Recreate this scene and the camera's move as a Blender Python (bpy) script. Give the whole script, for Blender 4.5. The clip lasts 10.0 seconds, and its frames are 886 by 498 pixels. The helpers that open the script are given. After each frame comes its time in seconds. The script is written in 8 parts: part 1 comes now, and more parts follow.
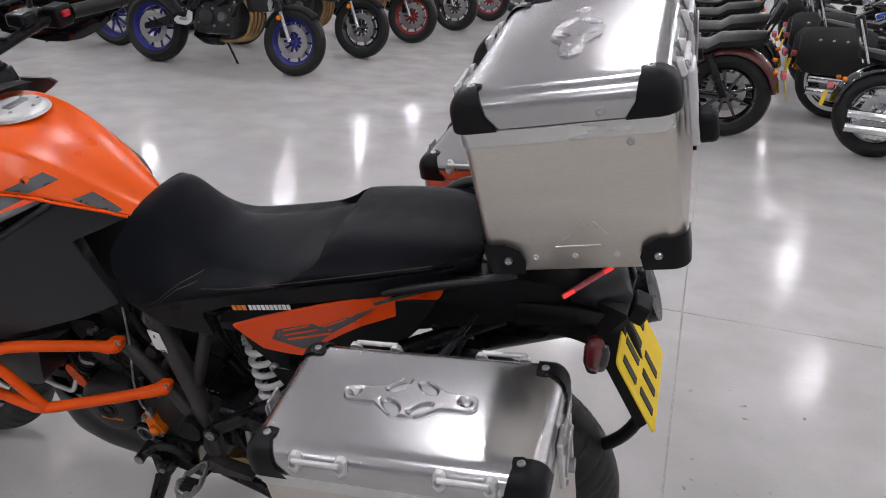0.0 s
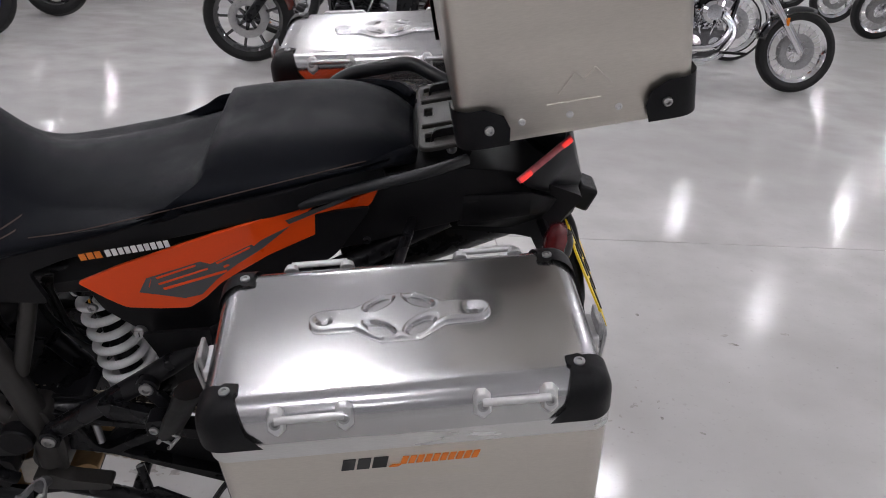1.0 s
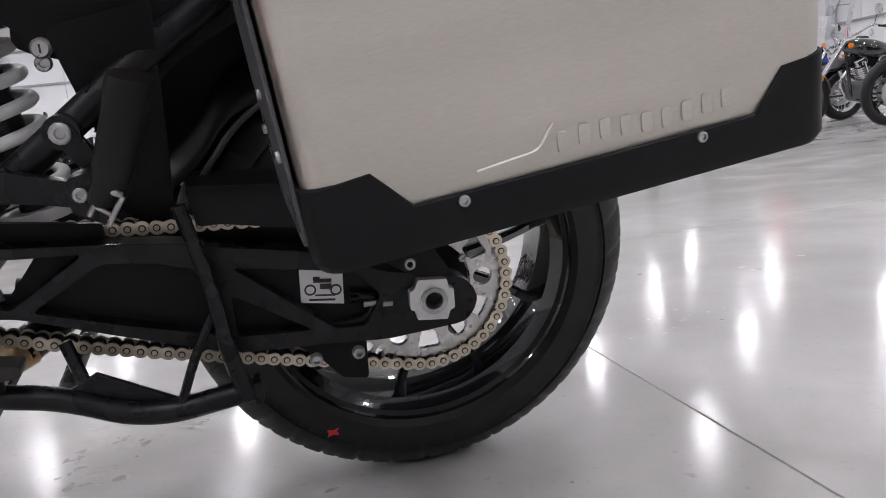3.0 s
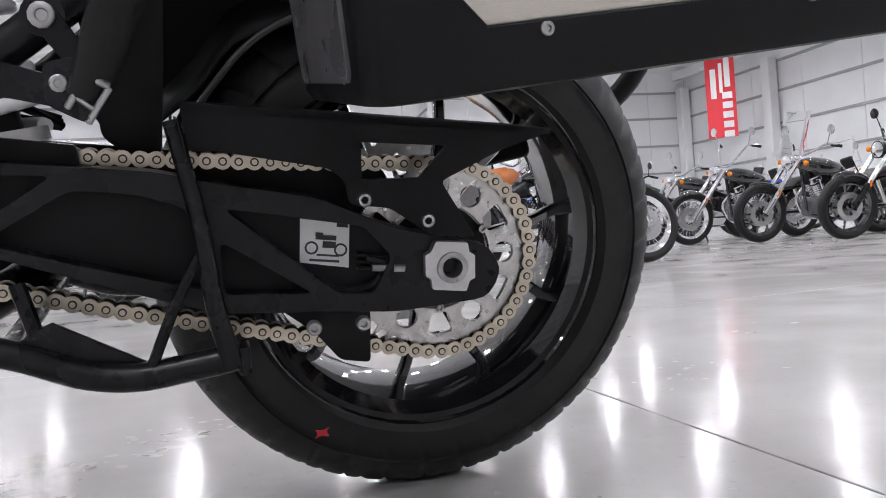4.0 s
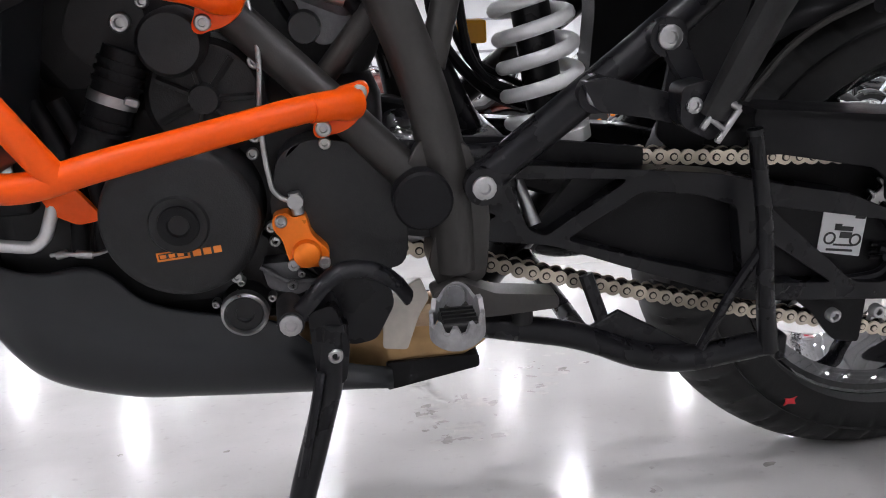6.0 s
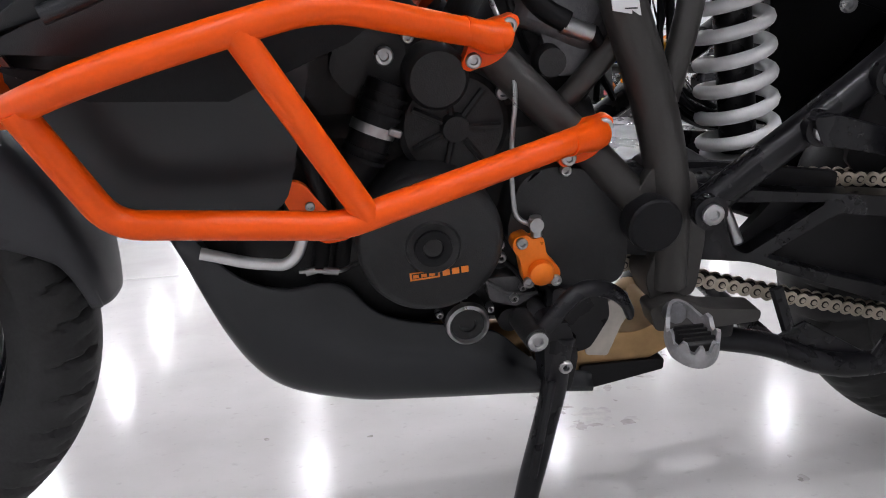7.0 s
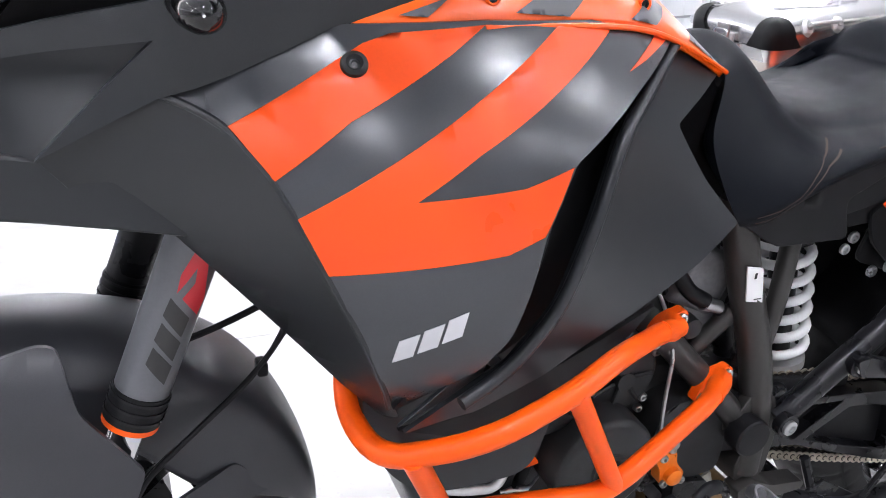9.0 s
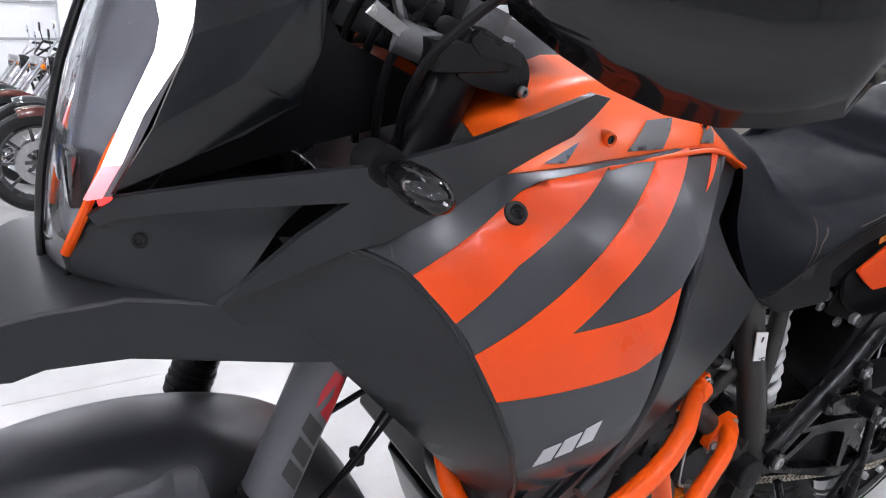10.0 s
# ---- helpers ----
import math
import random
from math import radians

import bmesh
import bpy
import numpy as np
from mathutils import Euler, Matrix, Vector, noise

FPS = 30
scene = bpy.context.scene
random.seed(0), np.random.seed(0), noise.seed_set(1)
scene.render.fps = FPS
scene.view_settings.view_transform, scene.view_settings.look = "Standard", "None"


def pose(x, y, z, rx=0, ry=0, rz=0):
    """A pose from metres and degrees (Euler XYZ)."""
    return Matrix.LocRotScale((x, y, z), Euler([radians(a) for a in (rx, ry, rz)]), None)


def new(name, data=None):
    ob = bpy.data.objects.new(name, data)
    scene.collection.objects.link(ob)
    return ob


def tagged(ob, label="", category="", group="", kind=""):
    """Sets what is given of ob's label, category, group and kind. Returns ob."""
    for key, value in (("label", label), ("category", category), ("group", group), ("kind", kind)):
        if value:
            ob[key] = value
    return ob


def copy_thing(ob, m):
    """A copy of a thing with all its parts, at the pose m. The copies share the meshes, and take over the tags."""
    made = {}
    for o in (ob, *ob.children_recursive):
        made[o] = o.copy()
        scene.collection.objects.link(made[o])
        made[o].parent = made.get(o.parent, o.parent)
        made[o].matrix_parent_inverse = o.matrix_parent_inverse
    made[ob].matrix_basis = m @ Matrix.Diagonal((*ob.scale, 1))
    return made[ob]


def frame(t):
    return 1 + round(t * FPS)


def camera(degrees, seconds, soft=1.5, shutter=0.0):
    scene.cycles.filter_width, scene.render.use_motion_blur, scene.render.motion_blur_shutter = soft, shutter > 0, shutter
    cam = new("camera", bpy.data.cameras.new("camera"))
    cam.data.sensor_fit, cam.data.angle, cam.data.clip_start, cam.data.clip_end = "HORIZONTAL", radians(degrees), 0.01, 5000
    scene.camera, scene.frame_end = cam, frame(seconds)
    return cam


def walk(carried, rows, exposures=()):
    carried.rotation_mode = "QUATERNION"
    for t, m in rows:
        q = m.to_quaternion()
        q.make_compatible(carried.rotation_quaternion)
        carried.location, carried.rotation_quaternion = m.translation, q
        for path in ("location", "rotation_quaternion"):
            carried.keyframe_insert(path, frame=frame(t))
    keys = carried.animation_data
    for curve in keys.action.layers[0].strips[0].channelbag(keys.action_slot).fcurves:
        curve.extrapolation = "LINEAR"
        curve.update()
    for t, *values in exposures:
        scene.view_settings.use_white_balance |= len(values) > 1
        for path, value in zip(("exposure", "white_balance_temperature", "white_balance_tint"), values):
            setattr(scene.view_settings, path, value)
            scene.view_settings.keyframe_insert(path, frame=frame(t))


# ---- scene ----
cam = camera(57.6, 10.0, 1.0)
METRES, EYE, TILT, LEAN, TURN = 3.1, 1.485, -23.0, -2.75, 18.0
ROWS = [
    (0.0, 0.0, 0.0, 0.0, 0.0, 0.0, -0.0),
    (0.5, -0.053, 0.0528, -0.0047, -9.14, -1.41, 4.42),
    (1.0, -0.0957, 0.097, -0.0307, -19.74, -3.43, 7.02),
    (1.5, -0.1007, 0.1472, -0.0969, -19.41, -1.34, 11.72),
    (2.0, -0.1176, 0.1843, -0.1382, -20.57, 2.86, 14.42),
    (2.5, -0.132, 0.224, -0.1821, -23.48, 6.29, 19.28),
    (2.7, -0.1369, 0.2422, -0.2038, -24.63, 7.87, 20.33),
    (3.8, -0.146, 0.3192, -0.2621, -29.0, 17.51, 19.2),
    (4.0, -0.1504, 0.3294, -0.2641, -29.52, 17.78, 18.83),
    (4.5, -0.1828, 0.3438, -0.2424, -29.78, 16.52, 18.41),
    (5.0, -0.2145, 0.3488, -0.2224, -24.87, 14.92, 16.91),
    (5.5, -0.2456, 0.3532, -0.2056, -21.51, 13.81, 15.86),
    (5.7, -0.2575, 0.3554, -0.2007, -21.3, 13.06, 15.75),
    (6.8, -0.3403, 0.3717, -0.1774, -22.93, 10.76, 15.4),
    (7.0, -0.3552, 0.369, -0.1568, -23.48, 8.71, 15.46),
    (7.5, -0.3886, 0.3687, -0.1285, -25.14, 7.71, 15.47),
    (8.0, -0.4297, 0.3635, -0.0948, -30.13, 6.15, 16.34),
    (8.5, -0.458, 0.3595, -0.0599, -33.21, 4.71, 16.68),
    (9.0, -0.4891, 0.3555, -0.0274, -37.61, 3.17, 17.47),
    (9.5, -0.5246, 0.3622, 0.0042, -42.27, 1.22, 18.28),
    (10.0, -0.5524, 0.3786, 0.034, -47.49, -0.75, 18.99),
]
walk(cam, [(t, pose(0.336, -1.5315, EYE, TILT, LEAN, TURN) @ pose(METRES * x, METRES * y, METRES * z, 90 + pitch, roll, yaw)) for t, x, y, z, yaw, pitch, roll in ROWS],
     [(0.0, -0.8, 6500, 17), (0.5, -0.9, 6500, 17), (1.0, -0.9, 6500, 17), (1.5, -1.41, 6500, 17), (2.0, -1.19, 6500, 17), (2.6, -0.7, 6500, 17), (4.0, -0.15, 6400, 16), (5.0, 0.08, 6400, 16), (5.5, 0.1, 6400, 16), (7.0, -0.05, 6400, 16), (7.5, 0.13, 6300, 15), (8.0, 0.4, 6250, 15), (8.5, 0.53, 6200, 15), (9.0, 0.63, 6200, 15), (9.5, 0.2, 6200, 15), (10.0, 0.12, 6200, 15)])

# ---- world and lights ----
world = bpy.data.worlds.new("world")
scene.world = world
world.use_nodes = True
world.node_tree.nodes["Background"].inputs["Color"].default_value = (0.8, 0.85, 0.9, 1)
world.node_tree.nodes["Background"].inputs["Strength"].default_value = 0.3
LAMP = 470.0


# ---- materials ----
def material(name, colour, rough=0.5, metal=0.0, grain=0.0, grain_size=200.0, stain=0.0, stain_size=6.0, bump=0.0, bump_size=300.0,
             coat=0.0, stretch=(1, 1, 1), rough_var=0.08, spec=0.5):
    """A principled material with fine grain, broad stains and a little relief, at real size."""
    m = bpy.data.materials.new(name)
    m.use_nodes = True
    nt = m.node_tree
    b = nt.nodes["Principled BSDF"]
    b.inputs["Base Color"].default_value = (*colour, 1)
    b.inputs["Roughness"].default_value = rough
    b.inputs["Metallic"].default_value = metal
    b.inputs["Coat Weight"].default_value = coat
    b.inputs["Specular IOR Level"].default_value = spec
    co = nt.nodes.new("ShaderNodeTexCoord")
    mp = nt.nodes.new("ShaderNodeMapping")
    mp.inputs["Scale"].default_value = stretch
    nt.links.new(co.outputs["Object"], mp.inputs["Vector"])

    def noise_node(scale, detail=4.0):
        n = nt.nodes.new("ShaderNodeTexNoise")
        n.inputs["Scale"].default_value = scale
        n.inputs["Detail"].default_value = detail
        nt.links.new(mp.outputs["Vector"], n.inputs["Vector"])
        return n.outputs["Fac"]

    if grain or stain:
        last = None
        for amount, size in ((grain, grain_size), (stain, stain_size)):
            if not amount:
                continue
            r = nt.nodes.new("ShaderNodeMapRange")
            r.inputs["From Min"].default_value, r.inputs["From Max"].default_value = 0.3, 0.7
            r.inputs["To Min"].default_value, r.inputs["To Max"].default_value = 1 - amount, 1 + amount
            nt.links.new(noise_node(size), r.inputs["Value"])
            if last is None:
                last = r.outputs["Result"]
            else:
                k = nt.nodes.new("ShaderNodeMath")
                k.operation = "MULTIPLY"
                nt.links.new(last, k.inputs[0]), nt.links.new(r.outputs["Result"], k.inputs[1])
                last = k.outputs[0]
        mul = nt.nodes.new("ShaderNodeMix")
        mul.data_type, mul.blend_type = "RGBA", "MULTIPLY"
        mul.inputs["Factor"].default_value = 1.0
        mul.inputs[6].default_value = (*colour, 1)
        nt.links.new(last, mul.inputs[7])
        nt.links.new(mul.outputs[2], b.inputs["Base Color"])
    if rough_var:
        r = nt.nodes.new("ShaderNodeMapRange")
        r.inputs["From Min"].default_value, r.inputs["From Max"].default_value = 0.3, 0.7
        r.inputs["To Min"].default_value, r.inputs["To Max"].default_value = max(0.02, rough - rough_var), min(1, rough + rough_var)
        nt.links.new(noise_node(stain_size * 2.3), r.inputs["Value"])
        nt.links.new(r.outputs["Result"], b.inputs["Roughness"])
    if bump:
        n = nt.nodes.new("ShaderNodeBump")
        n.inputs["Strength"].default_value = bump
        n.inputs["Distance"].default_value = 0.0006
        nt.links.new(noise_node(bump_size, 3), n.inputs["Height"])
        nt.links.new(n.outputs["Normal"], b.inputs["Normal"])
    return m


def glow(name, colour, strength):
    m = bpy.data.materials.new(name)
    m.use_nodes = True
    b = m.node_tree.nodes["Principled BSDF"]
    b.inputs["Base Color"].default_value = (*colour, 1)
    b.inputs["Emission Color"].default_value = (*colour, 1)
    b.inputs["Emission Strength"].default_value = strength
    return m


def glass(name, colour, rough=0.02):
    m = bpy.data.materials.new(name)
    m.use_nodes = True
    b = m.node_tree.nodes["Principled BSDF"]
    b.inputs["Base Color"].default_value = (*colour, 1)
    b.inputs["Roughness"].default_value = rough
    b.inputs["Transmission Weight"].default_value = 1.0
    b.inputs["IOR"].default_value = 1.2
    return m


ALU = material("brushed_aluminium", (0.62, 0.585, 0.53), 0.34, 0.9, 0.04, 300, 0.06, 4, 0.08, 300, stretch=(0.4, 3, 3), rough_var=0.05)
ALU_LID = material("rolled_aluminium_lid", (0.5, 0.5, 0.505), 0.225, 0.95, 0.03, 400, 0.04, 5, 0.02, 500, stretch=(0.3, 3, 3), rough_var=0.012)
ALU_RIM = material("bright_aluminium_rim", (0.66, 0.66, 0.65), 0.26, 0.92, 0.04, 300, 0.05, 4, 0.06, 300, stretch=(0.4, 3, 3), rough_var=0.05)
ALU_CAST = material("pale_cast_aluminium", (0.66, 0.66, 0.66), 0.42, 0.7, 0.05, 120, 0.05, 9, 0.3, 200)
STEEL = material("zinc_steel", (0.42, 0.42, 0.42), 0.34, 0.95, 0.08, 150, 0.1, 30)
CHROME = material("chrome", (0.8, 0.8, 0.82), 0.08, 1.0, 0, 1, 0.05, 6, rough_var=0.04)
CHAIN = material("chain_steel", (0.62, 0.55, 0.45), 0.34, 0.75, 0.05, 120, 0.12, 30)
SPROCKET = material("worn_sprocket_steel", (0.58, 0.57, 0.56), 0.3, 0.9, 0.06, 120, 0.1, 30)
CHAIN_DARK = material("dark_chain_steel", (0.05, 0.043, 0.036), 0.4, 0.7, 0.08, 120, 0.15, 30)
BLACK = material("moulded_black_plastic", (0.008, 0.008, 0.009), 0.42, 0, 0.12, 300, 0.12, 8, 0.35, 900, spec=0.15)
SATIN = material("satin_black_paint", (0.008, 0.008, 0.0095), 0.29, 0, 0.1, 160, 0.12, 10, 0.12, 500, spec=0.24)
GLOSS = material("gloss_black_paint", (0.007, 0.007, 0.009), 0.07, 0, 0, 1, 0.08, 8, 0.5, 25, coat=1.0, rough_var=0.03, spec=0.9)
FAIRING = material("graphite_fairing", (0.042, 0.0445, 0.05), 0.22, 0, 0.03, 500, 0.0, 6, 0.08, 1200, rough_var=0.0)
PANEL = material("dark_side_plastic", (0.0135, 0.0148, 0.0172), 0.3, 0, 0.05, 500, 0.02, 3, 0.2, 1200, spec=0.42, rough_var=0.015)
FENDER = material("satin_grey_mudguard", (0.03, 0.031, 0.036), 0.4, 0, 0.05, 500, 0.04, 3, 0.2, 1200, spec=0.5, rough_var=0.03)
ORANGE = material("orange_paint", (0.9, 0.11, 0.003), 0.3, 0, 0.02, 300, 0.04, 6, rough_var=0.03, spec=0.4)
ORANGE_BAR = material("orange_powder_coat", (0.87, 0.094, 0.0015), 0.36, 0, 0.03, 300, 0.03, 9, 0.06, 900, spec=0.28, rough_var=0.03)
ORANGE_SHEET = material("orange_decal", (0.82, 0.075, 0.0065), 0.34, 0, 0.02, 300, 0.03, 6, spec=0.35)
ORANGE_ANOD = material("orange_anodised", (0.85, 0.19, 0.006), 0.34, 0.35, 0.03, 300, 0.05, 20)
VINYL = material("black_seat_vinyl", (0.004, 0.005, 0.0078), 0.42, 0, 0.1, 500, 0.05, 9, 0.6, 1400, spec=0.085)
THREAD = material("grey_orange_thread", (0.06, 0.036, 0.027), 0.8)
TREAD = material("worn_tread_rubber", (0.026, 0.026, 0.027), 0.6, 0, 0.15, 200, 0.15, 12, 0.4, 400, spec=0.35)
RUBBER = material("tyre_rubber", (0.012, 0.012, 0.0125), 0.5, 0, 0.15, 200, 0.15, 12, 0.4, 400, spec=0.3)
FRAME_PAINT = material("dark_grey_frame_paint", (0.034, 0.032, 0.03), 0.42, 0.25, 0.06, 200, 0.08, 9, 0.2, 600)
ENGINE = material("black_engine_casting", (0.0165, 0.0165, 0.0175), 0.42, 0, 0.12, 150, 0.12, 14, 0.4, 700, spec=0.32)
PEG = material("worn_cast_footpeg", (0.3, 0.3, 0.305), 0.5, 0.5, 0.12, 150, 0.15, 40, 0.5, 500)
PLATE_GREY = material("dark_grey_end_plate", (0.085, 0.085, 0.09), 0.3, 0.1, 0.06, 60, 0.12, 7, 0.1, 400)
ENGINE_GREY = material("grey_engine_casting", (0.13, 0.13, 0.135), 0.5, 0.5, 0.12, 150, 0.12, 14, 0.5, 500)
SPRING = material("white_spring_paint", (0.78, 0.78, 0.78), 0.4, 0, 0.03, 200, 0.06, 20)
YELLOW = material("yellow_reflective_plate", (0.85, 0.6, 0.01), 0.45, 0, 0.04, 300, 0.04, 9)
INK = material("black_lettering", (0.02, 0.02, 0.02), 0.5)
SILVER_INK = material("silver_decal", (0.6, 0.6, 0.62), 0.4, 0.3)
SILVER_WRAP = material("silver_grey_wrap", (0.125, 0.128, 0.138), 0.36, 0.4, 0.03, 300, 0.04, 9)
SMOKED = material("smoked_black_plastic", (0.006, 0.006, 0.0065), 0.11, 0, 0, 1, 0.05, 5, rough_var=0.02, spec=0.55)
CHEEK = material("satin_black_lamp_housing", (0.006, 0.0068, 0.0082), 0.17, 0, 0.03, 500, 0.0, 5, rough_var=0.0, spec=0.45)
WHITE_INK = material("white_decal", (0.75, 0.75, 0.75), 0.5)
GREY_INK = material("dark_grey_decal", (0.07, 0.07, 0.075), 0.4, 0, 0.03, 300, 0.04, 9)
ORANGE_INK = material("orange_lettering", (0.75, 0.2, 0.02), 0.5)
RED_INK = material("red_decal", (0.55, 0.02, 0.03), 0.4)
SHIELD = material("pale_heat_shield", (0.5, 0.47, 0.42), 0.46, 0.8, 0.08, 80, 0.15, 14)
BROWN = material("heat_tinted_exhaust", (0.36, 0.23, 0.11), 0.4, 0.8, 0.12, 60, 0.25, 12)
YELLOW_CAP = material("amber_plastic", (0.9, 0.42, 0.01), 0.4)
DARK_RED = material("dark_red_lens", (0.1, 0.008, 0.01), 0.12, 0, 0, 1, 0.2, 120, coat=0.5)
RED_LENS = material("red_lens", (0.62, 0.13, 0.15), 0.12, 0, 0, 1, 0.2, 120, coat=0.5)
CLEAR = glass("clear_lens", (0.96, 0.97, 0.98))
SCREEN = glass("thin_clear_screen", (0.97, 0.98, 0.98), 0.0)
SCREEN.node_tree.nodes["Principled BSDF"].inputs["IOR"].default_value = 1.04
SMOKE = glass("smoked_screen", (0.25, 0.26, 0.28))
DRL = glow("daytime_running_light", (1.0, 0.93, 0.9), 5.0)
DRL_PINK = glow("pink_lower_running_light", (1.0, 0.3, 0.33), 1.1)
DRL_RED = glow("running_light_end", (1.0, 0.05, 0.04), 1.4)
LAMP_BOWL = material("dark_lamp_reflector", (0.36, 0.36, 0.4), 0.24, 0.6, 0, 1, 0.06, 5, rough_var=0.0)
LAMP_CHIN = material("pale_lamp_base", (0.3, 0.3, 0.31), 0.3, 0.2, 0, 1, 0.1, 20)
LAMP_GLOW = glow("led_diffuser", (0.97, 0.98, 1.0), LAMP)
WHITE_METAL = material("white_coated_steel", (0.78, 0.79, 0.8), 0.45, 0, 0.03, 20, 0.05, 0.5)
GREY_METAL = material("grey_coated_steel", (0.33, 0.34, 0.35), 0.5, 0, 0.04, 20, 0.06, 0.7)
BANNER_RED = material("red_banner_cloth", (0.6, 0.03, 0.04), 0.7, 0, 0.04, 200, 0.05, 2)
BLUE = material("blue_wheel_paint", (0.012, 0.018, 0.2), 0.36, 0.2, 0, 1, 0.05, 9)
BLUE_TANK = material("blue_gloss_paint", (0.015, 0.06, 0.45), 0.15, 0.1, 0, 1, 0.05, 9, coat=0.6)
RED_RIM = material("red_wheel_paint", (0.22, 0.01, 0.012), 0.36, 0.1, 0, 1, 0.05, 9)
COPPER = material("burnt_orange_paint", (0.5, 0.14, 0.02), 0.15, 0.2, 0, 1, 0.05, 9, coat=0.6)
MAROON = material("maroon_gloss_paint", (0.09, 0.02, 0.015), 0.15, 0, 0, 1, 0.05, 9, coat=0.6)
WHITE_PAINT = material("white_gloss_paint", (0.75, 0.75, 0.75), 0.36, 0, 0, 1, 0.03, 9, coat=0.4)
LEATHER = material("black_leather", (0.012, 0.012, 0.012), 0.45, 0, 0.1, 200, 0.1, 9, 0.5, 400, spec=0.25)
AMBER = material("amber_reflector", (0.8, 0.22, 0.01), 0.15, 0, 0, 1, 0.1, 100)


def concrete():
    """Polished concrete: pale, mottled, with dull and damp patches."""
    m = bpy.data.materials.new("polished_concrete")
    m.use_nodes = True
    nt = m.node_tree
    b = nt.nodes["Principled BSDF"]
    co = nt.nodes.new("ShaderNodeTexCoord")

    def fac(scale, detail=6, lo=0.35, hi=0.65, a=0.0, z=1.0, distort=0.0):
        n = nt.nodes.new("ShaderNodeTexNoise")
        n.inputs["Scale"].default_value, n.inputs["Detail"].default_value, n.inputs["Distortion"].default_value = scale, detail, distort
        nt.links.new(co.outputs["Object"], n.inputs["Vector"])
        r = nt.nodes.new("ShaderNodeMapRange")
        for key, v in zip(("From Min", "From Max", "To Min", "To Max"), (lo, hi, a, z)):
            r.inputs[key].default_value = v
        nt.links.new(n.outputs["Fac"], r.inputs["Value"])
        return r.outputs["Result"]

    def mix(f, a, c):
        k = nt.nodes.new("ShaderNodeMix")
        k.data_type = "RGBA"
        nt.links.new(f, k.inputs["Factor"])
        for socket, v in ((k.inputs[6], a), (k.inputs[7], c)):
            if isinstance(v, tuple):
                socket.default_value = (*v, 1)
            else:
                nt.links.new(v, socket)
        return k.outputs[2]

    base = mix(fac(0.55), (0.43, 0.425, 0.415), (0.55, 0.545, 0.535))
    cloudy = mix(fac(3.5, 8, 0.35, 0.7, 0, 0.7), base, (0.38, 0.37, 0.355))
    specks = mix(fac(60, 4, 0.62, 0.75, 0, 0.35), cloudy, (0.3, 0.29, 0.27))
    nt.links.new(specks, b.inputs["Base Color"])
    b.inputs["Specular IOR Level"].default_value = 0.085
    nt.links.new(fac(2.2, 8, 0.3, 0.7, 0.09, 0.19, 0.6), b.inputs["Roughness"])
    n = nt.nodes.new("ShaderNodeBump")
    n.inputs["Strength"].default_value, n.inputs["Distance"].default_value = 0.02, 0.002
    nt.links.new(fac(22, 5), n.inputs["Height"])
    nt.links.new(n.outputs["Normal"], b.inputs["Normal"])
    return m


CONCRETE = concrete()
JOINT = material("joint_filler", (0.38, 0.37, 0.35), 0.7, 0, 0.2, 60, 0.2, 4)
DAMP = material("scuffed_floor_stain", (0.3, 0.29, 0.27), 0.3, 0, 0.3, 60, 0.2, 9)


# ---- mesh builders ----
def part(name, bm, mat, parent=None, label="", bevel=0.0, sharp=38, at=None, flat=False):
    """Links a bmesh as one mesh object under a thing or a part."""
    bmesh.ops.recalc_face_normals(bm, faces=bm.faces)
    me = bpy.data.meshes.new(name)
    bm.to_mesh(me)
    bm.free()
    me.polygons.foreach_set("use_smooth", [not flat] * len(me.polygons))
    if not flat:
        me.set_sharp_from_angle(angle=radians(sharp))
    me.materials.append(mat)
    ob = new(name, me)
    if parent is not None:
        ob.parent = parent
    if at is not None:
        ob.location = at
    if label:
        tagged(ob, label)
    if bevel:
        k = ob.modifiers.new("bevel", "BEVEL")
        k.width, k.segments, k.limit_method, k.angle_limit = bevel, 2, "ANGLE", radians(42)
        k.harden_normals = False
    return ob


def rounder(ob, levels=2, thick=0.0, offset=-1):
    """Rounds a coarse skin, and gives it a thickness."""
    k = ob.modifiers.new("round", "SUBSURF")
    k.levels = k.render_levels = levels
    if thick:
        q = ob.modifiers.new("solid", "SOLIDIFY")
        q.thickness, q.offset = thick, offset
    return ob


def lay_on(ob, target, lift=0.0012):
    """Lays a thin decal on a curved part, straight from the side."""
    k = ob.modifiers.new("lay", "SHRINKWRAP")
    k.target, k.wrap_method, k.use_project_y, k.use_negative_direction, k.use_positive_direction, k.offset = target, "PROJECT", True, True, True, lift
    k.project_limit = 0.17
    return ob


def shared(name, me, parent, m):
    """One more object on a mesh that is already there."""
    ob = new(name, me)
    ob.parent = parent
    ob.matrix_basis = m
    return ob


def B():
    return bmesh.new()


def rings(bm, loops, close_ring=True, caps=True, join_ends=False):
    """Skins a row of equally long loops of points."""
    vs = [[bm.verts.new(p) for p in loop] for loop in loops]
    n = len(vs[0])
    pairs = list(zip(vs, vs[1:])) + ([(vs[-1], vs[0])] if join_ends else [])
    for a, c in pairs:
        for i in range(n if close_ring else n - 1):
            j = (i + 1) % n
            try:
                bm.faces.new((a[i], a[j], c[j], c[i]))
            except ValueError:
                pass
    if caps and not join_ends and close_ring:
        bm.faces.new(vs[0][::-1])
        bm.faces.new(vs[-1])
    return bm


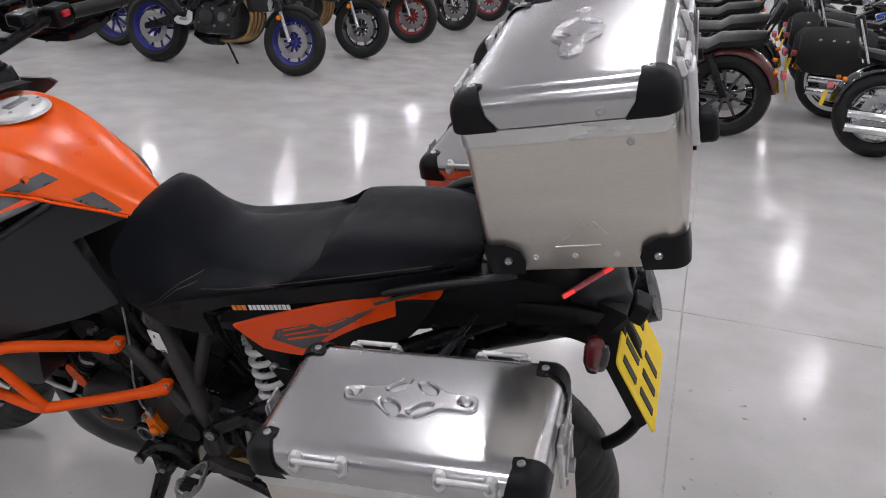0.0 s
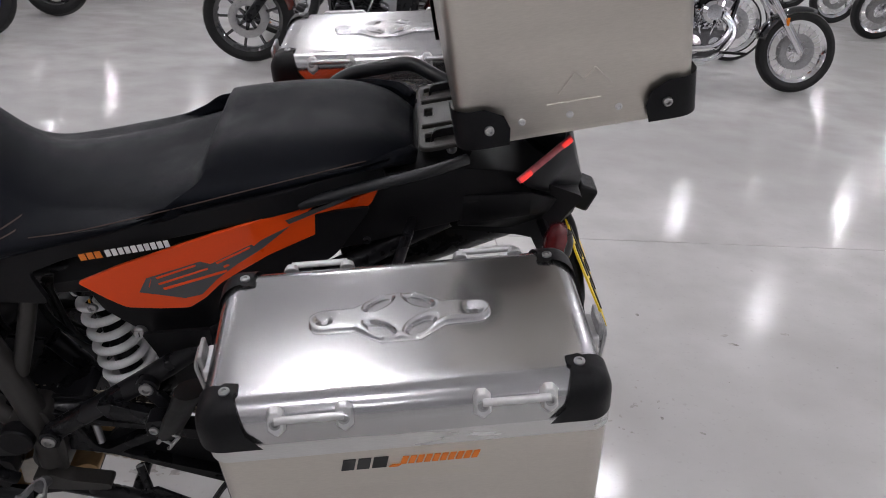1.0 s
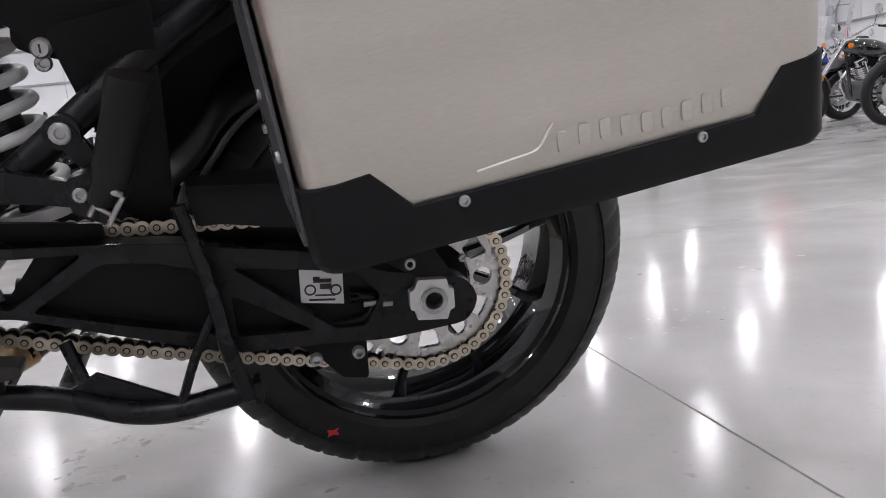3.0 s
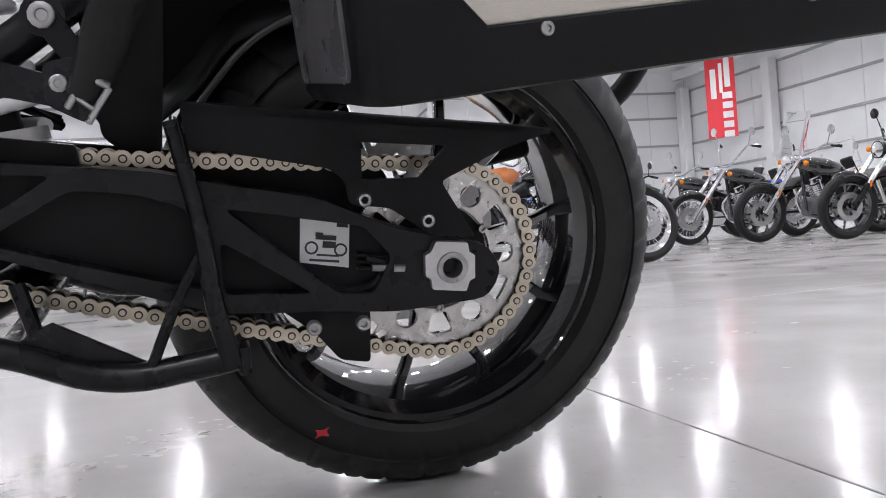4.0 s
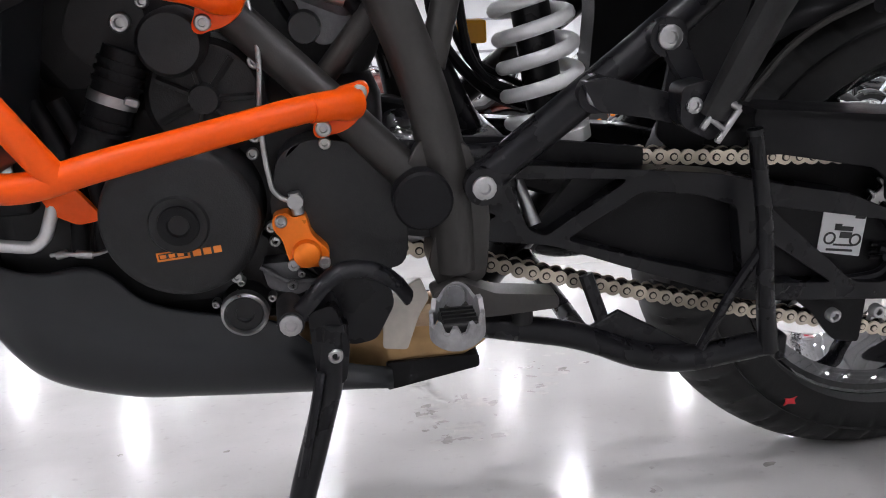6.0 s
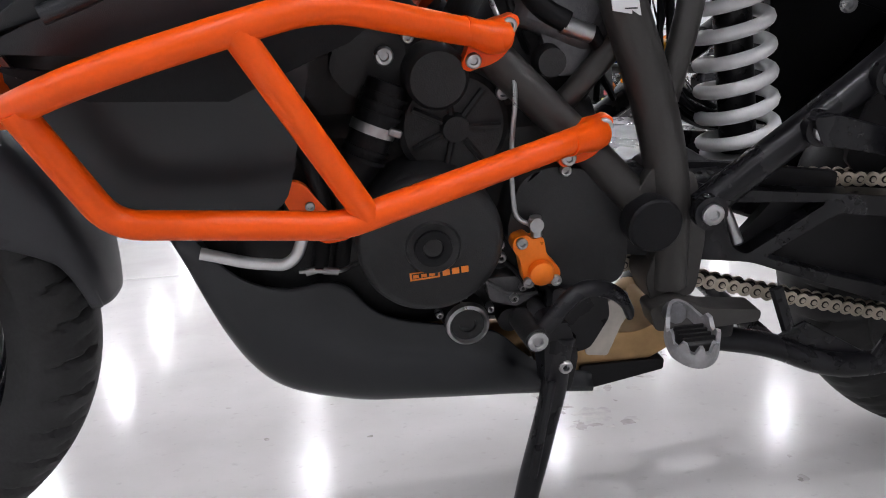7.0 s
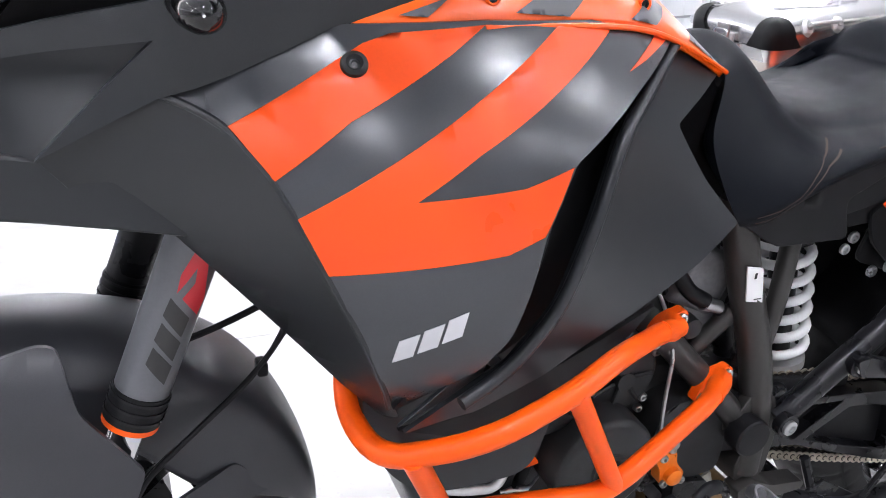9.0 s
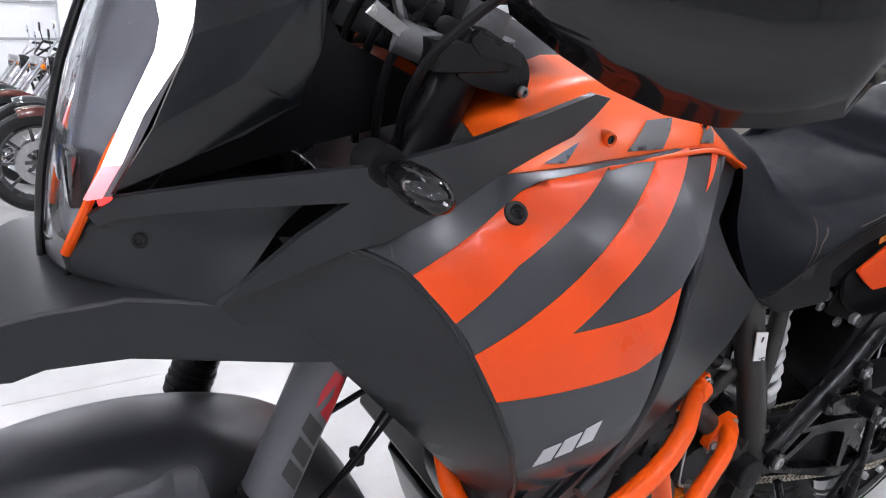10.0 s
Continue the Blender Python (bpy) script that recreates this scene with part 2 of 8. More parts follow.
def smooth_path(pts, rad, steps=5):
    """Rounds the corners of a polyline."""
    pts = [Vector(p) for p in pts]
    out = [pts[0]]
    for a, p, c in zip(pts, pts[1:], pts[2:]):
        d1, d2 = (a - p), (c - p)
        r = min(rad, d1.length * 0.48, d2.length * 0.48)
        s, e = p + d1.normalized() * r, p + d2.normalized() * r
        for i in range(steps + 1):
            t = i / steps
            out.append((1 - t) ** 2 * s + 2 * t * (1 - t) * p + t * t * e)
    return out + [pts[-1]]


def tube(bm, pts, r, seg=12, rad=0.03, steps=5, flat=1.0):
    path = smooth_path(pts, rad, steps) if len(pts) > 2 else [Vector(p) for p in pts]
    radii = r if isinstance(r, (list, tuple)) else None
    side = None
    loops = []
    for i, p in enumerate(path):
        d = (path[min(i + 1, len(path) - 1)] - path[max(i - 1, 0)]).normalized()
        if side is None:
            side = d.orthogonal().normalized()
        side = (side - d * side.dot(d)).normalized()
        up = d.cross(side)
        k = i / (len(path) - 1)
        rr = radii[0] + (radii[1] - radii[0]) * k if radii else r
        loops.append([p + (side * math.cos(q) + up * math.sin(q) * flat) * rr for q in (2 * math.pi * j / seg for j in range(seg))])
    return rings(bm, loops)


def cyl(bm, a, c, r, seg=20, r2=None):
    return tube(bm, [a, c], (r, r if r2 is None else r2), seg)


def lathe(bm, prof, seg=48, centre=(0, 0, 0), closed=False, axis="y"):
    """Turns a profile of (radius, along) round an axis."""
    loops = []
    for r, s in prof:
        loop = []
        for j in range(seg):
            q = 2 * math.pi * j / seg
            a, c = r * math.cos(q), r * math.sin(q)
            p = {"y": (a, s, c), "z": (a, c, s), "x": (s, a, c)}[axis]
            loop.append(Vector(p) + Vector(centre))
        loops.append(loop)
    return rings(bm, loops, caps=not closed, join_ends=closed)


def box(bm, c, size, m=None):
    mat = Matrix.Translation(c) @ (m.to_4x4() if m else Matrix.Identity(4)) @ Matrix.Diagonal((*size, 1))
    bmesh.ops.create_cube(bm, size=1.0, matrix=mat)
    return bm


def inside(p, poly):
    x, y = p
    hit = False
    for (x1, y1), (x2, y2) in zip(poly, poly[1:] + poly[:1]):
        if (y1 > y) != (y2 > y) and x < (x2 - x1) * (y - y1) / (y2 - y1) + x1:
            hit = not hit
    return hit


def round_poly(poly, rad, steps=4):
    n = len(poly)
    out = []
    for i in range(n):
        a, p, c = (Vector(poly[(i + k) % n]) for k in (-1, 0, 1))
        d1, d2 = a - p, c - p
        r = min(rad, d1.length * 0.45, d2.length * 0.45)
        s, e = p + d1.normalized() * r, p + d2.normalized() * r
        for j in range(steps + 1):
            t = j / steps
            q = (1 - t) ** 2 * s + 2 * t * (1 - t) * p + t * t * e
            out.append((q.x, q.y))
    return out


def sheet(bm, outline, front, thick, holes=(), step=0.0, plane="xz", single=False):
    """A plate with the outline in (x, z), its front at y = front(x, z) and its back thick behind; holes go through."""
    from mathutils.geometry import delaunay_2d_cdt
    f = front if callable(front) else (lambda x, z: front)
    loops = [list(outline)] + [list(h) for h in holes]
    pts, edges = [], []
    for loop in loops:
        if step:
            fine = []
            for a, c in zip(loop, loop[1:] + loop[:1]):
                n = max(1, int(math.hypot(c[0] - a[0], c[1] - a[1]) / step))
                fine += [(a[0] + (c[0] - a[0]) * i / n, a[1] + (c[1] - a[1]) * i / n) for i in range(n)]
            loop = fine
        s = len(pts)
        pts += loop
        edges += [(s + i, s + (i + 1) % len(loop)) for i in range(len(loop))]
    if step:
        xs, zs = [p[0] for p in outline], [p[1] for p in outline]
        x = min(xs) + step * 0.5
        while x < max(xs):
            z = min(zs) + step * 0.5
            while z < max(zs):
                if inside((x, z), loops[0]) and not any(inside((x, z), h) for h in loops[1:]):
                    pts.append((x, z))
                z += step
            x += step
    vs, _, tris, *_ = delaunay_2d_cdt([Vector(p) for p in pts], edges, [], 0, 1e-6)
    keep = []
    for t in tris:
        c = sum((vs[i] for i in t), Vector((0, 0))) / len(t)
        if inside((c.x, c.y), loops[0]) and not any(inside((c.x, c.y), h) for h in loops[1:]):
            keep.append(list(t))
    put = {"xz": lambda u, v, d: (u, d, v), "xy": lambda u, v, d: (u, v, d), "yz": lambda u, v, d: (d, u, v)}[plane]
    a = [bm.verts.new(put(p.x, p.y, f(p.x, p.y))) for p in vs]
    c = [bm.verts.new(put(p.x, p.y, f(p.x, p.y) + thick)) for p in vs]
    count = {}
    for t in keep:
        bm.faces.new([a[i] for i in t])
        if single:
            continue
        bm.faces.new([c[i] for i in reversed(t)])
        for i, j in zip(t, t[1:] + t[:1]):
            count[(i, j)] = 1
    for i, j in count:
        if (j, i) not in count:
            bm.faces.new((a[j], a[i], c[i], c[j]))
    loose = [v for v in bm.verts if not v.link_faces]
    bmesh.ops.delete(bm, geom=loose, context="VERTS")
    return bm


def bolt_mesh(bm, p, r=0.008, h=0.006, n=(0, -1, 0)):
    """A socket-head bolt that stands on a surface."""
    p, n = Vector(p), Vector(n).normalized()
    side = n.orthogonal().normalized()
    up = n.cross(side)
    prof = [(r, 0), (r, h * 0.75), (r * 0.82, h), (r * 0.5, h), (r * 0.42, h * 0.4)]
    loops = [[p + n * s + (side * math.cos(q) + up * math.sin(q)) * k for q in (2 * math.pi * j / 12 for j in range(12))] for k, s in prof]
    return rings(bm, loops)


def thing(name, label, category, m=None, group="", kind=""):
    ob = new(name)
    ob.empty_display_size = 0.05
    if m is not None:
        ob.matrix_basis = m
    return tagged(ob, label, category, group, kind)


def quad(c, y):
    """A curved side panel: its y over (x, z)."""
    return lambda x, z: c[0] + c[1] * x + c[2] * z + c[3] * x * x + c[4] * x * z + c[5] * z * z + y

# ---- the hall ----
X0, X1, Y0, Y1, EAVES = -22.0, 22.0, -17.0, 33.0, 6.6
SEAMS_X = [0.43 + 6.0 * i for i in range(-4, 5)]
SEAMS_Y = [1.6 + 6.0 * i for i in range(-3, 6)]


def floor_slabs():
    base = part("floor", box(B(), (0, 8, -0.1025), (44.6, 50.6, 0.2)), JOINT)
    tagged(base, "pale polished concrete floor with saw-cut joints", "floor", kind="structure")
    xs = [X0] + [x for x in SEAMS_X if X0 < x < X1] + [X1]
    ys = [Y0] + [y for y in SEAMS_Y if Y0 < y < Y1] + [Y1]
    for a, c in zip(xs, xs[1:]):
        for d, e in zip(ys, ys[1:]):
            bm = box(B(), ((a + c) / 2, (d + e) / 2, -0.011), (c - a - 0.004, e - d - 0.004, 0.022))
            part("slab", bm, CONCRETE, base, bevel=0.0015)
    return base


floor_slabs()


def wall(name, along, at, lo, hi, side):
    """A wall of wide metal panels with girts, columns and braces on its inner face."""
    def place(u, d, z):
        return (u, at + side * d, z) if along == "x" else (at + side * d, u, z)

    def slab(bm, u0, u1, d0, d1, z0, z1):
        p, q = Vector(place(u0, d0, z0)), Vector(place(u1, d1, z1))
        return box(bm, (p + q) / 2, [abs(v) for v in q - p])

    base = part(name, slab(B(), lo, hi, -0.25, -0.05, 0, EAVES + 1.5), WHITE_METAL)
    tagged(base, "white clad steel wall with grey rails", "wall", kind="structure")
    u = lo
    while u < hi - 0.1:
        v = min(hi, u + 3.0)
        part("panel", slab(B(), u + 0.012, v - 0.012, -0.05, 0, 0, EAVES + 1.5), WHITE_METAL, base)
        u = v
    for z in (1.3, 2.6, 3.9, 5.2, 6.4):
        part("rail", slab(B(), lo + 0.2, hi - 0.2, 0, 0.1, z, z + 0.09), GREY_METAL, base)
    n = max(2, round((hi - lo) / 6))
    for i in range(n + 1):
        u = lo + 0.3 + (hi - lo - 0.6) * i / n
        part("column", slab(B(), u - 0.25, u + 0.25, 0.1, 0.5, 0, EAVES), WHITE_METAL, base, bevel=0.02)
        if i in (1, 4):
            w = (hi - lo - 0.6) / n
            bm = tube(B(), [place(u, 0.3, 1.2), place(u + w, 0.3, EAVES - 0.4)], 0.05, 8)
            part("brace", bm, GREY_METAL, base)
    return base


wall("wall_north", "x", Y1, X0, X1, -1)
wall("wall_south", "x", Y0, X0, X1, 1)
wall("wall_east", "y", X1, Y0, Y1, -1)
wall("wall_west", "y", X0, Y0, Y1, 1)


def ceiling():
    bm = box(B(), (0, 8, EAVES + 1.0), (44.4, 50.4, 0.1))
    for i in range(34):
        box(bm, (0, Y0 + 0.5 + 1.5 * i, EAVES + 0.88), (44, 0.07, 0.14))
    for i in range(8):
        x = X0 + 0.5 + 43 * i / 7
        box(bm, (x, 8, EAVES + 0.62), (0.2, 50, 0.4))
    tagged(part("ceiling", bm, WHITE_METAL), "white liner ceiling on steel purlins and rafters", "ceiling", kind="structure")


ceiling()


def ceiling_lights():
    first = None
    for i in range(8):
        for j in range(-2, 6):
            m = pose(-14.9 + 4.5 * i, 1.8 + 5.4 * j, 6.0)
            if first is None:
                first = thing("ceiling_light", "round white high-bay light hanging from the ceiling", "ceiling light", m, "ceiling lights")
                bm = lathe(B(), [(0.15, 0.018), (0.19, 0.022), (0.19, 0.06), (0.12, 0.12), (0.06, 0.2), (0.001, 0.2), (0.001, 0.018)], 24, axis="z")
                part("housing", bm, WHITE_METAL, first, bevel=0.004)
                part("diffuser", cyl(B(), (0, 0, 0.0), (0, 0, 0.02), 0.15, 24), LAMP_GLOW, first)
                part("hanger", cyl(B(), (0, 0, 0.19), (0, 0, 1.56), 0.008, 6), GREY_METAL, first)
            else:
                copy_thing(first, m)


ceiling_lights()


def banner():
    t = thing("banner", "red hanging banner with pale bars of writing", "banner", pose(18.4, 25.1, 4.7, 0, 0, -35))
    part("cloth", box(B(), (0, 0, 0.1), (1.05, 0.012, 2.95)), BANNER_RED, t)
    part("pole", cyl(B(), (-0.6, 0, 1.62), (0.6, 0, 1.62), 0.02, 8), GREY_METAL, t)
    for k, (u, w) in enumerate(((-0.25, 0.2), (0.02, 0.12), (0.25, 0.2))):
        part("mark", box(B(), (u, -0.012, 0.65 + 0.2 * k), (w, 0.012, 1.1)), WHITE_INK, t)
    for k in range(5):
        part("letter_bar", box(B(), (0.22, -0.012, -1.25 + 0.36 * k), (0.36, 0.012, 0.24)), WHITE_INK, t)
    for s in (-0.5, 0.5):
        part("cord", cyl(B(), (s, 0, 1.6), (s, 0, 2.9), 0.006, 6), GREY_METAL, t)


banner()


def floor_marks():
    """Damp scuffs and stains lying on the slab, each an uneven patch."""
    rng = random.Random(4)
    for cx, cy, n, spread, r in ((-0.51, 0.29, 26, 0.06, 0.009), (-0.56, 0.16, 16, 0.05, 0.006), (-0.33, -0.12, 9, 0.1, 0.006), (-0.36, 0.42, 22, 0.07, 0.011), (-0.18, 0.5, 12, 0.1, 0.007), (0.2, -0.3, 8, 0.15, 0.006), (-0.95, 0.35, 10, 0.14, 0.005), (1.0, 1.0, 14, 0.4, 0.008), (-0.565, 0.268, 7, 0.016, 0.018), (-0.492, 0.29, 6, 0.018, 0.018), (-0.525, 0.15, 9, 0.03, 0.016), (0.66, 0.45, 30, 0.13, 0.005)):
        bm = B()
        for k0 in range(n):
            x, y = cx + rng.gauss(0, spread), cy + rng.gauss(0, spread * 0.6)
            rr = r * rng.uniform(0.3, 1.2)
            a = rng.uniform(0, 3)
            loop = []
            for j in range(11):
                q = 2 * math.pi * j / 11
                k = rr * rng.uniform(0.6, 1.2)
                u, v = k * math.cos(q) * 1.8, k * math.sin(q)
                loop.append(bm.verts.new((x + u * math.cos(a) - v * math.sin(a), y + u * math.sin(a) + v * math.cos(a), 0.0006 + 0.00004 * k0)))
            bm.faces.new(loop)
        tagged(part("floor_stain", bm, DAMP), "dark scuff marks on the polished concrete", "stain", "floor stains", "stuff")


floor_marks()

# ---- the orange and black adventure motorcycle, leaning on its side stand ----
# Its own frame: x to the rear, y to its right, z up; the rear wheel stands at the origin.
LEANED = pose(0, 0, 0.002, 12.0, 0, 0)
bike = thing("motorcycle", "orange and black adventure motorcycle leaning on its side stand", "motorcycle", LEANED)
FRONT = (-1.527, 0, 0.325)
REAR = (0, 0, 0.32)


def tyre_mesh(r_out, r_rim, half, blocks, slant, depth=1.0):
    """A tyre of round section with slanting grooves in its tread."""
    bm = B()
    crown = r_out - 0.0
    sections = []
    n = 26
    for i in range(n + 1):
        q = -1 + 2 * i / n
        ang = q * 1.45
        y = half * math.sin(ang) / math.sin(1.45)
        drop = (1 - math.cos(ang)) * half * 0.92
        sections.append((q, y, crown - drop))
    side = []
    for s in (-1, 1):
        side.append([(s, s * half * 1.0, crown - half * 1.05), (s, s * half * 0.95, r_rim + 0.018), (s, s * half * 0.82, r_rim + 0.004), (s, s * half * 0.74, r_rim - 0.006)])
    prof = side[0][::-1] + sections + side[1]
    seg = blocks * 10
    loops = []
    for q, y, r in prof:
        loop = []
        for j in range(seg):
            a = 2 * math.pi * j / seg
            deep = 0.0
            v = abs(q)
            if 0.16 < v < 0.97:
                shift = slant * v + (0.5 if q > 0 else 0.0)
                ph = (j / 10 + shift) % 1.0
                if ph < 0.15:
                    deep = 0.007
                elif v < 0.6 and abs(ph - 0.5) < 0.05 + 0.1 * (v - 0.16):
                    deep = 0.003
            deep *= depth
            loop.append(((r - deep) * math.cos(a), y, (r - deep) * math.sin(a)))
        loops.append(loop)
    return rings(bm, loops, caps=False)


def spoke(bm, a, r0, r1, y0, y1, w0, w1, d, twist=0.0):
    """A cast spoke from the hub out to the rim."""
    loops = []
    for k in range(5):
        t = k / 4
        r = r0 + (r1 - r0) * t
        aa = a + twist * t
        w = (w0 + (w1 - w0) * t) * (1 + 0.25 * (2 * t - 1) ** 4)
        y = y0 + (y1 - y0) * t
        ux, uz = math.cos(aa), math.sin(aa)
        loops.append([(r * ux - s * w * uz, y + q * d, r * uz + s * w * ux) for s, q in ((-1, -0.6), (-0.6, -1), (0.6, -1), (1, -0.6), (1, 0.6), (0.6, 1), (-0.6, 1), (-1, 0.6))])
    return rings(bm, loops)


def wheel_rim(r_rim, half, seg=72):
    prof = [(r_rim + 0.012, -half), (r_rim + 0.013, -half + 0.006), (r_rim - 0.002, -half + 0.012), (r_rim - 0.012, -half + 0.03), (r_rim - 0.018, -half * 0.4), (r_rim - 0.018, half * 0.4),
            (r_rim - 0.012, half - 0.03), (r_rim - 0.002, half - 0.012), (r_rim + 0.013, half - 0.006), (r_rim + 0.012, half), (r_rim + 0.003, half - 0.0005), (r_rim - 0.006, half - 0.01),
            (r_rim - 0.02, half - 0.02), (r_rim - 0.026, half * 0.3), (r_rim - 0.026, -half * 0.3), (r_rim - 0.02, -half + 0.02), (r_rim - 0.006, -half + 0.01), (r_rim + 0.003, -half + 0.0005)]
    return lathe(B(), prof, seg, closed=True)


def disc_mesh(r0, r1, y, t, holes=24):
    bm = B()
    out = [(r1 * (1 + 0.012 * math.cos(10 * q)) * math.cos(q), r1 * (1 + 0.012 * math.cos(10 * q)) * math.sin(q)) for q in (2 * math.pi * i / 90 for i in range(90))]
    inn = [(r0 * math.cos(q), r0 * math.sin(q)) for q in (2 * math.pi * i / 60 for i in range(60))]
    hs = [inn]
    for i in range(holes):
        q = 2 * math.pi * i / holes
        r = (r0 + r1) / 2 + (r1 - r0) * 0.22 * (1 if i % 2 else -1)
        hs.append([(r * math.cos(q) + 0.004 * math.cos(w), r * math.sin(q) + 0.004 * math.sin(w)) for w in (2 * math.pi * k / 8 for k in range(8))])
    return sheet(bm, out, y, t, hs)


def rear_wheel():
    hub = part("rear_wheel", lathe(B(), [(0.028, -0.1), (0.05, -0.1), (0.055, -0.06), (0.04, -0.03), (0.04, 0.05), (0.055, 0.07), (0.055, 0.09), (0.028, 0.09)], 36, closed=True), GLOSS, bike, at=REAR)
    part("tyre", tyre_mesh(0.32, 0.216, 0.092, 36, 0.5, 0.7), RUBBER, hub, "worn black road tyre with slanting grooves")
    for r in (0.231, 0.238, 0.262):
        part("sidewall_ridge", lathe(B(), [(r, -0.0895 if r > 0.25 else -0.085), (r + 0.0012, -0.0935 if r > 0.25 else -0.0905), (r + 0.0024, -0.0895 if r > 0.25 else -0.085)], 64, closed=True), RUBBER, hub)
    part("rim", wheel_rim(0.216, 0.076), GLOSS, hub, "gloss black cast rim")
    for i in range(10):
        a = radians(45 + 36 * i)
        s = 1 if i % 2 else -1
        part("spoke", spoke(B(), a - 0.16 * s, 0.045, 0.196, -0.03, -0.012, 0.0085, 0.0055, 0.011, 0.16 * s), GLOSS, hub)
    part("brake_disc", disc_mesh(0.085, 0.134, 0.085, 0.005), STEEL, hub)
    # sprocket with teeth and round windows
    teeth = 42
    out = []
    for i in range(teeth):
        for k, r in ((0.0, 0.104), (0.3, 0.1045), (0.42, 0.114), (0.58, 0.114), (0.7, 0.1045)):
            q = 2 * math.pi * (i + k) / teeth
            out.append((r * math.cos(q), r * math.sin(q)))
    windows = [[(0.061 * math.cos(w), 0.061 * math.sin(w)) for w in (2 * math.pi * k / 40 for k in range(40))]]
    for i in range(12):
        q = 2 * math.pi * i / 12
        c, s = math.cos(q), math.sin(q)
        if i % 2:
            trap = round_poly([(0.066, -0.0095), (0.0905, -0.015), (0.0905, 0.015), (0.066, 0.0095)], 0.004, 3)
        else:
            trap = [(0.0785 + 0.0125 * math.cos(w), 0.0125 * math.sin(w)) for w in (2 * math.pi * k / 14 for k in range(14))]
        windows.append([(r * c - v * s, r * s + v * c) for r, v in trap])
    spr = part("sprocket", sheet(B(), out, -0.114, 0.007, windows), SPROCKET, hub, "silver rear sprocket with round windows", bevel=0.0008)
    carrier = lathe(B(), [(0.03, -0.1), (0.06, -0.106), (0.06, -0.098), (0.03, -0.09)], 40, closed=True)
    part("sprocket_carrier", carrier, SATIN, hub)
    for i in range(6):
        q = 2 * math.pi * (i + 0.5) / 6
        part("bolt", bolt_mesh(B(), (0.06 * math.cos(q), -0.112, 0.06 * math.sin(q)), 0.0055, 0.007), STEEL, hub)
    mark = sheet(B(), round_poly([(-0.15, -0.213), (-0.141, -0.209), (-0.131, -0.212), (-0.136, -0.205), (-0.13, -0.199), (-0.14, -0.203), (-0.149, -0.201), (-0.145, -0.207)], 0.004), -0.0925, 0.002)
    part("paint_mark", mark, RED_INK, hub, "red paint mark on the sidewall")
    return hub


rear_wheel()


def front_wheel():
    hub = part("front_wheel", lathe(B(), [(0.02, -0.07), (0.045, -0.065), (0.035, -0.03), (0.035, 0.03), (0.045, 0.065), (0.02, 0.07)], 32, closed=True), GLOSS, bike, at=FRONT)
    part("tyre", tyre_mesh(0.327, 0.2415, 0.06, 40, 0.35), TREAD, hub, "black road tyre with slanting grooves")
    part("rim", wheel_rim(0.2415, 0.048), GLOSS, hub, "gloss black cast rim")
    for i in range(5):
        for s in (-1, 1):
            a = 2 * math.pi * i / 5 + 0.32
            part("spoke", spoke(B(), a + 0.05 * s, 0.04, 0.212, 0, 0, 0.011, 0.007, 0.011, 0.2 * s), GLOSS, hub)
    for s in (-1, 1):
        d = part("brake_disc", disc_mesh(0.115, 0.16, 0.068 * s - 0.0025, 0.005), STEEL, hub)
        for i in range(6):
            q = 2 * math.pi * i / 6
            part("disc_carrier", spoke(B(), q, 0.04, 0.12, 0.066 * s, 0.066 * s, 0.01, 0.007, 0.004), SATIN, d)
    return hub


front_wheel()


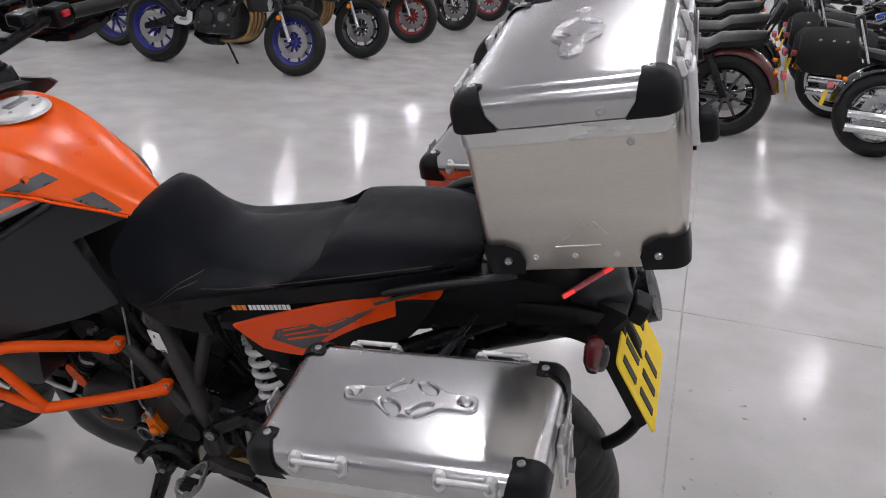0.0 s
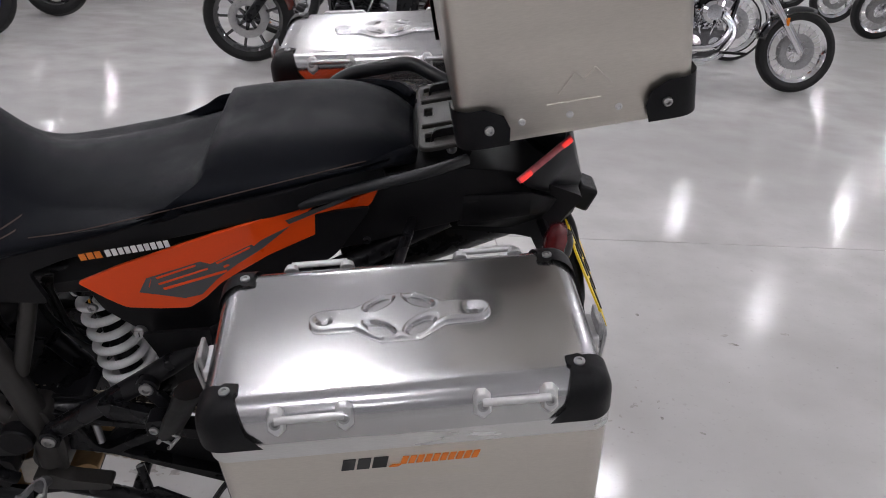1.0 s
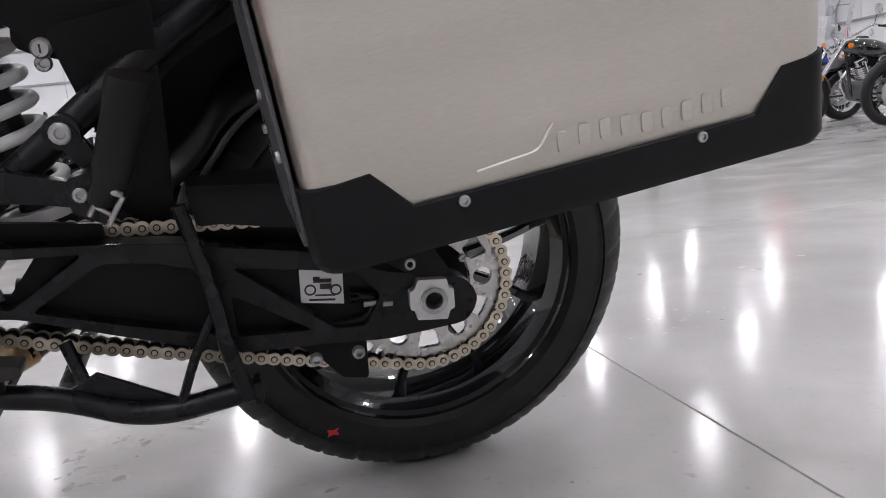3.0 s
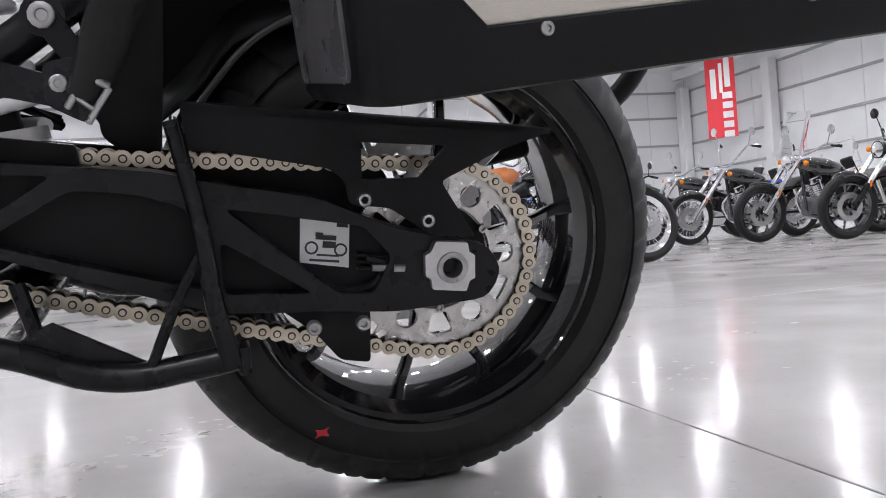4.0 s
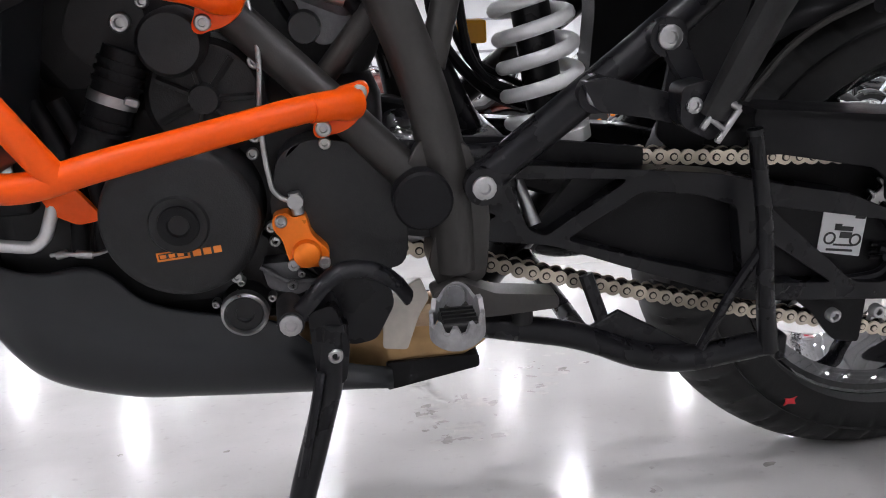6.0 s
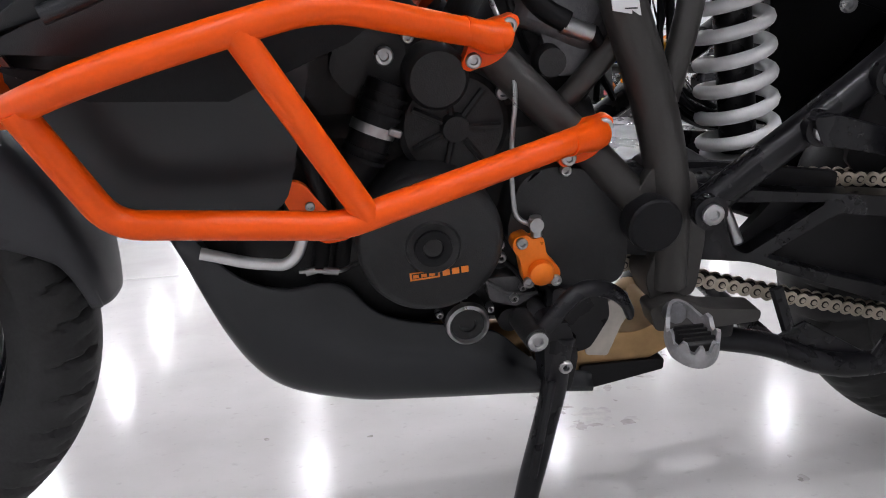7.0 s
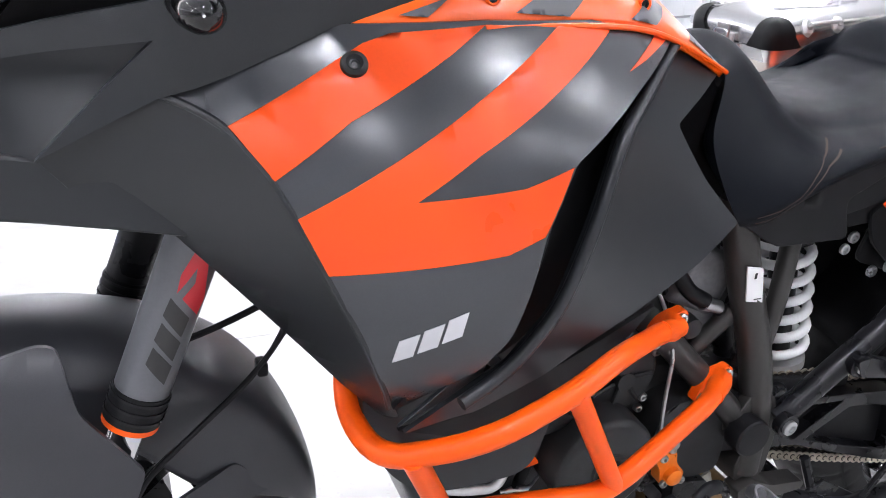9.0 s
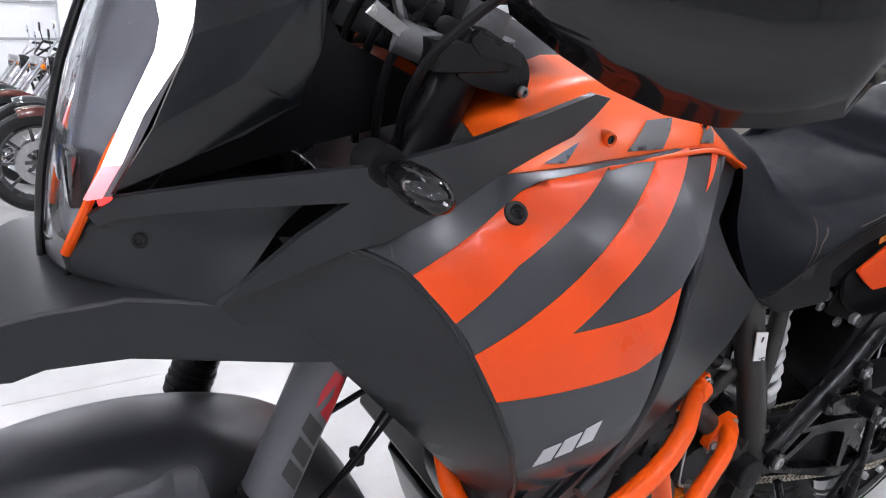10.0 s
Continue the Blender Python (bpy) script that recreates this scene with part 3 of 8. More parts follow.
def chain():
    """Links along the run round both sprockets."""
    r1, r2 = 0.1095, 0.051
    c1, c2 = Vector((0.0, 0.318)), Vector((-0.615, 0.424))
    d = c2 - c1
    dist, base = d.length, math.atan2(d.y, d.x)
    off = math.acos((r1 - r2) / dist)
    a_low, a_up = base + off, base - off
    t1 = c1 + r1 * Vector((math.cos(a_up), math.sin(a_up)))
    t2 = c2 + r2 * Vector((math.cos(a_up), math.sin(a_up)))
    b1 = c1 + r1 * Vector((math.cos(a_low), math.sin(a_low)))
    b2 = c2 + r2 * Vector((math.cos(a_low), math.sin(a_low)))
    pts = []

    def line(a, c):
        n = 120
        return [a + (c - a) * i / n for i in range(n)]

    def arc(c, r, q0, q1):
        n = 90
        return [c + r * Vector((math.cos(q0 + (q1 - q0) * i / n), math.sin(q0 + (q1 - q0) * i / n))) for i in range(n)]

    pts += [p - Vector((0, 0.005 * math.sin(math.pi * i / 120))) for i, p in enumerate(line(t1, t2))] + arc(c2, r2, a_up, a_low) + [p - Vector((0, 0.007 * math.sin(math.pi * i / 120))) for i, p in enumerate(line(b2, b1))] + arc(c1, r1, a_low, a_up + 2 * math.pi)
    pts.append(pts[0])
    length = sum((q - p).length for p, q in zip(pts, pts[1:]))
    n = round(length / 0.015875 / 2) * 2
    pitch = length / n
    joints, need, done = [], 0.0, 0.0
    for p, q in zip(pts, pts[1:]):
        s = (q - p).length
        while need <= done + s + 1e-9 and len(joints) < n:
            joints.append(p + (q - p) * ((need - done) / s))
            need += pitch
        done += s

    def link_mesh(name, y, t, r, waist, mat):
        """Two bone-shaped side plates."""
        bm = B()
        n = 9
        q0 = math.acos(0.45)
        end = [(pitch / 2 + r * math.cos(q), r * math.sin(q)) for q in (-(math.pi - q0) + 2 * (math.pi - q0) * k / (n - 1) for k in range(n))]
        out = end + [(0.0, waist)] + [(-x, z) for x, z in end[::-1]] + [(0.0, -waist)]
        for side in (-1, 1):
            sheet(bm, out, side * y - t / 2, t)
            for u in ((-pitch / 2, pitch / 2) if mat is CHAIN else ()):
                cyl(bm, (u, side * (y + 0.0005), 0), (u, side * (y + 0.0032), 0), 0.003, 8)
        bmesh.ops.recalc_face_normals(bm, faces=bm.faces)
        me = bpy.data.meshes.new(name)
        bm.to_mesh(me)
        bm.free()
        me.materials.append(mat)
        return me

    inner, outer = link_mesh("inner_link", 0.0058, 0.002, 0.0074, 0.0046, CHAIN_DARK), link_mesh("outer_link", 0.0095, 0.0024, 0.0087, 0.0056, CHAIN)
    bm = B()
    for p in joints:
        cyl(bm, (p.x, -0.1213, p.y), (p.x, -0.0987, p.y), 0.0046, 10)
        cyl(bm, (p.x, -0.114, p.y), (p.x, -0.106, p.y), 0.005, 8)
    run = part("chain", bm, CHAIN_DARK, bike, "brass-tinted steel drive chain")
    for i, p in enumerate(joints):
        q = joints[(i + 1) % len(joints)]
        c = (p + q) / 2
        shared("link", outer if i % 2 else inner, run, Matrix.Translation((c.x, -0.11, c.y)) @ Matrix.Rotation(-math.atan2(q.y - p.y, q.x - p.x), 4, "Y"))
    fs = lathe(B(), [(0.012, -0.115), (0.05, -0.114), (0.05, -0.106), (0.012, -0.105)], 32, (-0.615, 0, 0.424), closed=True)
    part("front_sprocket", fs, STEEL, bike)


chain()


def swingarm():
    out = [(-0.66, 0.5), (-0.6, 0.492), (-0.52, 0.463), (-0.294, 0.437), (-0.257, 0.427), (-0.14, 0.403), (-0.058, 0.365), (0.045, 0.34), (0.062, 0.31), (0.045, 0.279), (-0.06, 0.273),
           (-0.14, 0.281), (-0.24, 0.288), (-0.291, 0.305), (-0.389, 0.342), (-0.47, 0.374), (-0.556, 0.386), (-0.66, 0.405)]
    h = [round_poly(q, 0.008, 3) for q in (
        [(-0.514, 0.447), (-0.388, 0.4375), (-0.4766, 0.383), (-0.495, 0.394)],
        [(-0.454, 0.378), (-0.3734, 0.4233), (-0.3137, 0.4154), (-0.27, 0.4), (-0.255, 0.315), (-0.356, 0.345)],
        [(-0.552, 0.42), (-0.524, 0.41), (-0.555, 0.4)],
        [(-0.234, 0.397), (-0.094, 0.37), (-0.064, 0.335), (-0.085, 0.296), (-0.124, 0.3)],
        [(-0.24, 0.364), (-0.15, 0.302), (-0.24, 0.309)])]
    arm = part("swingarm", sheet(B(), round_poly(out, 0.015, 3), -0.157, 0.03, h), SATIN, bike, "satin black cast swingarm with triangular webs", bevel=0.003)
    web = [(-0.65, 0.48), (-0.52, 0.455), (-0.3, 0.43), (-0.14, 0.398), (-0.055, 0.36), (0.045, 0.335), (0.045, 0.284), (-0.06, 0.279), (-0.24, 0.293), (-0.47, 0.378), (-0.56, 0.39), (-0.65, 0.41)]
    part("inner_web", sheet(B(), web, -0.136, 0.012, [round_poly([(-0.51, 0.442), (-0.44, 0.439), (-0.452, 0.424), (-0.478, 0.393), (-0.494, 0.396)], 0.005)]), BLACK, arm)
    part("panel_rib", tube(B(), [(-0.15, -0.142, 0.3), (-0.12, -0.142, 0.296), (-0.08, -0.142, 0.3), (-0.066, -0.142, 0.325), (-0.09, -0.142, 0.332)], 0.006, 8, 0.02), SATIN, arm)
    for i in range(3):
        part("panel_rib", tube(B(), [(-0.1, -0.143, 0.338 - 0.008 * i), (-0.066, -0.143, 0.331 - 0.005 * i)], 0.0025, 6), SATIN, arm)
    right = [(x, z) for x, z in out]
    part("right_arm", sheet(B(), right, 0.105, 0.04), SATIN, arm, bevel=0.006)
    part("cross_tube", box(B(), (-0.56, -0.02, 0.44), (0.12, 0.26, 0.08)), SATIN, arm, bevel=0.012)
    st = part("sticker", sheet(B(), [(-0.16, 0.332), (-0.108, 0.322), (-0.105, 0.373), (-0.157, 0.382)], -0.1375, 0.001), WHITE_INK, arm, "white tyre-pressure sticker with a line drawing")
    for x, z, w, hh in ((-0.113, 0.369, 0.012, 0.004), (-0.131, 0.357, 0.022, 0.005), (-0.138, 0.361, 0.008, 0.004), (-0.128, 0.349, 0.014, 0.007), (-0.13, 0.3375, 0.024, 0.002), (-0.134, 0.332, 0.032, 0.0025)):
        part("print_bar", box(B(), (x, -0.1382, z), (w, 0.0009, hh), Matrix.Rotation(radians(-8), 3, "Y").transposed()), INK, st)
    for x, z in ((-0.147, 0.347), (-0.116, 0.3425)):
        part("print_ring", lathe(B(), [(0.0052, -0.1387), (0.0072, -0.1387), (0.0072, -0.1377), (0.0052, -0.1377)], 20, (x, 0, z), closed=True), INK, st)
    # axle block, nut, adjuster
    blk = sheet(B(), round_poly([(-0.022, 0.297), (0.016, 0.292), (0.02, 0.304), (0.026, 0.306), (0.026, 0.332), (0.02, 0.334), (0.018, 0.346), (-0.018, 0.35), (-0.024, 0.338), (-0.03, 0.336), (-0.03, 0.312), (-0.024, 0.309)], 0.002), -0.168, 0.014,
                [[(0.012 * math.cos(q), 0.32 + 0.012 * math.sin(q)) for q in (2 * math.pi * i / 20 for i in range(20))]])
    part("axle_block", blk, ALU_CAST, arm, "pale machined axle block", bevel=0.001)
    part("axle", lathe(B(), [(0.008, -0.16), (0.0115, -0.17), (0.017, -0.172), (0.018, -0.165), (0.018, 0.165), (0.008, 0.165)], 24, (0, 0, 0.32), closed=True), STEEL, arm)
    adj = cyl(B(), (-0.085, -0.15, 0.323), (-0.03, -0.15, 0.32), 0.0045, 8)
    cyl(adj, (-0.062, -0.15, 0.322), (-0.05, -0.15, 0.321), 0.009, 6)
    part("chain_adjuster", adj, STEEL, arm)
    part("bolt", bolt_mesh(B(), (-0.387, -0.105, 0.388), 0.011, 0.022), STEEL, arm)
    for x, z in ((-0.094, 0.4), (-0.027, 0.374), (-0.152, 0.268), (-0.1, 0.268)):
        part("bolt", bolt_mesh(B(), (x, -0.165, z), 0.008, 0.009), STEEL, arm)
    return arm


swingarm()


def chain_guards():
    up = [(-0.268, 0.502), (-0.1, 0.485), (0.06, 0.47), (0.115, 0.463), (0.057, 0.446), (-0.012, 0.415), (0.026, 0.352), (-0.024, 0.358), (-0.068, 0.39), (-0.11, 0.396), (-0.113, 0.42), (-0.129, 0.434), (-0.237, 0.456), (-0.262, 0.456)]
    slot = [(-0.096, 0.459), (-0.006, 0.452), (-0.036, 0.42), (-0.096, 0.421)]
    g = part("chain_guard", sheet(B(), round_poly(up, 0.006, 3), -0.172, 0.006, [slot]), BLACK, bike, "black plastic chain guard", bevel=0.0015)
    part("top_edge", sheet(B(), [(-0.266, 0.503), (-0.1, 0.487), (0.11, 0.466), (0.06, 0.464), (-0.1, 0.479), (-0.266, 0.495)], -0.172, 0.075), BLACK, g)
    part("chain_slider", sheet(B(), round_poly([(-0.585, 0.489), (-0.52, 0.486), (-0.366, 0.464), (-0.366, 0.438), (-0.52, 0.45), (-0.585, 0.458)], 0.005), -0.134, 0.008), BLACK, bike, "black slider strip over the upper chain run", bevel=0.002)
    part("inner_guard", sheet(B(), round_poly([(-0.3, 0.455), (-0.06, 0.425), (-0.03, 0.36), (-0.1, 0.35), (-0.3, 0.39)], 0.01), -0.098, 0.006), BLACK, bike, "black inner guard behind the chain", bevel=0.002)
    low = [(-0.19, 0.285), (-0.084, 0.27), (-0.086, 0.208), (-0.12, 0.215), (-0.147, 0.25)]
    part("lower_chain_guard", sheet(B(), round_poly(low, 0.006, 3), -0.128, 0.008), BLACK, bike, "black fin below the chain", bevel=0.002)
    # hugger over the rear tyre
    loops = []
    for i in range(16):
        q = radians(96 + 58 * i / 15)
        r = 0.345 + 0.006 * math.sin(i)
        loops.append([(r * math.cos(q) * 1.0, y, 0.32 + (r - 0.05 * (abs(y) / 0.1) ** 3) * math.sin(q)) for y in (-0.1, -0.085, -0.05, 0, 0.05, 0.085, 0.1)])
    bm = rings(B(), loops, close_ring=False, caps=False)
    ob = part("hugger", bm, BLACK, bike, "black rear hugger over the tyre")
    k = ob.modifiers.new("solid", "SOLIDIFY")
    k.thickness = 0.004
    # grey tube added for the light caught along the hugger's edge
    part("thin_line", tube(B(), [(-0.09, -0.112, 0.609), (-0.17, -0.112, 0.5774), (-0.206, -0.112, 0.5525), (-0.2456, -0.114, 0.505), (-0.2762, -0.118, 0.4634)], 0.004, 8, 0.03), FRAME_PAINT, ob, "thin grey tube standing in for the sheen on the hugger's edge")


chain_guards()


def centre_stand():
    t = part("centre_stand", tube(B(), [(-0.56, -0.165, 0.3), (-0.44, -0.17, 0.275), (-0.377, -0.175, 0.245), (-0.327, -0.178, 0.237), (-0.228, -0.18, 0.25)], 0.0145, 14, 0.06), SATIN, bike, "folded black tubular centre stand")
    part("leg", tube(B(), [(-0.56, 0.165, 0.3), (-0.44, 0.17, 0.275), (-0.377, 0.175, 0.245), (-0.228, 0.18, 0.25)], 0.0145, 12, 0.05), SATIN, t)
    part("cross_bar", cyl(B(), (-0.44, -0.17, 0.275), (-0.44, 0.17, 0.275), 0.011, 12), SATIN, t)
    web = sheet(B(), [(-0.435, 0.282), (-0.4, 0.3), (-0.33, 0.258), (-0.31, 0.246), (-0.37, 0.25)], -0.172, 0.006)
    part("web", web, SATIN, t, bevel=0.0015)
    part("strut", tube(B(), [(-0.415, -0.165, 0.285), (-0.43, -0.15, 0.335)], 0.008, 8), SATIN, t)
    part("lever", tube(B(), [(-0.276, -0.19, 0.488), (-0.256, -0.193, 0.386), (-0.25, -0.195, 0.304), (-0.236, -0.188, 0.245)], (0.008, 0.0105), 12, 0.06), SATIN, t)
    part("gusset", tube(B(), [(-0.312, -0.183, 0.252), (-0.285, -0.188, 0.315), (-0.257, -0.192, 0.365)], 0.0055, 8), SATIN, t)
    part("foot", box(B(), (-0.225, -0.18, 0.248), (0.012, 0.03, 0.03)), SATIN, t, bevel=0.003)


centre_stand()


def main_frame():
    f = part("frame", tube(B(), [(-0.775, -0.135, 0.625), (-0.67, -0.15, 0.52), (-0.6, -0.158, 0.447)], 0.0185, 16), FRAME_PAINT, bike, "dark grey tubular trellis frame")
    part("main_tube", tube(B(), [(-0.665, -0.13, 0.78), (-0.645, -0.145, 0.68), (-0.6, -0.155, 0.565), (-0.575, -0.16, 0.47), (-0.57, -0.16, 0.36)], (0.0225, 0.0225), 18, 0.06), FRAME_PAINT, f)
    part("rear_tube", tube(B(), [(-0.545, -0.12, 0.72), (-0.565, -0.14, 0.63), (-0.585, -0.15, 0.56)], 0.0135, 14, 0.03), FRAME_PAINT, f)
    part("brace_tube", tube(B(), [(-0.705, -0.12, 0.53), (-0.63, -0.135, 0.62)], 0.012, 12), FRAME_PAINT, f)
    part("brace_tube", tube(B(), [(-0.665, -0.13, 0.51), (-0.615, -0.15, 0.44)], 0.013, 12), FRAME_PAINT, f)
    plate = [(-0.6, 0.5), (-0.555, 0.49), (-0.535, 0.42), (-0.54, 0.35), (-0.585, 0.335), (-0.6, 0.37), (-0.585, 0.42), (-0.625, 0.455)]
    part("pivot_plate", sheet(B(), round_poly(plate, 0.012, 3), -0.172, 0.05), FRAME_PAINT, f, bevel=0.008)
    cap = lathe(B(), [(0.001, -0.197), (0.026, -0.197), (0.0285, -0.194), (0.0285, -0.17), (0.001, -0.17)], 32, (-0.603, 0, 0.442))
    part("pivot_cap", cap, BLACK, f, "round black pivot cap")
    part("label", sheet(B(), [(-0.664, 0.7), (-0.637, 0.695), (-0.625, 0.645), (-0.653, 0.65)], -0.17, 0.002), WHITE_INK, f, "white paper label on the frame tube")
    part("label_bar", box(B(), (-0.648, -0.1712, 0.686), (0.003, 0.001, 0.008)), INK, f)
    part("label_bar", box(B(), (-0.636, -0.1712, 0.652), (0.012, 0.001, 0.0012)), INK, f)
    part("right_tube", tube(B(), [(-0.665, 0.13, 0.78), (-0.645, 0.145, 0.68), (-0.6, 0.155, 0.565), (-0.57, 0.16, 0.36)], 0.0225, 12, 0.06), FRAME_PAINT, f)
    part("right_lower_tube", tube(B(), [(-0.775, 0.135, 0.625), (-0.6, 0.158, 0.447)], 0.0185, 12), FRAME_PAINT, f)
    # rear subframe
    s = part("subframe", tube(B(), [(-0.548, -0.176, 0.45), (-0.372, -0.172, 0.58), (-0.27, -0.155, 0.655), (-0.12, -0.13, 0.75), (0.08, -0.1, 0.86)], 0.0175, 14, 0.05), SATIN, bike, "satin black rear subframe tube")
    part("upper_tube", tube(B(), [(-0.62, -0.12, 0.74), (-0.3, -0.12, 0.78), (0.1, -0.1, 0.88)], 0.014, 12, 0.05), SATIN, s)
    part("right_tube", tube(B(), [(-0.548, 0.176, 0.45), (-0.27, 0.155, 0.655), (0.08, 0.1, 0.86)], 0.0175, 12, 0.05), SATIN, s)
    for x, z in ((-0.546, 0.452), (-0.438, 0.532), (-0.372, 0.58)):
        part("boss", cyl(B(), (x, -0.185, z), (x, -0.198, z), 0.018, 20), SATIN, s)
        part("bolt", bolt_mesh(B(), (x, -0.198, z), 0.0115, 0.006), STEEL, s)
    bracket = sheet(B(), round_poly([(-0.455, 0.545), (-0.43, 0.548), (-0.39, 0.536), (-0.345, 0.523), (-0.333, 0.508), (-0.35, 0.498), (-0.4, 0.51), (-0.44, 0.517)], 0.006, 3), -0.205, 0.014)
    br = part("passenger_peg_bracket", bracket, SATIN, s, bevel=0.003)
    arm = sheet(B(), round_poly([(-0.385, 0.592), (-0.363, 0.59), (-0.335, 0.54), (-0.347, 0.523), (-0.372, 0.56)], 0.006, 3), -0.2, 0.012)
    part("bracket_arm", arm, SATIN, br, bevel=0.002)
    part("passenger_footpeg", tube(B(), [(-0.338, -0.226, 0.512), (-0.325, -0.234, 0.545), (-0.298, -0.246, 0.612), (-0.288, -0.25, 0.635)], (0.021, 0.027), 14, 0.03, flat=0.6), RUBBER, br, "folded rubber passenger footpeg")
    part("peg_joint", sheet(B(), round_poly([(-0.372, 0.54), (-0.345, 0.545), (-0.325, 0.51), (-0.34, 0.488), (-0.372, 0.505)], 0.008), -0.232, 0.03), SATIN, br, bevel=0.005)
    part("bolt", bolt_mesh(B(), (-0.36, -0.232, 0.523), 0.0075, 0.004), STEEL, br)
    clip = tube(B(), [(-0.355, -0.24, 0.502), (-0.337, -0.24, 0.529)], 0.0036, 6)
    tube(clip, [(-0.34, -0.24, 0.489), (-0.32, -0.24, 0.519)], 0.0036, 6)
    tube(clip, [(-0.348, -0.24, 0.512), (-0.333, -0.24, 0.5)], 0.003, 6)
    tube(clip, [(-0.337, -0.24, 0.529), (-0.32, -0.24, 0.519)], 0.004, 6)
    part("peg_clip", clip, STEEL, br, "pale cast footpeg clip", bevel=0.0015)
    # plastic shroud between the tubes
    shroud = [(-0.4, 0.72), (-0.26, 0.7), (-0.1, 0.78), (-0.12, 0.7), (-0.24, 0.64), (-0.29, 0.6), (-0.33, 0.63), (-0.42, 0.66)]
    part("side_shroud", sheet(B(), round_poly(shroud, 0.02, 3), -0.125, 0.006), BLACK, bike, "black inner side shroud", bevel=0.002)
    back = [(-0.37, 0.68), (-0.266, 0.7), (-0.279, 0.55), (-0.29, 0.45), (-0.32, 0.448), (-0.345, 0.47), (-0.345, 0.55)]
    part("inner_shroud", sheet(B(), round_poly(back, 0.008, 3), lambda x, z: -0.14 - 0.33 * (z - 0.55), 0.006, step=0.04), BLACK, bike, "black inner guard ahead of the wheel", bevel=0.002)
    part("airbox", sheet(B(), round_poly([(-0.39, 0.76), (-0.1, 0.82), (-0.14, 0.66), (-0.22, 0.56), (-0.3, 0.47), (-0.37, 0.47), (-0.36, 0.6)], 0.02), 0.05, 0.05), BLACK, bike, "black airbox behind the shock", bevel=0.01)
    under = [(-0.45, 0.745), (-0.3, 0.83), (-0.15, 0.88), (-0.03, 0.905), (-0.08, 0.82), (-0.2, 0.72), (-0.3, 0.655), (-0.38, 0.66), (-0.43, 0.7)]
    part("under_panel", sheet(B(), round_poly(under, 0.012, 3), -0.152, 0.006), BLACK, bike, "black panel under the tail", bevel=0.002)
    lk = part("seat_lock", lathe(B(), [(0.001, -0.162), (0.008, -0.162), (0.0105, -0.159), (0.0105, -0.15), (0.001, -0.15)], 24, (-0.381, 0, 0.66)), STEEL, bike, "round steel seat lock")
    part("key_slot", box(B(), (-0.381, -0.1622, 0.66), (0.002, 0.001, 0.009)), INK, lk)
    for x, z, r in ((-0.387, 0.643, 0.009), (-0.444, 0.702, 0.009), (-0.455, 0.685, 0.008)):
        part("bolt", bolt_mesh(B(), (x, -0.13, z), r, 0.006), STEEL, s)


main_frame()


def shock():
    top, low = Vector((-0.479, -0.048, 0.69)), Vector((-0.442, -0.058, 0.455))
    t = part("shock_absorber", cyl(B(), top, low, 0.021, 20), SATIN, bike, "rear shock with a white coil spring")
    d = (low - top)
    side = d.orthogonal().normalized()
    up = d.normalized().cross(side)
    turns, n = 6.6, 150
    path = [top + d * (0.08 + 0.84 * i / n) + (side * math.cos(2 * math.pi * turns * i / n) + up * math.sin(2 * math.pi * turns * i / n)) * (0.037 + 0.004 * i / n) for i in range(n + 1)]
    bm = B()
    ringset = []
    for i, p in enumerate(path):
        dd = (path[min(i + 1, n)] - path[max(i - 1, 0)]).normalized()
        axis = (p - (top + d * (0.08 + 0.84 * i / n))).normalized()
        w = dd.cross(axis)
        ringset.append([p + (axis * math.cos(q) + w * math.sin(q)) * 0.0078 for q in (2 * math.pi * j / 10 for j in range(10))])
    part("spring", rings(bm, ringset), SPRING, t, "white painted coil spring")
    for k, r in ((0.05, 0.042), (0.95, 0.044)):
        p = top + d * k
        part("spring_seat", cyl(B(), p - d.normalized() * 0.007, p + d.normalized() * 0.007, r, 24), SATIN if k < 0.5 else ALU_CAST, t)
    part("shaft", cyl(B(), top + d * 0.5, low + d * 0.12, 0.009, 14), CHROME, t)
    part("adjuster_cap", box(B(), (-0.515, 0.035, 0.575), (0.034, 0.03, 0.026)), YELLOW_CAP, bike, "amber plastic plug", bevel=0.003)
    h = part("hose", tube(B(), [(-0.515, 0.03, 0.565), (-0.51, 0.0, 0.53), (-0.47, -0.05, 0.5), (-0.4, -0.02, 0.51)], 0.005, 8, 0.05), BLACK, bike, "black rubber hoses behind the shock")
    for x0, x1, z1, x2, z2, r in ((-0.575, -0.57, 0.58, -0.5, 0.5, 0.006), (-0.56, -0.548, 0.56, -0.46, 0.515, 0.004), (-0.545, -0.556, 0.6, -0.52, 0.53, 0.0035), (-0.55, -0.53, 0.53, -0.43, 0.5, 0.005)):
        part("hose", tube(B(), [(x0, -0.06, 0.67), (x1, -0.05, z1), (x2, -0.02, z2), (-0.4, 0.02, 0.475 + 0.3 * (z2 - 0.5))], r, 8, 0.06), BLACK, h)
    part("reservoir", tube(B(), [(-0.57, -0.055, 0.55), (-0.53, -0.04, 0.47)], 0.017, 14), SATIN, t)
    part("spring_clip", tube(B(), [(-0.5, -0.13, 0.44), (-0.485, -0.15, 0.395)], 0.007, 10), STEEL, bike, "bright steel stand spring")


shock()


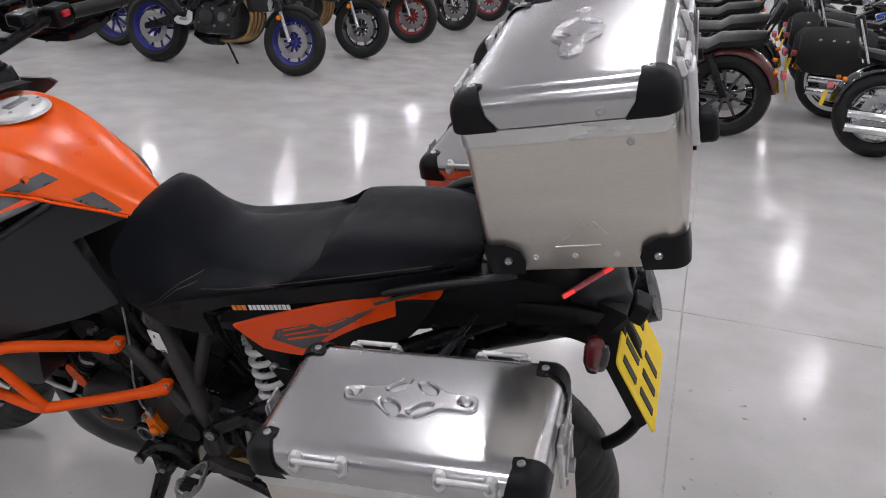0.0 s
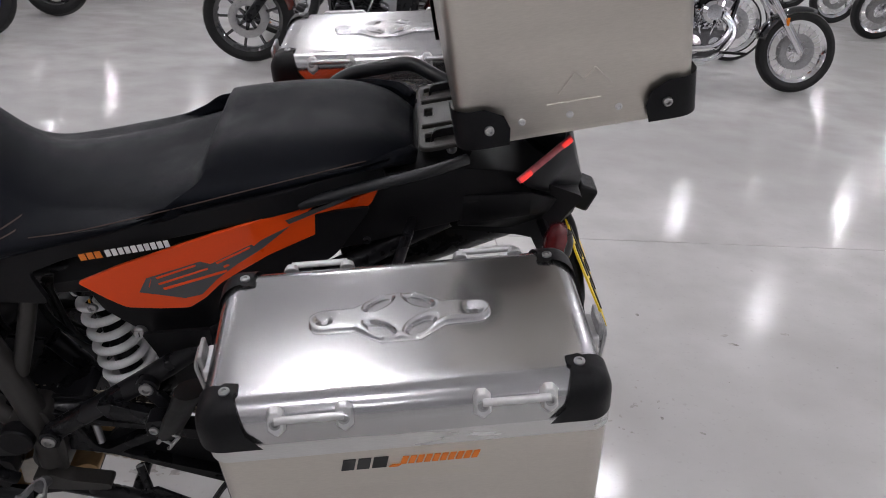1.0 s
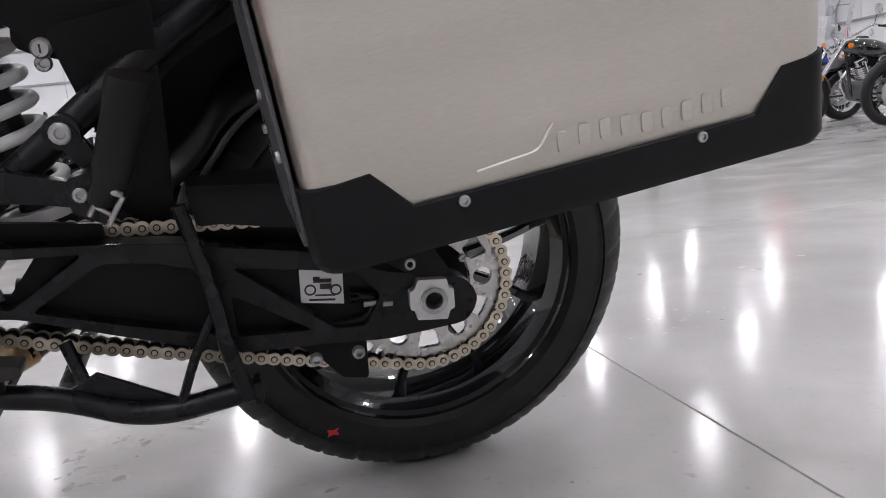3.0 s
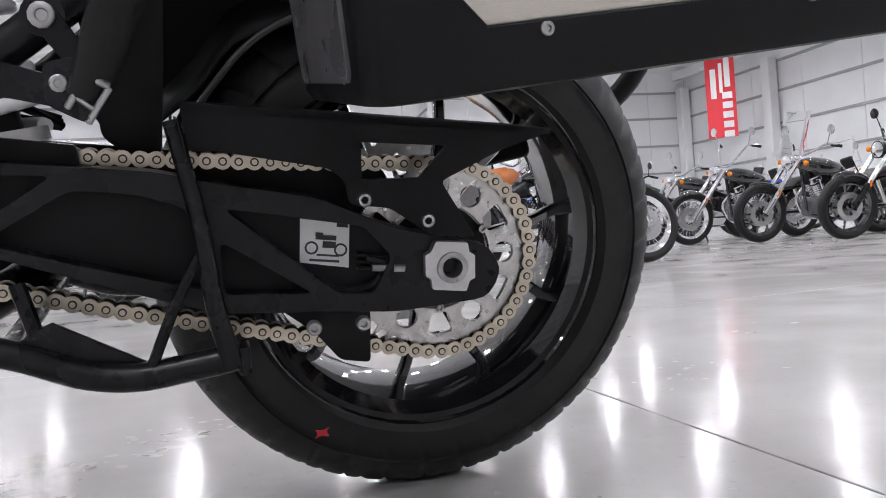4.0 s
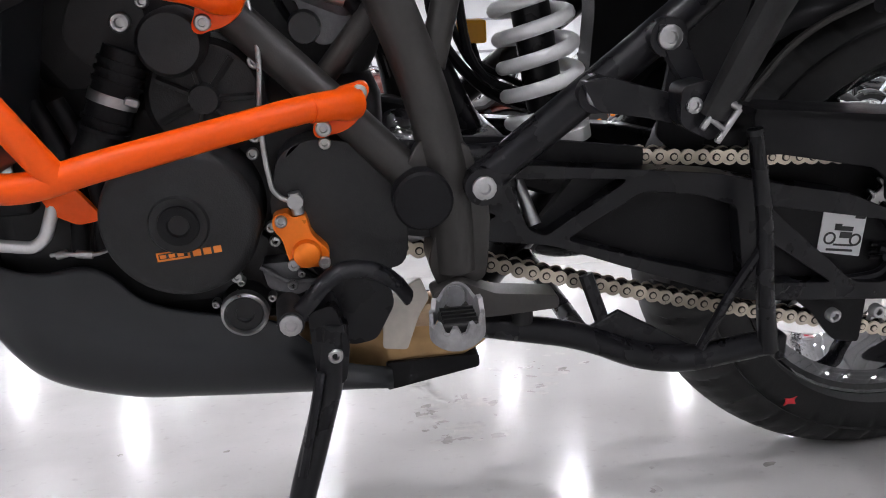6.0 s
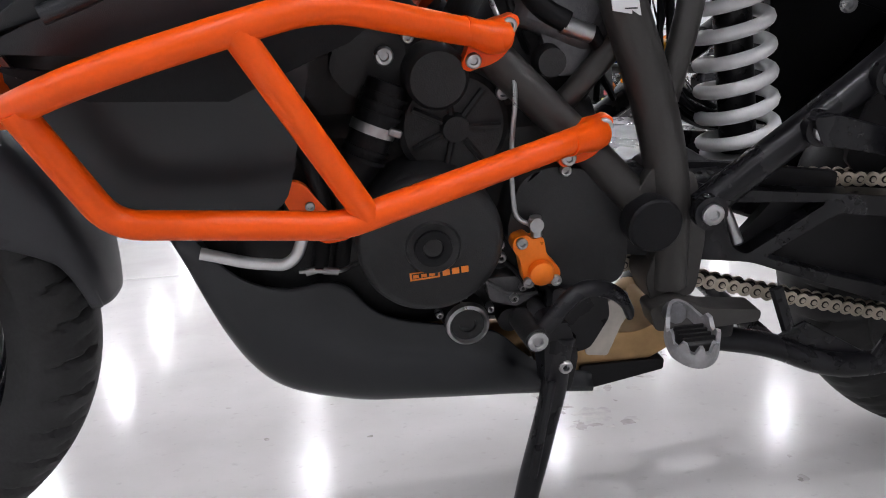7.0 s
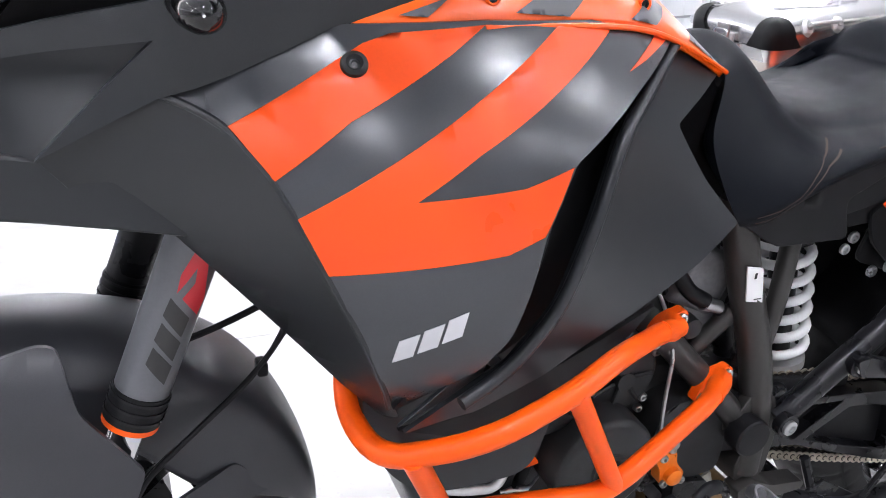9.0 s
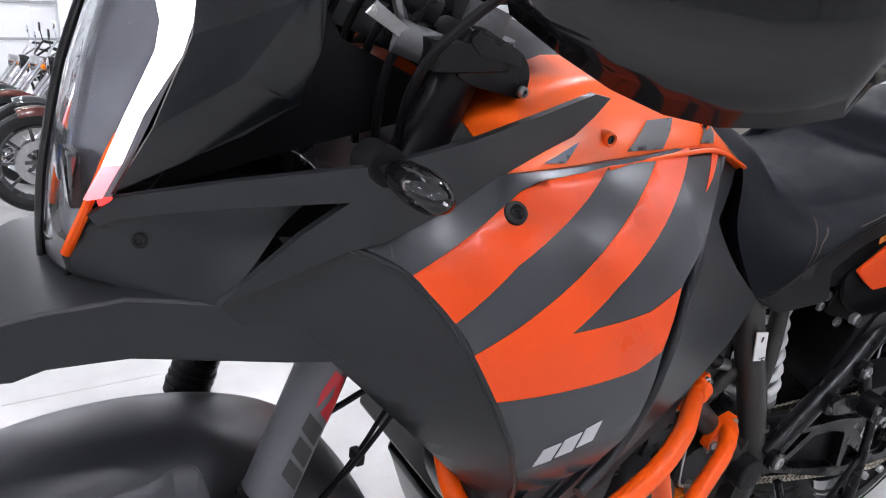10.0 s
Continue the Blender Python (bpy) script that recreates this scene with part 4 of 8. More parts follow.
def engine():
    e = part("engine", box(B(), (-0.83, 0.0, 0.43), (0.4, 0.22, 0.26)), ENGINE, bike, "black twin-cylinder engine with round side covers", bevel=0.03)
    part("front_cylinder", box(B(), (-0.9, 0.0, 0.62), (0.16, 0.2, 0.2), Matrix.Rotation(radians(-35), 3, "Y")), ENGINE, e, bevel=0.02)
    part("rear_cylinder", box(B(), (-0.7, 0.0, 0.6), (0.15, 0.2, 0.2), Matrix.Rotation(radians(30), 3, "Y")), ENGINE, e, bevel=0.02)
    # big round clutch cover
    c = (-0.8285, 0, 0.4345)
    cover = part("clutch_cover", lathe(B(), [(0.001, -0.186), (0.022, -0.186), (0.026, -0.1875), (0.028, -0.184), (0.062, -0.183), (0.07, -0.179), (0.0735, -0.172), (0.075, -0.1), (0.001, -0.1)], 64, c), ENGINE, e, "round black clutch cover")
    hexa = lathe(B(), [(0.001, -0.184), (0.0085, -0.184), (0.0105, -0.1895), (0.0185, -0.1895), (0.0195, -0.184)], 24, c)
    part("filler_plug", hexa, BLACK, cover)
    tilt = Matrix.Rotation(radians(-4), 3, "Y")
    badge = part("badge", box(B(), (-0.8375, -0.1842, 0.4057), (0.03, 0.0016, 0.0085), tilt), ORANGE_INK, cover, "small orange badge")
    part("badge_bar", box(B(), (-0.8375, -0.1848, 0.4062), (0.026, 0.0016, 0.0052), tilt), ENGINE, badge)
    for u in (-0.8465, -0.8385, -0.8305):
        part("badge_bar", box(B(), (u, -0.1854, 0.4062 + (u + 0.8375) * 0.07), (0.0056, 0.0016, 0.0034), tilt), ORANGE_INK, badge)
    for k, u in enumerate((-0.816, -0.8065, -0.797)):
        part("badge_letter", box(B(), (u, -0.1842, 0.4068 + 0.0009 * k), (0.0072, 0.0016, 0.0064), tilt), ORANGE_INK, badge)
    # sprocket cover behind it
    sc = [(-0.735, 0.49), (-0.7, 0.502), (-0.645, 0.49), (-0.622, 0.455), (-0.615, 0.4), (-0.62, 0.365), (-0.695, 0.362), (-0.725, 0.385), (-0.75, 0.43)]
    part("sprocket_cover", sheet(B(), round_poly(sc, 0.02, 4), -0.158, 0.06), ENGINE, e, "smooth black sprocket cover", bevel=0.01)
    # water pump and starter covers
    part("alternator_cover", lathe(B(), [(0.001, -0.165), (0.026, -0.165), (0.03, -0.16), (0.031, -0.12), (0.001, -0.12)], 40, (-0.817, 0, 0.594)), ENGINE, e)
    ribs = part("pump_cover", lathe(B(), [(0.001, -0.135), (0.05, -0.135), (0.056, -0.13), (0.058, -0.1), (0.001, -0.1)], 40, (-0.797, 0, 0.541)), ENGINE, e)
    for i in range(7):
        q = 2 * math.pi * i / 7
        part("rib", tube(B(), [(-0.797 + 0.012 * math.cos(q), -0.138, 0.541 + 0.012 * math.sin(q)), (-0.797 + 0.046 * math.cos(q), -0.137, 0.541 + 0.046 * math.sin(q))], 0.0035, 6), ENGINE, ribs)
    part("pump_boss", lathe(B(), [(0.001, -0.147), (0.013, -0.147), (0.015, -0.135), (0.001, -0.135)], 24, (-0.797, 0, 0.541)), ENGINE, ribs)
    # ribbed coolant hose with its clamp, and the dark neck above it
    ha, hb = Vector((-0.86, -0.135, 0.588)), Vector((-0.895, -0.145, 0.505))
    hose = part("coolant_hose", tube(B(), [ha, hb, hb + Vector((-0.03, 0.05, -0.03))], 0.021, 20, 0.03), BLACK, e, "black ribbed coolant hose")
    for k in (0.12, 0.22, 0.32, 0.72, 0.82):
        p = ha.lerp(hb, k)
        part("rib", cyl(B(), p, p + (hb - ha).normalized() * 0.004, 0.0232, 22), BLACK, hose)
    p = ha.lerp(hb, 0.46)
    part("hose_clamp", cyl(B(), p, p + (hb - ha).normalized() * 0.0095, 0.0226, 28), STEEL, hose)
    part("clamp_screw", box(B(), p + Vector((0.018, -0.016, -0.006)), (0.013, 0.008, 0.008), Matrix.Rotation(0.4, 3, "Y")), STEEL, hose, bevel=0.002)
    part("thermostat_neck", sheet(B(), round_poly([(-0.918, 0.6), (-0.905, 0.635), (-0.845, 0.645), (-0.838, 0.585), (-0.87, 0.568), (-0.9, 0.575)], 0.012), -0.125, 0.05), ENGINE, e, bevel=0.008)
    # orange clutch slave cylinder with its line
    sl = part("clutch_slave", sheet(B(), round_poly([(-0.745, 0.433), (-0.731, 0.436), (-0.726, 0.43), (-0.714, 0.433), (-0.71, 0.412), (-0.694, 0.394), (-0.696, 0.379), (-0.732, 0.379), (-0.738, 0.41), (-0.746, 0.42)], 0.006, 4), -0.175, 0.02), ORANGE_ANOD, e, "orange anodised clutch slave cylinder", bevel=0.004)
    part("slave_body", lathe(B(), [(0.001, -0.187), (0.009, -0.186), (0.0125, -0.183), (0.0145, -0.172), (0.001, -0.17)], 28, (-0.716, 0, 0.394)), ORANGE_ANOD, sl)
    for x, z in ((-0.737, 0.428), (-0.7, 0.384), (-0.729, 0.384)):
        part("bolt", bolt_mesh(B(), (x, -0.176, z), 0.006, 0.005), STEEL, sl)
    part("fitting", cyl(B(), (-0.7205, -0.172, 0.433), (-0.7225, -0.172, 0.454), 0.006, 12), STEEL, sl)
    part("banjo", cyl(B(), (-0.722, -0.168, 0.446), (-0.722, -0.178, 0.446), 0.0075, 14), STEEL, sl)
    part("line", tube(B(), [(-0.724, -0.17, 0.444), (-0.736, -0.168, 0.4485), (-0.7425, -0.168, 0.457), (-0.746, -0.168, 0.486), (-0.747, -0.166, 0.526), (-0.741, -0.16, 0.578), (-0.748, -0.14, 0.63), (-0.77, -0.11, 0.69)], 0.0026, 8, 0.02), STEEL, sl)
    # shaft ends, covers and bolts low down
    part("shift_shaft", cyl(B(), (-0.732, -0.08, 0.31), (-0.732, -0.118, 0.31), 0.0145, 22), ENGINE, e)
    lev = tube(B(), [(-0.733, -0.222, 0.347), (-0.7175, -0.222, 0.361), (-0.7, -0.216, 0.379), (-0.681, -0.21, 0.388), (-0.655, -0.205, 0.383), (-0.634, -0.2, 0.367), (-0.622, -0.19, 0.345)], (0.0085, 0.0105), 12, 0.03, flat=0.5)
    gl = part("gear_lever", lev, SATIN, bike, "black gear lever with a rubber tip")
    part("tip", cyl(B(), (-0.738, -0.18, 0.345), (-0.734, -0.232, 0.346), 0.0125, 16), RUBBER, gl)
    part("bolt", bolt_mesh(B(), (-0.734, -0.232, 0.346), 0.0105, 0.004), STEEL, gl)
    part("oil_filter_cover", lathe(B(), [(0.001, -0.138), (0.009, -0.138), (0.0095, -0.1415), (0.018, -0.1415), (0.024, -0.136), (0.026, -0.1), (0.001, -0.1)], 32, (-0.786, 0, 0.322)), ENGINE, e)
    part("filter_ring", lathe(B(), [(0.0185, -0.1415), (0.0205, -0.1455), (0.0235, -0.1435), (0.025, -0.136)], 32, (-0.786, 0, 0.322), closed=True), STEEL, e)
    for q in range(5):
        a = radians(20 + 72 * q)
        part("bolt", bolt_mesh(B(), (-0.786 + 0.03 * math.cos(a), -0.12, 0.322 + 0.03 * math.sin(a)), 0.0045, 0.012), STEEL, e)
    part("case_web", tube(B(), [(-0.765, -0.137, 0.37), (-0.74, -0.139, 0.352), (-0.708, -0.137, 0.352)], 0.003, 8, 0.01), ENGINE_GREY, e)
    part("wire", tube(B(), [(-0.76, -0.12, 0.4), (-0.735, -0.142, 0.385), (-0.72, -0.14, 0.36), (-0.7, -0.13, 0.345)], 0.003, 8, 0.02), BLACK, e)
    part("grey_case", sheet(B(), round_poly([(-0.765, 0.372), (-0.72, 0.372), (-0.705, 0.35), (-0.73, 0.335), (-0.76, 0.345)], 0.006), -0.135, 0.03), ENGINE_GREY, e, bevel=0.004)
    part("plug", lathe(B(), [(0.001, -0.15), (0.008, -0.15), (0.0095, -0.145), (0.0095, -0.12), (0.001, -0.12)], 20, (-0.705, 0, 0.328)), ENGINE_GREY, e)
    for i, (x, z, y, r) in enumerate(((-0.748, 0.572, -0.13, 0.0075), (-0.756, 0.502, -0.13, 0.0065), (-0.8405, 0.6293, -0.13, 0.006), (-0.79, 0.34, -0.13, 0.006), (-0.79, 0.36, -0.13, 0.006), (-0.75, 0.41, -0.13, 0.006), (-0.748, 0.395, -0.13, 0.006),
                                    (-0.694, 0.33, -0.14, 0.006), (-0.735, 0.35, -0.14, 0.005), (-0.76, 0.485, -0.13, 0.006), (-0.69, 0.497, -0.16, 0.006), (-0.68, 0.34, -0.13, 0.006), (-0.863, 0.612, -0.126, 0.0095), (-0.725, 0.36, -0.136, 0.004))):
        part("bolt", bolt_mesh(B(), (x, y, z), r, 0.007), STEEL, e)
    # throttle body clutter between the tubes
    th = part("throttle_body", box(B(), (-0.68, -0.08, 0.66), (0.09, 0.09, 0.09), Matrix.Rotation(0.4, 3, "Y")), ENGINE_GREY, e, "grey throttle body with hoses", bevel=0.012)
    part("fitting", cyl(B(), (-0.69, -0.135, 0.635), (-0.66, -0.135, 0.625), 0.009, 12), STEEL, th)
    part("hose", tube(B(), [(-0.74, -0.12, 0.69), (-0.71, -0.13, 0.65), (-0.685, -0.135, 0.637)], 0.011, 10, 0.03), BLACK, th)
    part("hose", tube(B(), [(-0.66, -0.135, 0.627), (-0.64, -0.12, 0.6), (-0.6, -0.08, 0.6)], 0.008, 10, 0.03), BLACK, th)
    part("pulley", lathe(B(), [(0.001, -0.14), (0.014, -0.14), (0.016, -0.12), (0.001, -0.12)], 20, (-0.7, 0, 0.6)), ENGINE, th)
    part("actuator", sheet(B(), round_poly([(-0.72, 0.66), (-0.67, 0.67), (-0.635, 0.64), (-0.64, 0.59), (-0.69, 0.58)], 0.012), -0.12, 0.03), ENGINE_GREY, th, bevel=0.006)
    rng = random.Random(3)
    for i in range(6):
        x = -0.74 + 0.02 * i
        part("cable", tube(B(), [(x, -0.1, 0.74), (x + rng.uniform(-0.02, 0.03), -0.12, 0.68), (x + rng.uniform(0, 0.05), -0.1, 0.6), (x + 0.06, -0.05, 0.54)], 0.004, 6, 0.05), BLACK, th)
    # radiator and lower clutter behind the crash bar
    rad = part("radiator", box(B(), (-1.06, 0, 0.6), (0.05, 0.34, 0.26), Matrix.Rotation(radians(12), 3, "Y")), ENGINE, bike, "black radiator behind a dark shroud", bevel=0.006)
    shroud = [(-1.17, 0.69), (-1.175, 0.6), (-1.14, 0.53), (-1.1, 0.495), (-1.05, 0.487), (-0.965, 0.488), (-0.95, 0.55), (-0.93, 0.64), (-0.9, 0.7), (-1.0, 0.71)]
    part("radiator_shroud", sheet(B(), round_poly(shroud, 0.03, 5), lambda x, z: -0.215 + 0.25 * (x + 1.08) ** 2 + 0.3 * max(0, 0.56 - z) ** 1.5, 0.1, step=0.03), PANEL, rad, "smooth dark radiator shroud")
    part("pipe", tube(B(), [(-1.055, -0.14, 0.43), (-1.0388, -0.14, 0.4249), (-1.01, -0.14, 0.4155), (-0.9738, -0.14, 0.4096), (-0.9617, -0.14, 0.418), (-0.954, -0.138, 0.437), (-0.948, -0.125, 0.46)], 0.0062, 12, 0.012), ALU_CAST, rad, "bare metal bent pipe")
    part("hose_end", tube(B(), [(-1.06, -0.12, 0.49), (-1.02, -0.13, 0.487), (-0.985, -0.12, 0.483)], 0.012, 12, 0.02), ALU_CAST, rad)
    plug = part("plug", box(B(), (-1.036, -0.145, 0.484), (0.016, 0.014, 0.018)), YELLOW_CAP, rad, "yellow plug", bevel=0.002)
    part("clip", box(B(), (-1.048, -0.143, 0.484), (0.008, 0.012, 0.014)), WHITE_INK, plug, bevel=0.002)
    part("connector", box(B(), (-1.0, -0.12, 0.455), (0.06, 0.03, 0.03)), BLACK, rad, bevel=0.004)
    for a, c in (((-0.954, 0.4005), (-0.944, 0.4025)), ((-0.936, 0.401), (-0.921, 0.3985))):
        part("clip", tube(B(), [(a[0], -0.142, a[1]), (c[0], -0.142, c[1])], 0.004, 10), STEEL, rad)
    part("wire", tube(B(), [(-0.96, -0.14, 0.401), (-0.945, -0.145, 0.403), (-0.921, -0.144, 0.398), (-0.9, -0.13, 0.402)], 0.0022, 8, 0.02), STEEL, rad)
    # dark inner panel behind the pipes, and the feed hoses over it
    part("inner_shield", sheet(B(), round_poly([(-1.07, 0.45), (-1.05, 0.52), (-0.9, 0.54), (-0.88, 0.4), (-0.9, 0.36), (-1.0, 0.36), (-1.04, 0.39)], 0.01), -0.095, 0.01), BLACK, rad, bevel=0.003)
    for u in (0.0, 0.022):
        part("hose", tube(B(), [(-0.955 + u, -0.125, 0.545), (-0.935 + u, -0.13, 0.5), (-0.93 + u, -0.125, 0.45), (-0.94 + u, -0.115, 0.39)], 0.009, 10, 0.03), BLACK, rad)
    mount = part("bar_mount", sheet(B(), round_poly([(-0.97, 0.479), (-0.9605, 0.498), (-0.948, 0.493), (-0.905, 0.432), (-0.93, 0.428), (-0.952, 0.44)], 0.006), -0.138, 0.008), ORANGE_BAR, bike, "orange crash bar mount", bevel=0.002)
    part("bolt", bolt_mesh(B(), (-0.944, -0.138, 0.47), 0.005, 0.003), STEEL, mount)


engine()


def crash_bars():
    R = 0.0124
    for s in (1, -1):
        def P(*pts):
            return [(x, y * s, z) for x, y, z in pts]
        t = part("crash_bar", tube(B(), P((-0.757, -0.175, 0.632), (-0.792, -0.188, 0.639), (-0.922, -0.276, 0.677), (-0.985, -0.302, 0.665), (-1.09, -0.318, 0.638), (-1.172, -0.266, 0.601), (-1.186, -0.2, 0.612), (-1.174, -0.15, 0.645), (-1.155, -0.1, 0.7)), R, 18, 0.05, 6), ORANGE_BAR, bike,
                 "orange powder-coated tubular crash bar")
        part("lower_tube", tube(B(), P((-1.146, -0.287, 0.612), (-1.098, -0.268, 0.512), (-1.05, -0.267, 0.508), (-0.917, -0.277, 0.5), (-0.878, -0.271, 0.51), (-0.71, -0.207, 0.536), (-0.668, -0.172, 0.536)), R, 18, 0.05, 6), ORANGE_BAR, t)
        part("strut", tube(B(), P((-0.985, -0.301, 0.664), (-0.896, -0.275, 0.506)), R * 0.95, 16), ORANGE_BAR, t)
        for end, back, a, c in (((-0.765, 0.632), (-0.8, 0.643), (-0.752, 0.641), (-0.785, 0.611)), ((-0.666, 0.534), (-0.7, 0.535), (-0.655, 0.543), (-0.69, 0.512))):
            mid = ((a[0] + c[0]) / 2, (a[1] + c[1]) / 2)
            ax = Vector((c[0] - a[0], c[1] - a[1])).normalized()
            out = Vector((-ax.y, ax.x)) if ax.y < 0 else Vector((ax.y, -ax.x))
            bm = sheet(B(), [(mid[0] + ax.x * (u * 0.5 * math.cos(q)) + out.x * w * math.sin(q), mid[1] + ax.y * (u * 0.5 * math.cos(q)) + out.y * w * math.sin(q)) for q in (2 * math.pi * k / 28 for k in range(28)) for u, w in ((0.068 if abs(math.cos(q)) > 0.8 else 0.06, 0.0135 + 0.004 * abs(math.sin(q)) ** 3),)], -0.17 * s, 0.016 * s)
            lug = part("lug", bm, ORANGE_BAR, t, bevel=0.004)
            part("flared_end", tube(B(), P((back[0], -0.194 if end[0] < -0.7 else -0.2, back[1]), (end[0] - 0.008, -0.181, end[1]), (end[0] + 0.004, -0.166, end[1])), (R * 0.98, R * 1.35), 18, 0.02), ORANGE_BAR, lug)
            for x, z in (a, c):
                part("bolt", bolt_mesh(B(), (x, -0.17 * s, z), 0.0075, 0.005, (0, -s, 0)), STEEL, lug)


crash_bars()


def belly_pan():
    secs = []
    #        x       low    top    ridge
    prof = [(-1.085, 0.43, 0.442, 0.436), (-1.063, 0.36, 0.436, 0.41), (-1.045, 0.315, 0.41, 0.38), (-1.02, 0.275, 0.391, 0.36), (-0.995, 0.253, 0.385, 0.348), (-0.968, 0.24, 0.379, 0.336), (-0.945, 0.233, 0.387, 0.322), (-0.915, 0.225, 0.384, 0.303), (-0.9, 0.222, 0.362, 0.298),
            (-0.885, 0.22, 0.345, 0.295), (-0.868, 0.219, 0.336, 0.292), (-0.82, 0.215, 0.323, 0.284), (-0.765, 0.211, 0.312, 0.277), (-0.745, 0.21, 0.304, 0.274), (-0.715, 0.208, 0.266, 0.248), (-0.68, 0.207, 0.246, 0.235), (-0.64, 0.207, 0.24, 0.228)]
    for x, lo, hi, rz in prof:
        w = 0.14 if x > -1.0 else 0.14 - (-(x + 1.0)) * 0.45
        step = 0.055 * max(0.0, min(1.0, (x + 0.99) / 0.05))
        low = min(lo + 0.02, rz - 0.004)
        near = [(-w * 0.96, hi), (-w * (0.985 - step * 0.3), (hi + rz + 0.01) / 2), (-w * (1.0 - step * 0.4), rz + 0.004), (-w * (1.01 + step * 0.5), rz - 0.003), (-w * (1.0 + step * 0.4), low), (-w * 0.8, lo + 0.004), (-w * 0.4, lo), (0, lo)]
        secs.append([(x, y, z) for y, z in near] + [(x, -y, z) for y, z in near[-2::-1]])
    bm = rings(B(), secs, close_ring=False, caps=False)
    ob = rounder(part("belly_pan", bm, PANEL, bike, "dark moulded belly pan", sharp=80), 2, 0.004)
    part("rear_tongue", sheet(B(), round_poly([(-0.645, 0.236), (-0.54, 0.236), (-0.54, 0.221), (-0.645, 0.202)], 0.004), -0.115, 0.2), BLACK, ob, bevel=0.004)
    ex = part("exhaust_pipe", tube(B(), [(-0.98, -0.03, 0.42), (-0.9, -0.04, 0.26), (-0.72, -0.05, 0.245), (-0.6, -0.05, 0.25), (-0.52, 0.02, 0.265)], 0.025, 18, 0.08), BROWN, bike, "heat-tinted exhaust pipe")
    part("link_pipe", tube(B(), [(-0.53, 0.01, 0.264), (-0.46, 0.09, 0.29), (-0.3, 0.17, 0.4), (0.05, 0.2, 0.6)], 0.025, 16, 0.08), SATIN, ex)
    part("collector", sheet(B(), round_poly([(-0.7, 0.25), (-0.68, 0.266), (-0.64, 0.277), (-0.575, 0.273), (-0.54, 0.288), (-0.522, 0.276), (-0.53, 0.25), (-0.57, 0.229), (-0.63, 0.221), (-0.69, 0.224)], 0.012), -0.11, 0.1), BROWN, ex, bevel=0.015)
    part("heat_shield", sheet(B(), round_poly([(-0.645, 0.322), (-0.604, 0.343), (-0.596, 0.32), (-0.608, 0.3), (-0.622, 0.262), (-0.648, 0.266), (-0.646, 0.298)], 0.004), -0.138, 0.004), SHIELD, ex, "pale metal heat shield", bevel=0.001)
    part("silencer", tube(B(), [(-0.08, 0.2, 0.55), (0.32, 0.24, 0.72)], (0.06, 0.065), 24), SATIN, ex)


belly_pan()


def footpeg_and_stand():
    loop = []
    n = 44
    for k in range(n):
        q = 2 * math.pi * k / n
        taper = 0.62 + 0.38 * max(0.0, min(1.0, (0.45 - math.sin(q)) / 1.0))
        loop.append(Vector((-0.583 + 0.025 * math.cos(q) * taper + 0.006 * math.sin(q), -0.246 + 0.042 * math.sin(q), 0.349 + 0.006 * math.sin(q))))
    mid = sum(loop, Vector()) / n
    secs = []
    for k, p in enumerate(loop):
        d = (p - mid).normalized()
        tooth = 0.0075 if k % 4 < 2 and p.y < -0.235 else 0.0
        secs.append([p + Vector((0, 0, -0.009)), p + d * 0.005 + Vector((0, 0, -0.009)), p + d * 0.0045 + Vector((0, 0, 0.005 + tooth)), p + Vector((0, 0, 0.005 + tooth))])
    f = part("footpeg", rings(B(), secs, join_ends=True), PEG, bike, "cast rider footpeg with a toothed rim", sharp=30)
    part("rubber_pad", box(B(), (-0.5835, -0.258, 0.345), (0.034, 0.036, 0.012)), RUBBER, f, bevel=0.003)
    for k in range(4):
        part("pad_rib", box(B(), (-0.5835, -0.246 - 0.008 * k, 0.3525), (0.031, 0.003, 0.004)), RUBBER, f)
    part("arm", tube(B(), [(-0.58, -0.212, 0.35), (-0.575, -0.19, 0.342)], 0.011, 10), ENGINE_GREY, f)
    part("bumper", cyl(B(), (-0.505, -0.176, 0.3), (-0.505, -0.176, 0.318), 0.011, 14), RUBBER, f)
    part("peg_bracket", sheet(B(), round_poly([(-0.6, 0.345), (-0.57, 0.356), (-0.535, 0.34), (-0.47, 0.332), (-0.47, 0.318), (-0.54, 0.315), (-0.59, 0.318)], 0.006), -0.19, 0.03), FRAME_PAINT, f, bevel=0.004)
    bl = (-0.697, -0.2, 0.3)
    s = part("side_stand", tube(B(), [(-0.697, -0.197, 0.33), (-0.705, -0.2, 0.265), (-0.742, -0.235, 0.16), (-0.77, -0.268, 0.054)], (0.0145, 0.0125), 14, 0.02), SATIN, bike, "black side stand propping the motorcycle")
    part("mount", sheet(B(), round_poly([(-0.7, 0.37), (-0.64, 0.36), (-0.634, 0.33), (-0.655, 0.292), (-0.68, 0.288), (-0.7, 0.3)], 0.008), -0.168, 0.05), SATIN, s, bevel=0.005)
    part("bracket", sheet(B(), round_poly([(-0.72, 0.345), (-0.695, 0.352), (-0.682, 0.31), (-0.688, 0.268), (-0.714, 0.262), (-0.718, 0.3)], 0.008), -0.208, 0.04), SATIN, s, bevel=0.004)
    part("bolt", bolt_mesh(B(), (-0.697, -0.209, 0.3), 0.0075, 0.006), STEEL, s)
    part("spring", tube(B(), [(-0.712, -0.214, 0.285), (-0.738, -0.243, 0.19)], 0.005, 8), SATIN, s)
    part("foot", box(B(), (-0.775, -0.27, 0.05), (0.075, 0.05, 0.008), Matrix.Rotation(radians(-12), 3, "X")), SATIN, s, bevel=0.003)


footpeg_and_stand()

